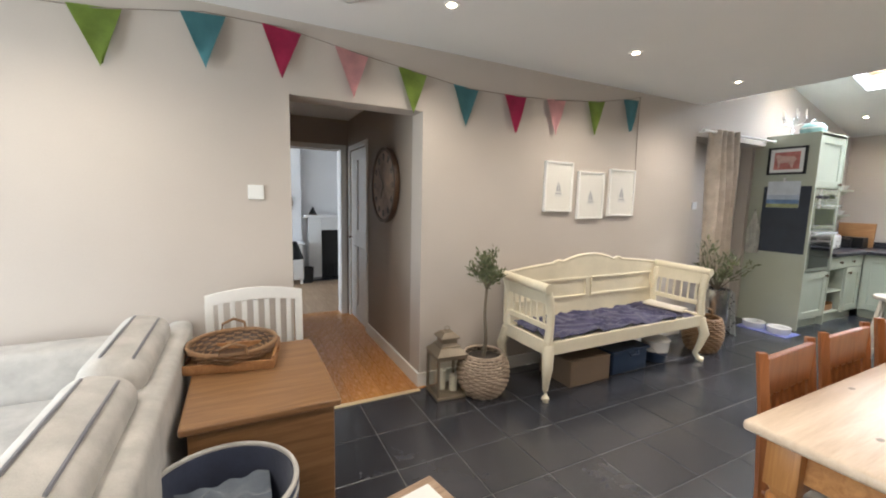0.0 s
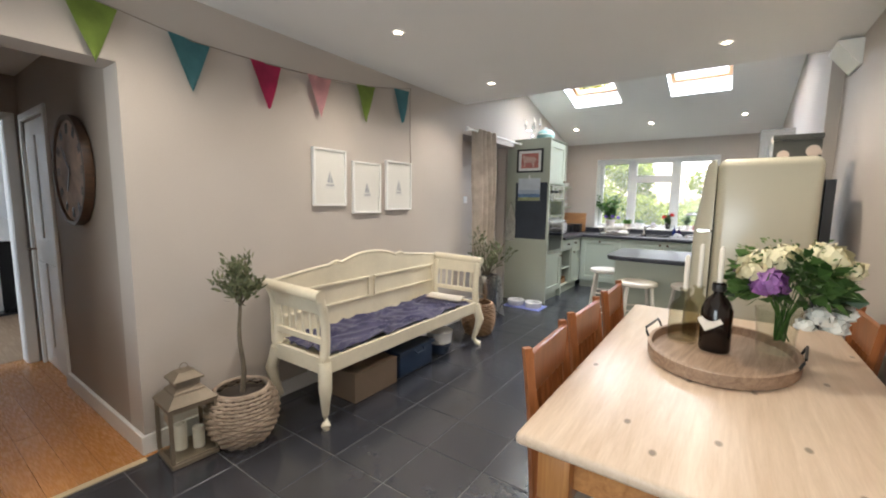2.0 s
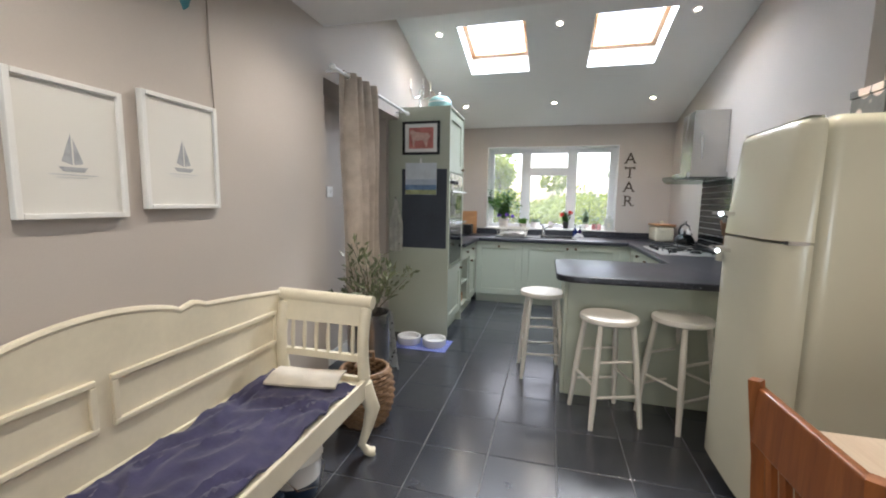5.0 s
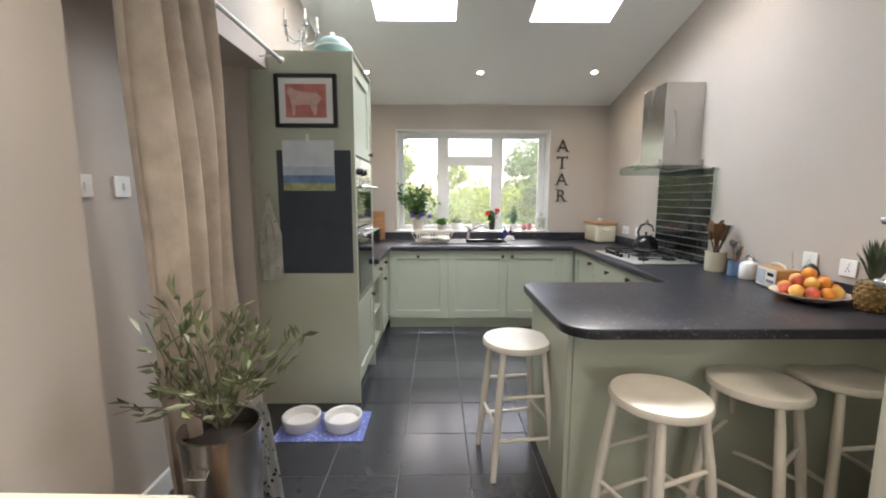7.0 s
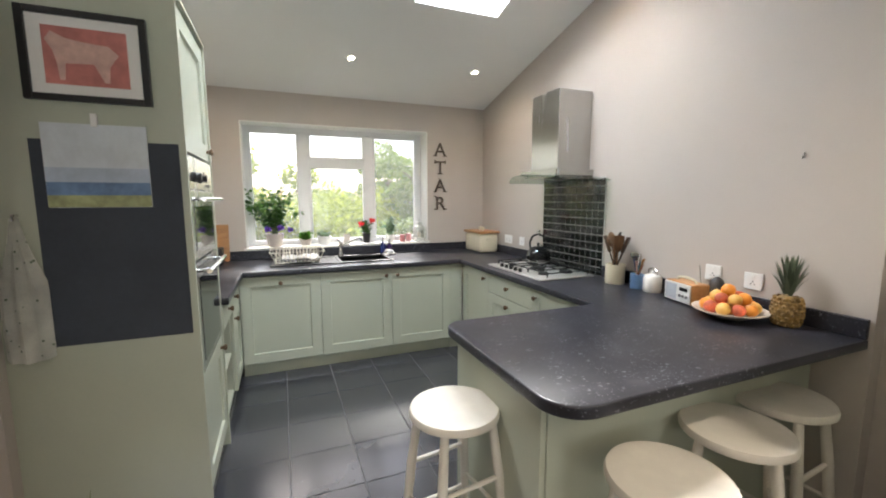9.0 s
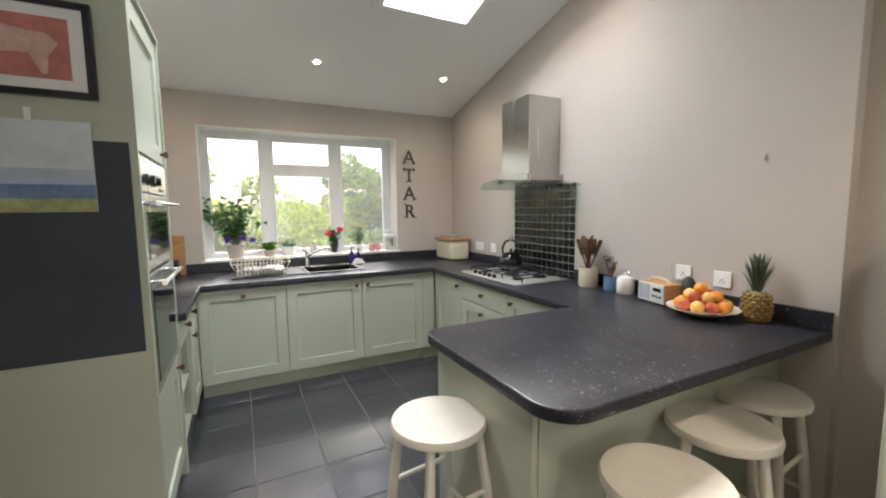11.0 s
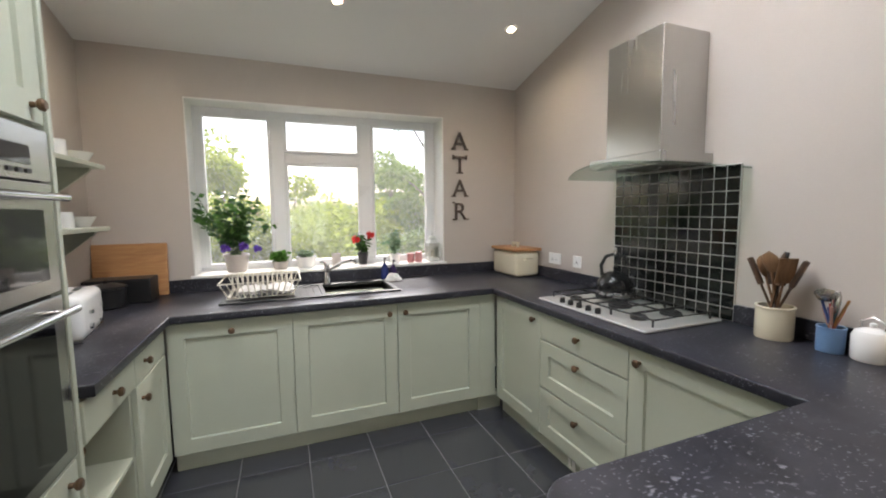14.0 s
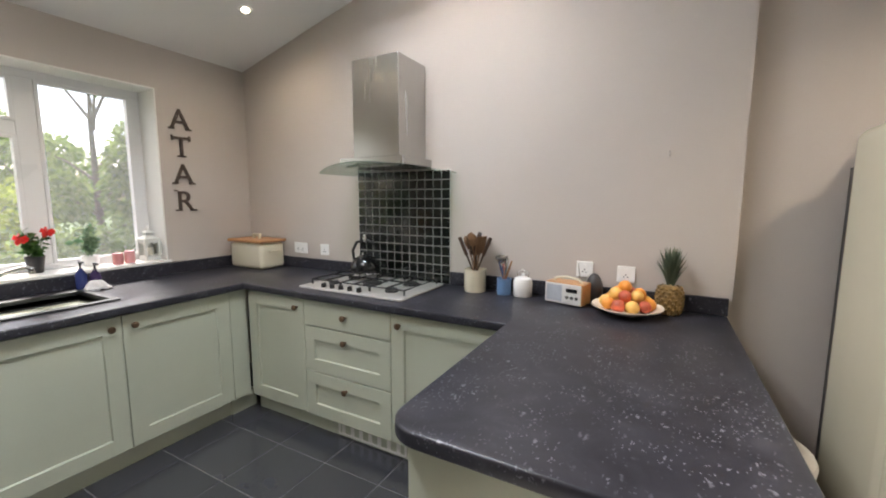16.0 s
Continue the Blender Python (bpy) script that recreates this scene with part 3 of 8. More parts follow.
part("window_sill", boxes((EX - 0.02, 0.38, 1.0, FX0, 2.30, 1.022), bev=0.005), WHITE, win, world_space=True)
part("reveal", boxes((EX - 0.004, 0.40, 1.022, FX0, 0.408, 2.24), (EX - 0.004, 2.272, 1.022, FX0, 2.28, 2.24), (EX - 0.004, 0.40, 2.232, FX0, 2.28, 2.24)), WHITE, win, world_space=True)
for y0, y1, z0, z1 in ((1.755, 2.225, 1.055, 2.185), (1.07, 1.655, 1.055, 1.845), (1.07, 1.655, 1.925, 2.185), (0.47, 0.97, 1.055, 2.185)):
    p = part("pane", boxes((8.385, y0, z0, 8.393, y1, z1)), GLAREGLASS, win, "clear glass pane", world_space=True)
    p.visible_shadow = False
    part("sash", boxes((8.352, y0, z0, 8.40, y0 + 0.02, z1), (8.352, y1 - 0.02, z0, 8.40, y1, z1), (8.352, y0 + 0.02, z0, 8.40, y1 - 0.02, z0 + 0.02), (8.352, y0 + 0.02, z1 - 0.02, 8.40, y1 - 0.02, z1), bev=0.003), UPVC, win, world_space=True)

SKYFRAME = timber("skylight_pine", (0.40, 0.20, 0.08), (0.58, 0.34, 0.16), 0.4, "y")
for k, (y0, y1) in enumerate(((0.33, 1.0), (1.62, 2.28))):
    sk = thing("window_%d" % (k + 2), (6.31, (y0 + y1) / 2, slope_z(6.31)), "pivoting roof window with a pine frame in a white shaft", "skylight")
    sk["kind"] = "structure"
    ang = Matrix.Rotation(math.atan(0.25), 4, 'Y')
    hl, hw = 0.42, (y1 - y0) / 2
    fr = boxes((-hl, -hw, 0.0, hl, -hw + 0.05, 0.05), (-hl, hw - 0.05, 0.0, hl, hw, 0.05), (-hl, -hw + 0.05, 0.0, -hl + 0.06, hw - 0.05, 0.05), (hl - 0.06, -hw + 0.05, 0.0, hl, hw - 0.05, 0.05), bev=0.004)
    bmesh.ops.transform(fr, matrix=Matrix.Translation((0, 0, 0.175)) @ ang, verts=fr.verts)
    part("window_frame", fr, SKYFRAME, sk, "varnished pine frame")
    gl = boxes((-hl + 0.05, -hw + 0.04, 0.05, hl - 0.05, hw - 0.04, 0.056))
    bmesh.ops.transform(gl, matrix=Matrix.Translation((0, 0, 0.175)) @ ang, verts=gl.verts)
    part("pane", gl, GLASS, sk, "clear glass pane").visible_shadow = False

# ---------------------------------------------------------------- kitchen units
def door_front(w, h, t=0.022, rail=0.085, drawer=False):
    """A shaker front, standing in x and z with its face at -y; corner at 0, 0."""
    r = min(rail, h * 0.28)
    bm = box(0.002, 0, 0.002, w - 0.002, t, h - 0.002)
    bm.normal_update()
    face = min(bm.faces, key=lambda q: q.calc_center_median().y)
    bmesh.ops.bevel(bm, geom=[e for e in bm.edges if all(v.co.y < 0.001 for v in e.verts)], offset=0.0022, segments=1, affect='EDGES')
    face = max((q for q in bm.faces if q.normal.y < -0.99), key=lambda q: q.calc_area())
    bmesh.ops.inset_region(bm, faces=[face], thickness=r - 0.004, use_even_offset=True)
    bmesh.ops.inset_region(bm, faces=[face], thickness=0.004, depth=-0.012, use_even_offset=True)
    return bm


def slab_front(w, h, t=0.022):
    return boxes((0.002, 0, 0.002, w - 0.002, t, h - 0.002), bev=0.003)


def knob_mesh(x, z):
    k = lathe([(0.0, 0.0), (0.009, 0.0), (0.008, 0.012), (0.017, 0.020), (0.018, 0.028), (0.012, 0.034), (0.0, 0.035)], 16)
    bmesh.ops.transform(k, matrix=pose(x, 0, z, 90, 0, 0), verts=k.verts)
    return k


def base_unit(m, w, depth, fronts, label, height=0.865, group="sage base cabinets", open_niche=None):
    """A base unit with its face at y = 0, looking to -y. fronts: rows of (x0, z0, width, height, kind, knob x, knob z)."""
    t = thing("base_cabinet", m, label, "kitchen cabinet", group)
    if open_niche:
        for nm, row in (("side_panel", (0, 0.024, 0.12, 0.02, depth, height)), ("side_panel", (w - 0.02, 0.024, 0.12, w, depth, height)), ("back_panel", (0.02, depth - 0.02, 0.12, w - 0.02, depth, height)),
                        ("base_panel", (0.02, 0.024, 0.12, w - 0.02, depth - 0.02, 0.14)), ("divider", (0.02, 0.024, open_niche, w - 0.02, depth - 0.02, open_niche + 0.02)), ("shelf", (0.02, 0.024, 0.40, w - 0.02, depth - 0.02, 0.415))):
            part(nm, boxes(row, bev=0.001, seg=1), SAGE, t)
    else:
        part("carcass", boxes((0, 0.024, 0.12, w, depth, height)), SAGE, t)
    part("plinth", boxes((0, 0.055, 0, w, 0.075, 0.12)), SAGE, t)
    for x0, z0, ww, hh, kind, kx, kz in fronts:
        f = door_front(ww, hh) if kind != "slab" else slab_front(ww, hh)
        bmesh.ops.translate(f, vec=(x0, 0, z0), verts=f.verts)
        d = part("drawer" if kind in ("drawer", "slab") else "door", f, SAGE, t)
        part("knob", knob_mesh(kx, kz), BRASS, d, "dark bronze knob", smooth=True)
    return t


# window run, facing west
WFACE = 7.42
for y1, w, kx, lab in ((2.30, 0.64, 0.32, "sage green shaker dishwasher door under the drainer"), (1.66, 0.64, 0.585, "sage green shaker sink cabinet"), (1.02, 0.60, 0.05, "sage green shaker cabinet under the window")):
    base_unit(pose(WFACE, y1, 0, 0, 0, -90), w, 0.68, [(0, 0.115, w, 0.745, "door", kx, 0.80)], lab)
# hob run, facing north
HFACE = 0.30
base_unit(pose(7.40, HFACE, 0, 0, 0, 180), 0.53, 0.58, [(0, 0.115, 0.53, 0.745, "door", 0.47, 0.80)], "sage green shaker corner cabinet beside the hob")
base_unit(pose(6.87, HFACE, 0, 0, 0, 180), 0.655, 0.58, [(0, 0.70, 0.655, 0.16, "slab", 0.33, 0.785), (0, 0.41, 0.655, 0.285, "drawer", 0.33, 0.635), (0, 0.115, 0.655, 0.29, "drawer", 0.33, 0.335)],
          "sage green three-drawer unit under the gas hob")
base_unit(pose(6.215, HFACE, 0, 0, 0, 180), 0.70, 0.58, [(0, 0.115, 0.70, 0.745, "door", 0.06, 0.80)], "sage green shaker cabinet next to the peninsula")
post = thing("corner_post", (7.42, 0.35, 0), "sage green filler post in the kitchen corner", "kitchen cabinet")
part("panel", boxes((7.42, 0.30, 0.12, 7.46, 0.42, 0.865)), SAGE, post, world_space=True)
part("plinth", boxes((7.46, 0.235, 0.0, 7.50, 0.42, 0.12)), SAGE, post, world_space=True)
# counter beside the oven tower, facing south
LFACE = 2.30
base_unit(pose(6.48, LFACE, 0), 0.47, 0.54, [(0, 0.715, 0.47, 0.145, "slab", 0.235, 0.79)], "sage green drawer unit with an open basket niche below", open_niche=0.69)
base_unit(pose(6.95, LFACE, 0), 0.45, 0.54, [(0, 0.715, 0.45, 0.145, "slab", 0.12, 0.79), (0, 0.115, 0.45, 0.595, "door", 0.06, 0.64)], "sage green drawer and door cabinet in the corner")
nb = thing("niche_basket", (6.71, 2.56, 0.42), "brown wicker basket in the open niche", "basket")
part("weave", lathe([(0.0, 0.0), (0.14, 0.0), (0.16, 0.05), (0.155, 0.09), (0.17, 0.14), (0.16, 0.14), (0.14, 0.01), (0, 0.01)], 20, 1, 0.9), WICKER, nb)
nb2 = thing("niche_tray", (6.71, 2.55, 0.142), "low wooden tray standing in the open niche", "tray")
part("body", boxes((-0.16, -0.18, 0, 0.16, 0.2, 0.012), (-0.16, -0.18, 0.012, -0.15, 0.2, 0.10), (0.15, -0.18, 0.012, 0.16, 0.2, 0.10), (-0.15, -0.18, 0.012, 0.15, -0.17, 0.07), bev=0.002), BOARD, nb2)

# the worktop: one continuous slab, cut out for the sink
SINK = (7.60, 0.99, 7.98, 1.44)      # bowl hole
TZ0, TZ1 = 0.868, 0.912


def arc(cx, cy, r, a0, a1, n=8):
    return [(cx + r * math.cos(radians(a0 + (a1 - a0) * k / n)), cy + r * math.sin(radians(a0 + (a1 - a0) * k / n))) for k in range(n + 1)]


sx0, sy0, sx1, sy1 = SINK
SM = 1.2
partA = [(EX, SM), (EX, NY), (6.48, NY), (6.48, 2.265), (7.385, 2.265), (7.385, SM), (sx0, SM), (sx0, sy1), (sx1, sy1), (sx1, SM)]
partB = [(4.655, SY)] + [(EX, SY), (EX, SM), (sx1, SM), (sx1, sy0), (sx0, sy0), (sx0, SM), (7.385, SM), (7.385, 0.335), (5.553, 0.335)] + arc(5.453, 1.16, 0.10, 0, 90, 7) + arc(4.785, 1.13, 0.13, 90, 180, 9)
wt = thing("worktop", (6.5, 0.2, TZ0), "black flecked laminate worktop running round the kitchen to a peninsula", "worktop")
bm = bmesh.new()
for outline in (partA, partB):
    add(bm, prism(outline, TZ0, TZ1))
bmesh.ops.remove_doubles(bm, verts=bm.verts, dist=0.0001)
seam = [f for f in bm.faces if abs(f.normal.y) > 0.9 and all(abs(v.co.y - SM) < 1e-4 for v in f.verts)]
bmesh.ops.delete(bm, geom=seam, context='FACES_ONLY')
rim = [e for e in bm.edges if len(e.link_faces) == 2 and abs(e.verts[0].co.z - e.verts[1].co.z) < 1e-5 and e.calc_face_angle(0) > 0.5]
bmesh.ops.bevel(bm, geom=rim, offset=0.008, segments=3, profile=0.5, affect='EDGES')
part("slab", bm, WORKTOP, wt, smooth=True, world_space=True)
for row in ((EX - 0.022, SY + 0.022, TZ1, EX - 0.001, 2.82, 0.998), (6.925, SY + 0.001, TZ1, EX - 0.001, SY + 0.022, 0.998), (4.655, SY + 0.001, TZ1, 6.155, SY + 0.022, 0.998), (6.50, NY - 0.022, TZ1, EX - 0.023, NY - 0.001, 0.998)):
    part("upstand", boxes(row, bev=0.003), WORKTOP, wt, world_space=True)

# peninsula
pen = thing("peninsula_cabinet", (5.15, 0.5, 0), "sage green panelled peninsula under the breakfast bar", "kitchen cabinet")
part("body", boxes((4.86, SY + 0.002, 0.10, 5.49, 1.17, 0.866)), SAGE, pen, world_space=True)
part("end_panel", boxes((4.84, 1.171, 0.0, 5.51, 1.195, 0.866), bev=0.003), SAGE, pen, world_space=True)
part("back_panel", boxes((4.835, SY + 0.002, 0.0, 4.859, 1.170, 0.866), bev=0.003), SAGE, pen, world_space=True)
part("plinth", boxes((4.90, SY + 0.1, 0.0, 5.44, 1.16, 0.099)), SAGE, pen, world_space=True)
vent = thing("plinth_vent", (6.4, 0.245, 0.0), "white slotted air grille in the plinth", "vent")
part("frame", boxes((6.15, 0.246, 0.012, 6.66, 0.252, 0.022), (6.15, 0.246, 0.085, 6.66, 0.252, 0.095), (6.15, 0.246, 0.022, 6.165, 0.252, 0.085), (6.645, 0.246, 0.022, 6.66, 0.252, 0.085), bev=0.001, seg=1), WHITE, vent, world_space=True)
for k in range(7):
    part("slat", boxes((6.165 + k * 0.0685 + 0.03, 0.246, 0.022, 6.165 + k * 0.0685 + 0.055, 0.251, 0.085)), WHITE, vent, world_space=True)

# oven tower
tower = thing("oven_tower", (6.13, 2.57, 0), "tall sage green oven housing cabinet with a framed side panel", "kitchen cabinet")
part("side_panel", boxes((5.80, 2.305, 0, 5.822, NY - 0.001, 2.32), (5.80, NY - 0.001, 0, 5.822, NY + 0.114, 2.219)), SAGE, tower, world_space=True)
part("far_panel", boxes((6.452, 2.305, 0.0, 6.474, NY - 0.001, 2.32), bev=0.003), SAGE, tower, world_space=True)
part("carcass", boxes((5.822, 2.34, 0.12, 6.452, NY - 0.002, 0.70), (5.822, 2.34, 1.70, 6.452, NY - 0.002, 2.30), (5.822, 2.70, 0.70, 6.452, NY - 0.002, 1.70)), SAGE, tower, world_space=True)
part("cornice", boxes((5.80, 2.30, 2.32, 6.474, NY - 0.001, 2.335), bev=0.003), SAGE, tower, world_space=True)
part("plinth", boxes((5.822, 2.37, 0, 6.452, 2.39, 0.12)), SAGE, tower, world_space=True)
f = door_front(0.626, 0.575)
bmesh.ops.translate(f, vec=(5.824, 2.314, 0.12), verts=f.verts)
d = part("door", f, SAGE, tower, world_space=True)
k = knob_mesh(6.39, 0.64)
bmesh.ops.translate(k, vec=(0, 2.314, 0), verts=k.verts)
part("knob", k, BRASS, d, "dark bronze knob", smooth=True, world_space=True)
f = door_front(0.626, 0.60)
bmesh.ops.translate(f, vec=(5.824, 2.314, 1.705), verts=f.verts)
d = part("door", f, SAGE, tower, world_space=True)
k = knob_mesh(6.39, 1.755)
bmesh.ops.translate(k, vec=(0, 2.314, 0), verts=k.verts)
part("knob", k, BRASS, d, "dark bronze knob", smooth=True, world_space=True)

oven = thing("double_oven", (6.13, 2.5, 0.70), "built-in stainless steel double oven with black glass doors", "oven")
part("case", boxes((5.83, 2.335, 0.705, 6.444, 2.69, 1.695)), BLACK, oven, world_space=True)
part("control_panel", boxes((5.83, 2.308, 1.545, 6.444, 2.334, 1.69), bev=0.003), STEEL, oven, world_space=True)
for kx in (5.95, 6.10):
    k = lathe([(0.0, 0.0), (0.024, 0.0), (0.024, 0.006), (0.019, 0.010), (0.018, 0.030), (0.0, 0.031)], 20)
    bmesh.ops.transform(k, matrix=pose(kx, 2.308, 1.60, 90, 0, 0), verts=k.verts)
    part("knob", k, BLACK, oven, "black control knob", smooth=True, world_space=True)
part("display", boxes((6.20, 2.305, 1.585, 6.34, 2.308, 1.635)), BLACKGLASS, oven, world_space=True)
for kx in (6.24, 6.28, 6.32):
    part("button", boxes((kx, 2.304, 1.562, kx + 0.02, 2.308, 1.574)), BLACK, oven, world_space=True)
for z0, z1 in ((1.225, 1.540), (0.71, 1.215)):
    dd = part("oven_door", boxes((5.83, 2.308, z0, 6.444, 2.334, z1), bev=0.003), STEEL, oven, world_space=True)
    part("glass", boxes((5.893, 2.3055, z0 + 0.043, 6.382, 2.3085, z1 - 0.073), bev=0.001, seg=1), BLACKGLASS, dd, "dark reflective oven glass", world_space=True)
    part("handle", rods(((5.87, 2.262, z1 - 0.04), (6.41, 2.262, z1 - 0.04), 0.011), ((5.92, 2.308, z1 - 0.04), (5.92, 2.262, z1 - 0.04), 0.008), ((6.36, 2.308, z1 - 0.04), (6.36, 2.262, z1 - 0.04), 0.008), seg=14), CHROME, dd, "polished bar handle", smooth=True, world_space=True)

# ---------------------------------------------------------------- fridge
fr = thing("fridge", (4.0, 0.05, 0), "rounded cream retro fridge freezer with chrome handles", "fridge")
FX, FXB, FB, FD, FT = 3.70, 4.31, -0.215, 0.335, 1.75
part("body", boxes((FX, FB, 0.04, FXB, FD, FT), bev=0.06, seg=6), FRIDGE, fr, smooth=True, world_space=True)


def fridge_door(z0, z1, top):
    n, rows = 14, []
    pts = [(FX, FD + 0.006)]
    for k in range(n + 1):
        u = k / n
        bulge = 0.125 * (1 - abs(2 * u - 1) ** 5) ** 0.5 if 0 < u < 1 else 0.0
        pts.append((FX + (FXB - FX) * u, FD + 0.03 + bulge * 0.75))
    pts.append((FXB, FD + 0.006))
    b = prism(pts, z0, z1)
    if top:
        for v in b.verts:
            if v.co.z > z1 - 0.001:
                v.co.y = FD + 0.006 + (v.co.y - FD - 0.006) * 0.55
        bmesh.ops.bevel(b, geom=[e for e in b.edges if all(v.co.z > z1 - 0.001 for v in e.verts)], offset=0.04, segments=4, profile=0.5, affect='EDGES')
    return b


for z0, z1, top, hz in ((0.09, 1.250, False, 1.18), (1.262, FT - 0.004, True, 1.36)):
    d = part("door", fridge_door(z0, z1, top), FRIDGE, fr, smooth=True, world_space=True)
    part("handle", rods(((4.10, FD + 0.185, hz), (4.28, FD + 0.15, hz), 0.012), ((4.12, FD + 0.12, hz), (4.12, FD + 0.185, hz), 0.010), ((4.25, FD + 0.08, hz), (4.25, FD + 0.16, hz), 0.014), seg=12), CHROME, d, "chrome lever handle", smooth=True, world_space=True)
part("hinge_strip", boxes((FX + 0.002, FD + 0.02, 1.248, FX + 0.05, FD + 0.09, 1.264)), CHROME, fr, "chrome hinge plate", world_space=True)
part("back_grille", boxes((FX + 0.02, FB - 0.05, 0.12, FXB - 0.02, FB - 0.002, 1.60)), BLACK, fr, "black condenser back", world_space=True)
part("kick_plate", boxes((FX + 0.02, FB + 0.02, 0.0, FXB - 0.02, FD - 0.02, 0.06)), BLACK, fr, world_space=True)
fb = thing("storage_box", (4.03, -0.085, FT + 0.001), "dark floral patterned storage box on the fridge", "box")
FLORAL = fabric("floral_paper", (0.06, 0.06, 0.05), None, rough=0.6, weave=200, pattern=(9, (0.62, 0.50, 0.42), 0.32))
part("body", boxes((-0.10, -0.125, 0, 0.10, 0.125, 0.125), bev=0.003), FLORAL, fb)
part("lid", boxes((-0.105, -0.13, 0.127, 0.105, 0.13, 0.16), bev=0.003), FLORAL, fb)

# ---------------------------------------------------------------- kitchen things
# sink with drainer
sk = thing("sink", (7.75, 1.4, TZ1), "black composite sink with a ribbed drainer and bowl", "sink")
SINKBLACK = surface("black_composite", (0.013, 0.014, 0.016), 0.38, var=0.2, fine=90, bump=0.12)
part("rim", boxes((7.555, 0.955, TZ1 + 0.001, 7.60, 2.06, TZ1 + 0.012), (7.98, 0.955, TZ1 + 0.001, 8.03, 2.06, TZ1 + 0.012), (7.60, 0.955, TZ1 + 0.001, 7.98, 0.99, TZ1 + 0.012),
                  (7.60, 1.44, TZ1 + 0.001, 7.98, 1.47, TZ1 + 0.012), (7.60, 2.03, TZ1 + 0.001, 7.98, 2.06, TZ1 + 0.012), bev=0.004), SINKBLACK, sk, world_space=True)
part("bowl", boxes((7.60, 0.99, 0.74, 7.98, 1.44, 0.75), (7.592, 0.982, 0.74, 7.60, 1.448, TZ1 + 0.008), (7.98, 0.982, 0.74, 7.988, 1.448, TZ1 + 0.008), (7.60, 0.982, 0.75, 7.98, 0.99, TZ1 + 0.008), (7.60, 1.44, 0.75, 7.98, 1.448, TZ1 + 0.008)), SINKBLACK, sk, world_space=True)
drn = part("drainer", boxes((7.60, 1.47, TZ1 + 0.001, 7.98, 2.03, TZ1 + 0.004)), SINKBLACK, sk, world_space=True)
for k in range(11):
    part("rib", boxes((7.62, 1.50 + k * 0.045, TZ1 + 0.004, 7.96, 1.515 + k * 0.045, TZ1 + 0.008), bev=0.0015, seg=1), SINKBLACK, drn, world_space=True)
part("overflow", rod((7.79, 1.2, 0.7505), (7.79, 1.2, 0.754), 0.04, seg=20), CHROME, sk, "chrome waste", smooth=True, world_space=True)
tap = thing("mixer_tap", (8.0, 1.40, TZ1 + 0.012), "chrome lever mixer tap with a long swivel spout", "tap")
part("body", lathe([(0.0, 0.0), (0.028, 0.0), (0.026, 0.02), (0.021, 0.03), (0.021, 0.10), (0.024, 0.12), (0.018, 0.145), (0, 0.15)], 20), CHROME, tap, smooth=True)
part("spout", tube([(0, 0, 0.09), (-0.03, -0.04, 0.12), (-0.08, -0.11, 0.165), (-0.12, -0.17, 0.185), (-0.135, -0.19, 0.175), (-0.137, -0.193, 0.155)], 0.011, 12), CHROME, tap, smooth=True)
part("lever", tube([(0, 0, 0.14), (-0.02, 0.03, 0.165), (-0.05, 0.05, 0.17)], [0.009, 0.008, 0.007], 10), CHROME, tap, smooth=True)
dr = thing("dish_rack", (7.78, 1.83, TZ1 + 0.012), "cream wire dish rack with peg rows on the drainer", "dish rack")
RACK = surface("cream_coated_wire", (0.74, 0.70, 0.60), 0.4, var=0.06, fine=50, bump=0.05)
part("base_frame", add(tube([(-0.17, -0.19, 0.015), (0.17, -0.19, 0.015), (0.17, 0.19, 0.015), (-0.17, 0.19, 0.015)], 0.006, 8, True), tube([(-0.20, -0.23, 0.11), (0.20, -0.23, 0.11), (0.20, 0.23, 0.11), (-0.20, 0.23, 0.11)], 0.006, 8, True)), RACK, dr, smooth=True)
for k in range(13):
    y = -0.18 + k * 0.03
    part("wire", tube([(-0.20, y * 1.25, 0.11), (-0.17, y, 0.015), (0.17, y, 0.015), (0.20, y * 1.25, 0.11)], 0.0035, 6), RACK, dr, smooth=True)
    part("peg", boxes((0.05, y - 0.006, 0.015, 0.062, y + 0.006, 0.14), bev=0.003), RACK, dr)
tt = thing("tea_towel", (7.74, 1.80, TZ1 + 0.032), "folded pale tea towel lying in the dish rack", "tea towel")
part("cloth", grid_sheet(16, 16, lambda u, v: ((u - 0.5) * 0.26, (v - 0.5) * 0.32, 0.03 + 0.025 * noise.noise(Vector((u * 3, v * 3, 2))) + 0.012 * noise.noise(Vector((u * 9, v * 9, 5)))), 0.012), fabric("pale_tea_towel", (0.58, 0.56, 0.54), None), tt, smooth=True)
for k, (y, c, h) in enumerate(((0.955, (0.02, 0.03, 0.13), 0.17), (0.885, (0.035, 0.02, 0.07), 0.15))):
    b = thing("soap_bottle", (8.03, y, TZ1 + 0.001), "dark blue glass soap bottle with a pump", "soap bottle", "soap bottles by the sink")
    part("bottle", lathe([(0.0, 0.0), (0.027, 0.0), (0.030, 0.01), (0.030, h * 0.6), (0.012, h * 0.75), (0.012, h * 0.8), (0, h * 0.8)], 18), surface("soap_bottle_glass", c, 0.12, var=0.05), b, smooth=True)
    part("pump", add(rod((0, 0, h * 0.8), (0, 0, h), 0.005), box(-0.04, -0.007, h, 0.008, 0.007, h + 0.012, 0.003)), BLACK, b)
sp = thing("dish_cloth", (7.99, 0.90, TZ1 + 0.001), "crumpled white dish cloth beside the sink", "cloth")
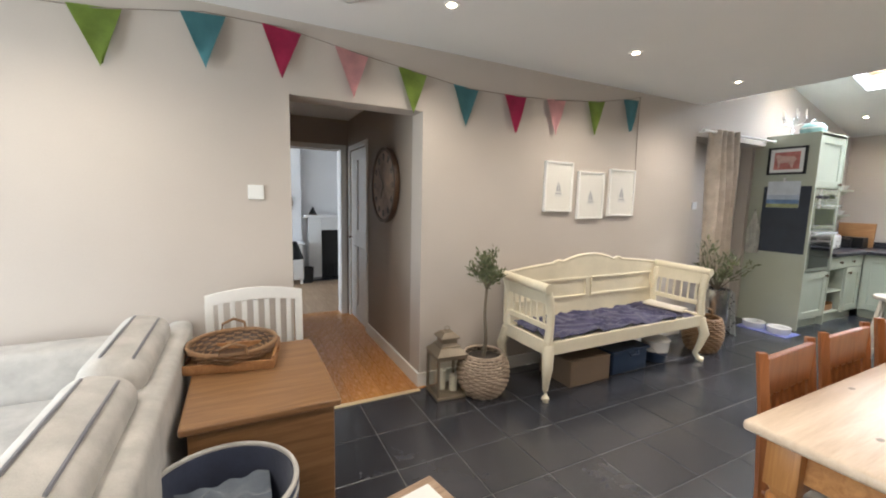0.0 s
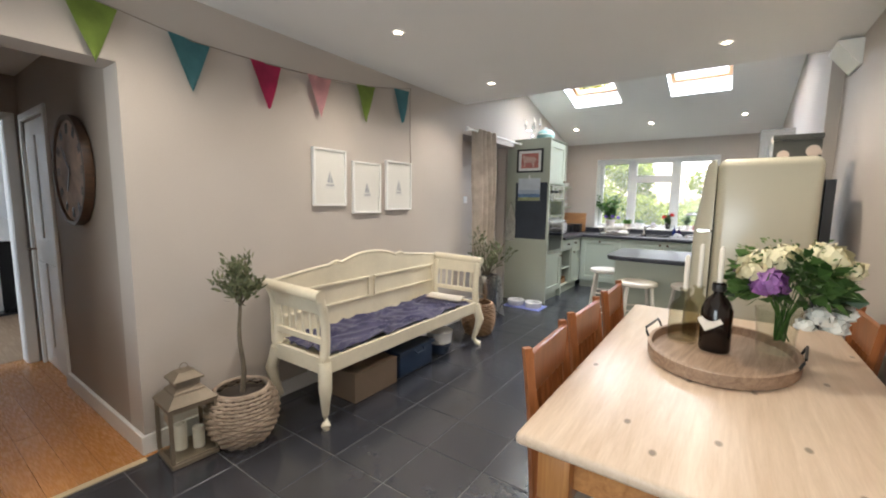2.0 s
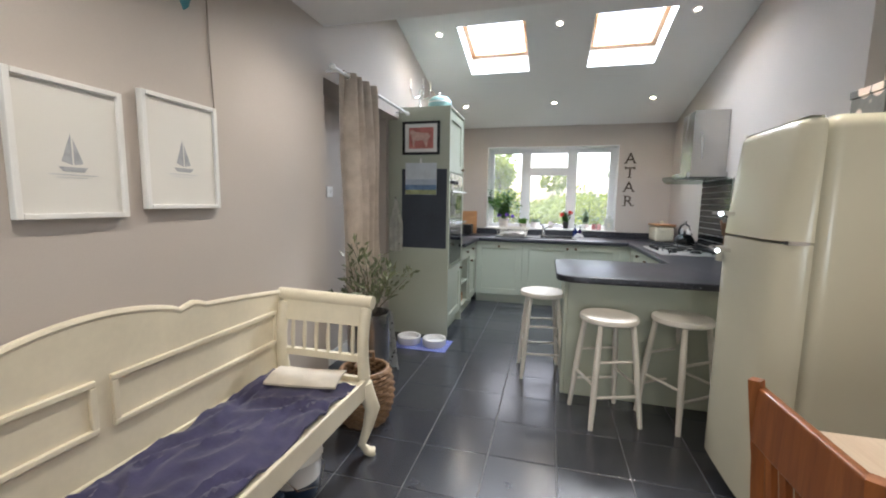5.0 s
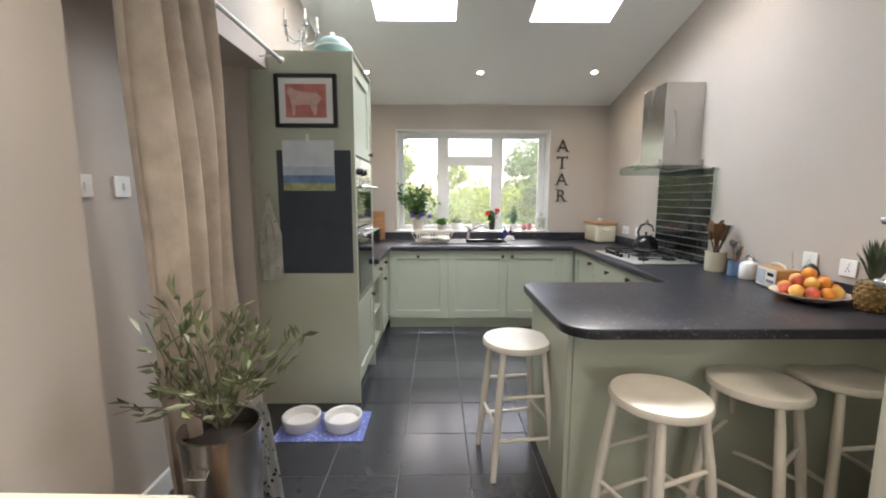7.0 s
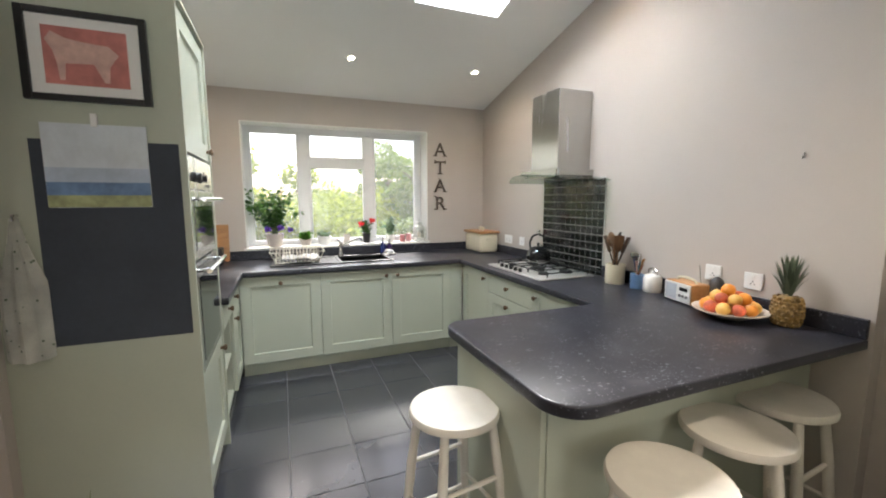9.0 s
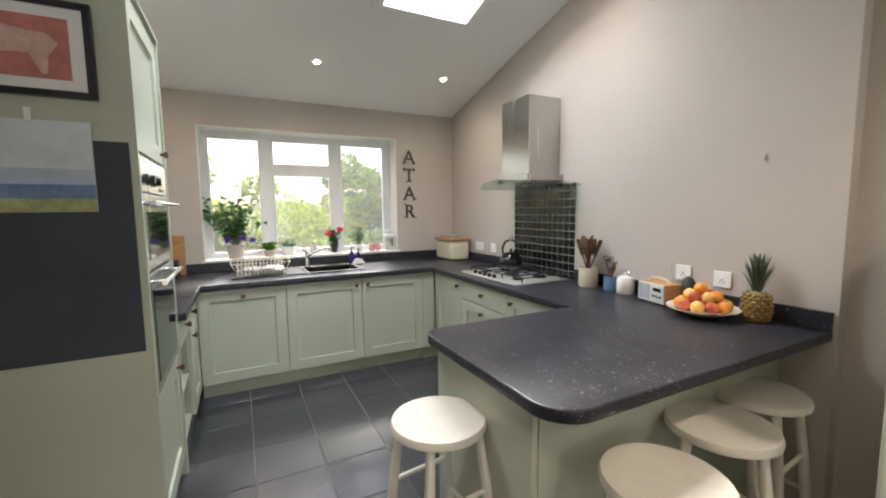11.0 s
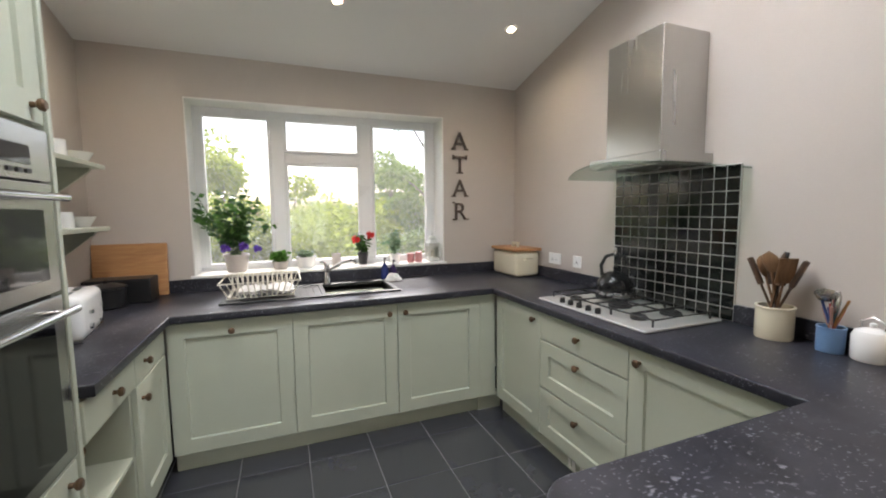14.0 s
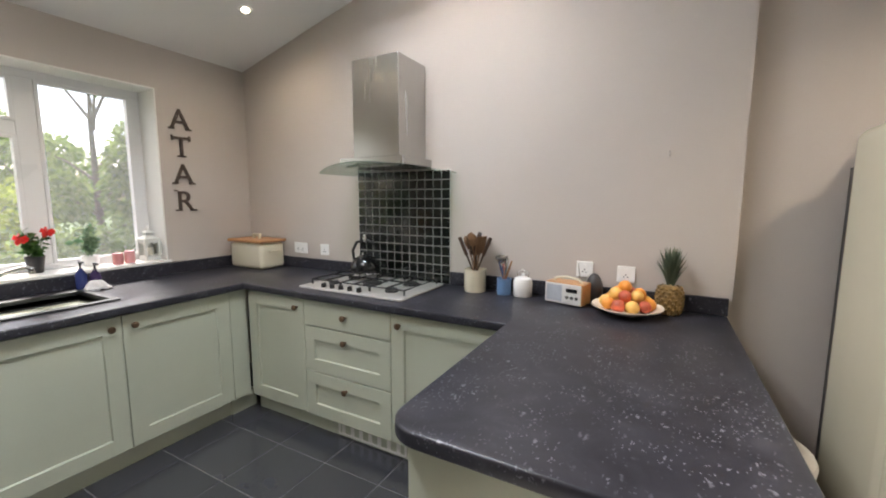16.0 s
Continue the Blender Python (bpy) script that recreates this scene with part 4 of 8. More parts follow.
part("cloth", grid_sheet(14, 14, lambda u, v: ((u - 0.5) * 0.10, (v - 0.5) * 0.13, 0.015 + 0.045 * (1 - (2 * u - 1) ** 2) * (1 - (2 * v - 1) ** 2) + 0.015 * noise.noise(Vector((u * 6, v * 6, 1)))), 0.01), fabric("white_dish_cloth", (0.66, 0.64, 0.64), None), sp, smooth=True)
# cooker hood
hood = thing("cooker_hood", (6.53, -0.15, 1.66), "stainless steel chimney hood with a curved glass canopy", "cooker hood")
part("chimney", boxes((6.345, SY + 0.002, 1.72, 6.69, 0.01, 2.31), bev=0.004), STEEL, hood, world_space=True)
part("motor_box", boxes((6.30, SY + 0.002, 1.672, 6.76, 0.06, 1.722), bev=0.004), STEEL, hood, world_space=True)
nc = 14
canopy = grid_sheet(nc, 10, lambda u, v: (6.12 + 0.82 * u, (SY + 0.003) + v * (0.36 + 0.13 * (1 - (2 * u - 1) ** 2)), 1.672 - 0.045 * (2 * u - 1) ** 2 + 0.012), 0.008)
part("canopy", canopy, clear_glass("canopy_glass", (0.70, 0.78, 0.74)), hood, "curved pale green glass canopy", smooth=True, world_space=True)
part("filter", boxes((6.33, SY + 0.03, 1.662, 6.73, 0.04, 1.671)), STEEL, hood, world_space=True)
# splashback of small tiles (its tiles are laid further down)
splash = thing("tile_splashback", (6.535, SY, TZ1), "black glazed mosaic splashback with pale grout", "splashback")
part("bed", boxes((6.16, SY + 0.001, TZ1 + 0.001, 6.915, SY + 0.010, 1.66)), PALEGROUT, splash, world_space=True)
# hob
hob = thing("gas_hob", (6.57, 0.01, TZ1), "stainless steel five-ring gas hob with iron pan supports", "hob")
part("plate", boxes((6.175, -0.235, TZ1 + 0.001, 6.955, 0.255, TZ1 + 0.014), bev=0.005), HOBSTEEL, hob, smooth=False, world_space=True)
for x, y, r in ((6.34, -0.10, 0.05), (6.34, 0.11, 0.04), (6.57, 0.0, 0.06), (6.80, -0.10, 0.045), (6.80, 0.10, 0.035)):
    part("burner", add(rod((x, y, TZ1 + 0.014), (x, y, TZ1 + 0.026), r, seg=20), rod((x, y, TZ1 + 0.026), (x, y, TZ1 + 0.034), r * 0.75, seg=20)), IRON, hob, smooth=True, world_space=True)
for x0, x1 in ((6.21, 6.455), (6.46, 6.68), (6.685, 6.92)):
    xc = (x0 + x1) / 2
    ps_ = part("pan_support", add(tube([(x0, -0.20, TZ1 + 0.045), (x1, -0.20, TZ1 + 0.045), (x1, 0.17, TZ1 + 0.045), (x0, 0.17, TZ1 + 0.045)], 0.005, 6, True), boxes((xc - 0.004, -0.20, TZ1 + 0.043, xc + 0.004, 0.17, TZ1 + 0.052))), IRON, hob, world_space=True)
    part("cross_bar", boxes((x0, -0.019, TZ1 + 0.043, x1, -0.011, TZ1 + 0.051)), IRON, ps_, world_space=True)
    for fx in (x0, x1):
        for fy in (-0.20, 0.17):
            part("foot", rod((fx, fy, TZ1 + 0.013), (fx, fy, TZ1 + 0.045), 0.005, seg=6), IRON, ps_, world_space=True)
for k in range(5):
    part("knob", add(rod((6.50 + k * 0.07, 0.215, TZ1 + 0.014), (6.50 + k * 0.07, 0.215, TZ1 + 0.038), 0.016, 0.014, seg=16), box(6.497 + k * 0.07, 0.20, TZ1 + 0.036, 6.503 + k * 0.07, 0.23, TZ1 + 0.042)), BLACK, hob, "black hob control knob", world_space=True)
kt = thing("kettle", (6.70, -0.09, TZ1 + 0.053), "black stove-top kettle with a steel base and hooped handle", "kettle")
part("body", lathe([(0.0, 0.022), (0.098, 0.022), (0.102, 0.035), (0.094, 0.075), (0.07, 0.11), (0.04, 0.128), (0.0, 0.132)], 28), surface("kettle_black_enamel", (0.01, 0.01, 0.011), 0.12, var=0.1), kt, smooth=True)
part("base", lathe([(0.0, 0.0), (0.092, 0.0), (0.101, 0.008), (0.101, 0.022), (0.0, 0.022)], 28), CHROME, kt, "polished steel base", smooth=True)
part("lid_knob", lathe([(0.0, 0.13), (0.012, 0.132), (0.01, 0.145), (0.016, 0.155), (0.0, 0.163)], 14), BLACK, kt, smooth=True)
part("handle", tube([(0.07, 0.03, 0.10), (0.075, 0.035, 0.16), (0.05, 0.024, 0.215), (0.0, 0.0, 0.235), (-0.05, -0.024, 0.215), (-0.065, -0.03, 0.17)], 0.010, 10), BLACK, kt, smooth=True)
part("spout", tube([(0.06, -0.06, 0.07), (0.085, -0.085, 0.10), (0.10, -0.10, 0.125)], [0.02, 0.014, 0.010], 12), CHROME, kt, "steel spout", smooth=True)
part("whistle", lathe([(0.0, 0.225), (0.012, 0.227), (0.014, 0.25), (0.009, 0.27), (0.0, 0.275)], 12), CHROME, kt, smooth=True)
# bread bin
bb = thing("bread_bin", pose(7.88, -0.15, TZ1 + 0.001) @ Matrix.Scale(1.1, 4), "cream enamel bread bin with a wooden lid", "bread bin")
part("body", boxes((-0.175, -0.105, 0, 0.175, 0.105, 0.19), bev=0.03, seg=4), ENAMEL, bb, smooth=True)
part("lid", boxes((-0.185, -0.115, 0.191, 0.185, 0.115, 0.213), bev=0.008), BOARD, bb, "beech lid")
part("lid_handle", add(add(box(-0.045, -0.012, 0.235, 0.045, 0.012, 0.25, 0.005), box(-0.04, -0.008, 0.213, -0.025, 0.008, 0.236)), box(0.025, -0.008, 0.213, 0.04, 0.008, 0.236)), surface("lid_handle_paint", (0.72, 0.67, 0.52), 0.35), bb)
for s in (-1, 1):
    part("side_handle", tube([(s * 0.175, -0.035, 0.13), (s * 0.20, -0.03, 0.135), (s * 0.20, 0.03, 0.135), (s * 0.175, 0.035, 0.13)], 0.006, 8), ENAMEL, bb, smooth=True)


def socket(name, m, w, label, switches):
    t = thing(name, m, label, "socket")
    part("plate", boxes((-w / 2, 0, -0.043, w / 2, 0.009, 0.043), bev=0.003), PLASTIC, t)
    for k in range(switches):
        x = (k - (switches - 1) / 2) * 0.05
        part("rocker", boxes((x - 0.008, 0.009, 0.012, x + 0.008, 0.013, 0.03), bev=0.001, seg=1), PLASTIC, t)
        part("pin_holes", boxes((x - 0.012, 0.009, -0.018, x - 0.006, 0.0096, -0.012), (x + 0.006, 0.009, -0.018, x + 0.012, 0.0096, -0.012), (x - 0.003, 0.009, -0.006, x + 0.003, 0.0096, 0.002)), BLACK, t)
    return t


for x, w, n in ((7.53, 0.146, 2), (7.27, 0.086, 1), (5.11, 0.088, 1)):
    socket("wall_socket", pose(x, SY + 0.001, 1.075, 0, 0, 0), w, "white plastic wall socket over the worktop", n)
ps = socket("wall_socket", pose(5.32, SY + 0.001, 1.085), 0.088, "white plastic wall socket with a plug", 1)
hk = thing("picture_hook", (4.945, SY + 0.001, 1.695), "small empty steel hook in the wall", "hook")
part("hook", tube([(0, 0, 0.012), (0, 0.004, 0.012), (0, 0.005, -0.012), (0, 0.016, -0.014), (0, 0.018, -0.004)], 0.003, 6), CHROME, hk)


def pot_of_tools(m, r, h, mat, label, tools, seed):
    t = thing("utensil_pot", m, label, "utensil pot")
    part("pot", lathe([(0.0, 0.0), (r * 0.96, 0.0), (r, 0.006), (r, h - 0.008), (r * 1.05, h - 0.006), (r * 1.05, h), (r * 0.9, h), (r * 0.88, 0.012), (0, 0.012)], 28), mat, t, smooth=True)
    rg = random.Random(seed)
    for kind, mt, ln in tools:
        a, lean = rg.uniform(0, 6.28), rg.uniform(0.15, 0.5)
        base = Vector((-math.cos(a) * r * 0.5, -math.sin(a) * r * 0.5, 0.014))
        way = Vector((math.cos(a) * lean, math.sin(a) * lean * 0.7, 1)).normalized()
        tip = base + way * ln
        b = tube([base, base + way * ln * 0.6, tip], [0.006, 0.005, 0.005], 8)
        side = way.cross(Vector((0.3, 1, 0))).normalized()
        if kind == "spoon":
            s = lathe([(0.0, -0.05), (0.022, -0.03), (0.034, 0.0), (0.030, 0.03), (0.0, 0.05)], 14, 1, 0.3)
            add(b, s, Matrix.Translation(tip) @ way.to_track_quat('Z', 'Y').to_matrix().to_4x4())
        elif kind == "spatula":
            add(b, box(-0.032, -0.003, -0.03, 0.032, 0.003, 0.08, 0.002), Matrix.Translation(tip) @ way.to_track_quat('Z', 'Y').to_matrix().to_4x4())
        elif kind == "ladle":
            s = lathe([(0.0, -0.03), (0.025, -0.02), (0.036, 0.0), (0.033, 0.0), (0.02, -0.017), (0, -0.026)], 16)
            add(b, s, Matrix.Translation(tip + Vector((0.02, 0, 0.01))) @ pose(0, 0, 0, 40, 20, 0))
        elif kind == "knife":
            add(b, box(-0.012, -0.009, -0.02, 0.012, 0.009, 0.10, 0.004), Matrix.Translation(tip) @ way.to_track_quat('Z', 'Y').to_matrix().to_4x4())
        part({"spoon": "spoon", "spatula": "spatula", "ladle": "ladle", "knife": "knife", "pen": "pencil"}[kind], b, mt, t, smooth=True)
    return t


SPOONWOOD = timber("spoon_wood", (0.11, 0.055, 0.025), (0.24, 0.13, 0.06), 0.5, "z")
DARKWOOD = timber("knife_handle_wood", (0.035, 0.018, 0.01), (0.09, 0.045, 0.022), 0.45, "z")
pot_of_tools(pose(5.94, -0.20, TZ1 + 0.001), 0.066, 0.135, ENAMEL, "cream stoneware crock full of wooden and steel utensils",
             [("spoon", SPOONWOOD, 0.31), ("spatula", SPOONWOOD, 0.26), ("spoon", DARKWOOD, 0.30), ("knife", DARKWOOD, 0.24), ("spatula", DARKWOOD, 0.24), ("spoon", SPOONWOOD, 0.29), ("ladle", STEEL, 0.29), ("spatula", BLACK, 0.27), ("spoon", STEEL, 0.29), ("knife", DARKWOOD, 0.24), ("spatula", SPOONWOOD, 0.24), ("spoon", DARKWOOD, 0.28), ("spoon", SPOONWOOD, 0.26)], 3)
PENS = [surface("pencil_paint", c, 0.4) for c in ((0.30, 0.05, 0.04), (0.05, 0.16, 0.20), (0.30, 0.14, 0.04), (0.03, 0.06, 0.18), (0.35, 0.20, 0.16))]
pot_of_tools(pose(5.755, -0.205, TZ1 + 0.001), 0.042, 0.095, BLUEPOT, "blue glazed pot holding pencils and a small ladle",
             [("pen", PENS[k % 5], 0.155 + 0.014 * (k % 4)) for k in range(11)] + [("ladle", STEEL, 0.19), ("spoon", STEEL, 0.17)], 5)
wp = thing("lidded_pot", (5.645, -0.215, TZ1 + 0.001), "white glazed pot with a domed lid and wire handle", "pot")
part("body", lathe([(0.0, 0.0), (0.050, 0.0), (0.054, 0.006), (0.055, 0.085), (0.046, 0.105), (0.02, 0.115), (0.0, 0.117)], 26), CERAMIC, wp, smooth=True)
part("lid_knob", lathe([(0.0, 0.116), (0.010, 0.118), (0.010, 0.132), (0.0, 0.136)], 14), CERAMIC, wp, smooth=True)
part("handle", tube([(0.03, 0.0, 0.11), (0.034, 0, 0.135), (0.0, 0, 0.155), (-0.034, 0, 0.135), (-0.03, 0, 0.11)], 0.003, 6), STEEL, wp, smooth=True)
rd = thing("radio", pose(5.385, -0.175, TZ1 + 0.001, 0, 0, -14), "small portable radio with an oak case, grey front and aerial", "radio")
RADIOWOOD = timber("radio_oak", (0.42, 0.20, 0.07), (0.60, 0.33, 0.14), 0.35, "x")
part("case", boxes((-0.105, -0.06, 0.004, 0.105, 0.052, 0.118), bev=0.008, seg=3), RADIOWOOD, rd)
part("front", boxes((-0.100, 0.052, 0.008, 0.100, 0.058, 0.114), bev=0.002), surface("radio_front", (0.66, 0.65, 0.62), 0.35), rd, "pale silver front")
part("speaker_cloth", boxes((0.004, 0.058, 0.018, 0.092, 0.0595, 0.104)), fabric("speaker_mesh", (0.40, 0.42, 0.46), None), rd)
part("display", boxes((-0.080, 0.058, 0.072, -0.02, 0.0595, 0.092)), BLACKGLASS, rd)
for k in range(3):
    part("button", rod((-0.078 + k * 0.026, 0.058, 0.045), (-0.078 + k * 0.026, 0.063, 0.045), 0.009, seg=14), STEEL, rd, smooth=True)
part("handle", tube([(-0.08, 0, 0.116), (-0.06, 0, 0.135), (0.0, 0, 0.142), (0.06, 0, 0.135), (0.08, 0, 0.116)], 0.006, 8), ENAMEL, rd, smooth=True)
part("aerial", rod((-0.05, -0.045, 0.116), (-0.035, -0.045, 0.215), 0.0025), CHROME, rd)
gd = thing("gourd_jar", (5.26, -0.245, TZ1 + 0.001), "dark rounded gourd-shaped jar behind the radio", "jar")
part("body", lathe([(0.0, 0.0), (0.035, 0.005), (0.046, 0.05), (0.045, 0.10), (0.028, 0.145), (0.012, 0.16), (0.0, 0.163)], 20), surface("dark_jar_glaze", (0.035, 0.03, 0.028), 0.4), gd, smooth=True)
bw = thing("fruit_bowl", (5.085, -0.085, TZ1 + 0.001), "wide cream ceramic fruit bowl", "bowl")
part("bowl", lathe([(0.0, 0.004), (0.055, 0.0), (0.065, 0.004), (0.105, 0.020), (0.145, 0.038), (0.160, 0.042), (0.161, 0.048), (0.143, 0.045), (0.10, 0.027), (0.0, 0.014)], 40), surface("bowl_glaze", (0.74, 0.65, 0.54), 0.25), bw, smooth=True)
FRUIT = [surface("orange_peel", (0.80, 0.30, 0.04), 0.4, var=0.12, fine=180, bump=0.35), surface("peach_skin", (0.66, 0.13, 0.06), 0.5, var=0.5, big=14, fine=90, bump=0.1), surface("lemon_peel", (0.80, 0.47, 0.12), 0.4, var=0.1, fine=160, bump=0.3)]
rg = random.Random(8)
spots_ = [(0.098 * math.cos(a), 0.098 * math.sin(a), 0.060) for a in [k * 0.6283 for k in range(10)]] + [(0.055 * math.cos(a), 0.055 * math.sin(a), 0.101) for a in (0.4, 1.45, 2.5, 3.55, 4.6, 5.65)] + [(0.0, 0.0, 0.047), (0.012, 0.0, 0.137)]
for k, (x, y, z) in enumerate(spots_):
    kind = 1 if k in (2, 4, 8, 11, 14) else (2 if k in (0, 3, 6, 10, 12) else 0)
    f = thing(("orange", "peach", "lemon")[kind], pose(5.085 + x, -0.085 + y, TZ1 + z, rg.uniform(0, 60), rg.uniform(0, 60), 0), ("ripe orange in the fruit bowl", "red and yellow peach in the fruit bowl", "yellow lemon in the fruit bowl")[kind], "fruit", "fruit in the bowl")
    r = rg.uniform(0.030, 0.034)
    part("flesh", lathe([(0.0, -r * 0.96), (r * 0.5, -r * 0.85), (r * 0.88, -r * 0.45), (r, 0), (r * 0.87, r * 0.5), (r * 0.5, r * 0.86), (r * 0.12, r * 0.94), (0.0, r * 0.90)], 18, 1, 0.97), FRUIT[kind], f, smooth=True)
pn = thing("pineapple", (4.905, -0.205, TZ1 + 0.001), "whole ripe pineapple with a spiky green crown", "pineapple")
PINESKIN = surface("pineapple_skin", (0.24, 0.145, 0.04), 0.6, var=0.5, big=30, fine=80, bump=0.6)
bm = lathe([(0.0, 0.0), (0.045, 0.002), (0.058, 0.03), (0.062, 0.07), (0.055, 0.115), (0.03, 0.14), (0.0, 0.142)], 24)
for i in range(8):
    for j in range(12):
        z = 0.012 + i * 0.0165
        a = (j + 0.5 * (i % 2)) / 12 * 6.283
        r = 0.060 * math.sqrt(max(0.05, 1 - ((z - 0.07) / 0.085) ** 2 * 0.55))
        add(bm, rod((r * 0.9 * math.cos(a), r * 0.9 * math.sin(a), z), ((r + 0.006) * math.cos(a), (r + 0.006) * math.sin(a), z), 0.0135, 0.004, seg=6))
part("skin", bm, PINESKIN, pn)
rg = random.Random(2)
pts = []
bm = bmesh.new()
for k in range(52):
    a, up = k * 2.399, k / 52
    ln = 0.140 - 0.05 * abs(up - 0.5)
    out = 0.75 - 0.65 * up
    p0 = Vector((0.014 * math.cos(a), 0.014 * math.sin(a), 0.14 + 0.08 * up))
    q = p0 + Vector((math.cos(a) * out, math.sin(a) * out, 1.1)).normalized() * ln
    mid = (p0 + q) / 2 + Vector((0, 0, 0.012))
    s = Vector((-math.sin(a), math.cos(a), 0)) * 0.0085
    vs = [bm.verts.new(v) for v in (p0 - s, p0 + s, mid + s * 0.8, mid - s * 0.8, q)]
    bm.faces.new((vs[0], vs[1], vs[2], vs[3])), bm.faces.new((vs[3], vs[2], vs[4]))
part("crown", bm, leafy("pineapple_leaf", (0.055, 0.075, 0.045), (0.14, 0.17, 0.11), 0.6, 0.1), pn, "grey-green spiky crown")

# window sill things
SILL = 1.023


def sill_pot(x, y, r, h, mat, label, leafmat, n, spread, top, seed, blooms=(), leaf=0.045):
    t = thing("potted_plant", (x, y, SILL), label, "potted plant")
    part("pot", lathe([(0.0, 0.0), (r * 0.75, 0.0), (r, h * 0.9), (r * 1.04, h * 0.9), (r * 1.04, h), (r * 0.9, h), (r * 0.85, h * 0.85), (0, h * 0.85)], 24), mat, t, smooth=True)
    rg = random.Random(seed)
    pts, stems = [], bmesh.new()
    for k in range(max(4, n // 14)):
        a = rg.uniform(0, 6.28)
        tip = Vector((math.cos(a) * spread * rg.uniform(0.2, 1) * 0.6, math.sin(a) * spread * rg.uniform(0.2, 1), h + top * rg.uniform(0.45, 1.0)))
        p0 = Vector((rg.uniform(-r, r) * 0.4, rg.uniform(-r, r) * 0.4, h * 0.85))
        add(stems, tube([p0, (p0 + tip) / 2 + Vector((0, 0, 0.02)), tip], 0.0022, 5))
        for j in range(14):
            q = p0.lerp(tip, 0.25 + 0.75 * j / 13)
            b = rg.uniform(0, 6.28)
            pts.append((q, (math.cos(b), math.sin(b), rg.uniform(-0.2, 0.7))))
    part("stems", stems, leafmat, t)
    part("foliage", leaves(pts, leaf, leaf * 0.72, rg), leafmat, t)
    for c, bx_, by_, bz_, br in blooms:
        bm = bmesh.new()
        for j in range(12):
            a = j * 2.4
            add(bm, box(-0.4 * br, -0.05 * br, 0, 0.4 * br, 0.05 * br, br, 0.01 * br), Matrix.Translation((bx_, by_, bz_)) @ pose(0, 0, 0, math.degrees(a) * 0.3, 35 + 10 * (j % 3), math.degrees(a)))
        part("bloom", bm, c, t, "flower head")
        part("flower_stalk", tube([(0, 0, h), (bx_ * 0.5, by_ * 0.4, (h + bz_) / 2 + 0.02), (bx_, by_, bz_)], 0.003, 6), leafmat, t)
    return t


TERRA = surface("pale_pot_clay", (0.52, 0.47, 0.42), 0.7, var=0.15, fine=60, bump=0.2)
PURPLE = surface("pansy_petal", (0.12, 0.05, 0.34), 0.6)
RED = surface("red_petal", (0.72, 0.025, 0.02), 0.5)
sill_pot(8.25, 2.02, 0.085, 0.13, TERRA, "trailing pot plant with purple pansies on the sill", GREENLEAF, 420, 0.29, 0.47, 11, [(PURPLE, -0.09, -0.06, 0.19, 0.035), (PURPLE, -0.09, 0.06, 0.18, 0.035), (PURPLE, -0.08, -0.15, 0.17, 0.03)], 0.062)
sill_pot(8.26, 1.72, 0.06, 0.06, TERRA, "low tray of bright green cress on the sill", leafy("cress_leaf", (0.07, 0.20, 0.02), (0.16, 0.36, 0.05)), 220, 0.07, 0.07, 12)
sill_pot(8.28, 1.53, 0.075, 0.085, CERAMIC, "white bowl of succulents on the sill", leafy("succulent_leaf", (0.12, 0.20, 0.10), (0.25, 0.32, 0.2)), 120, 0.06, 0.04, 13)
sill_pot(8.27, 1.08, 0.045, 0.10, BLACK, "black pot with two red geranium flowers", GREENLEAF, 120, 0.08, 0.16, 14, [(RED, -0.03, 0.06, 0.205, 0.036), (RED, -0.03, -0.06, 0.24, 0.036)])
sill_pot(8.30, 0.80, 0.05, 0.07, CERAMIC, "small leafy plant in a white pot on the sill", leafy("pale_leaf", (0.10, 0.20, 0.10), (0.26, 0.34, 0.22)), 140, 0.09, 0.2, 15)
for x, y, r, h, m_, lab in ((8.24, 1.30, 0.035, 0.10, TERRA, "stoneware mug on the sill"), (8.22, 0.68, 0.03, 0.075, surface("pink_candle_wax", (0.55, 0.22, 0.22), 0.5), "short pink candle on the sill"), (8.22, 0.61, 0.03, 0.085, surface("pink_candle_wax_pale", (0.62, 0.30, 0.30), 0.5), "short pink candle on the sill"), (8.30, 0.64, 0.04, 0.15, BOTTLEGLASS, "clear glass jar on the sill")):
    t = thing("mug" if "mug" in lab else ("candle" if "candle" in lab else "glass_jar"), (x, y, SILL), lab, "mug" if "mug" in lab else ("candle" if "candle" in lab else "jar"))
    part("body", lathe([(0.0, 0.0), (r * 0.95, 0.0), (r, 0.008), (r, h), (r * 0.9, h), (r * 0.88, 0.01), (0, 0.01)] if "candle" not in lab else [(0, 0), (r, 0), (r, h), (r * 0.8, h * 1.0), (r * 0.5, h * 0.95), (0, h * 0.95)], 20), m_, t, smooth=True)


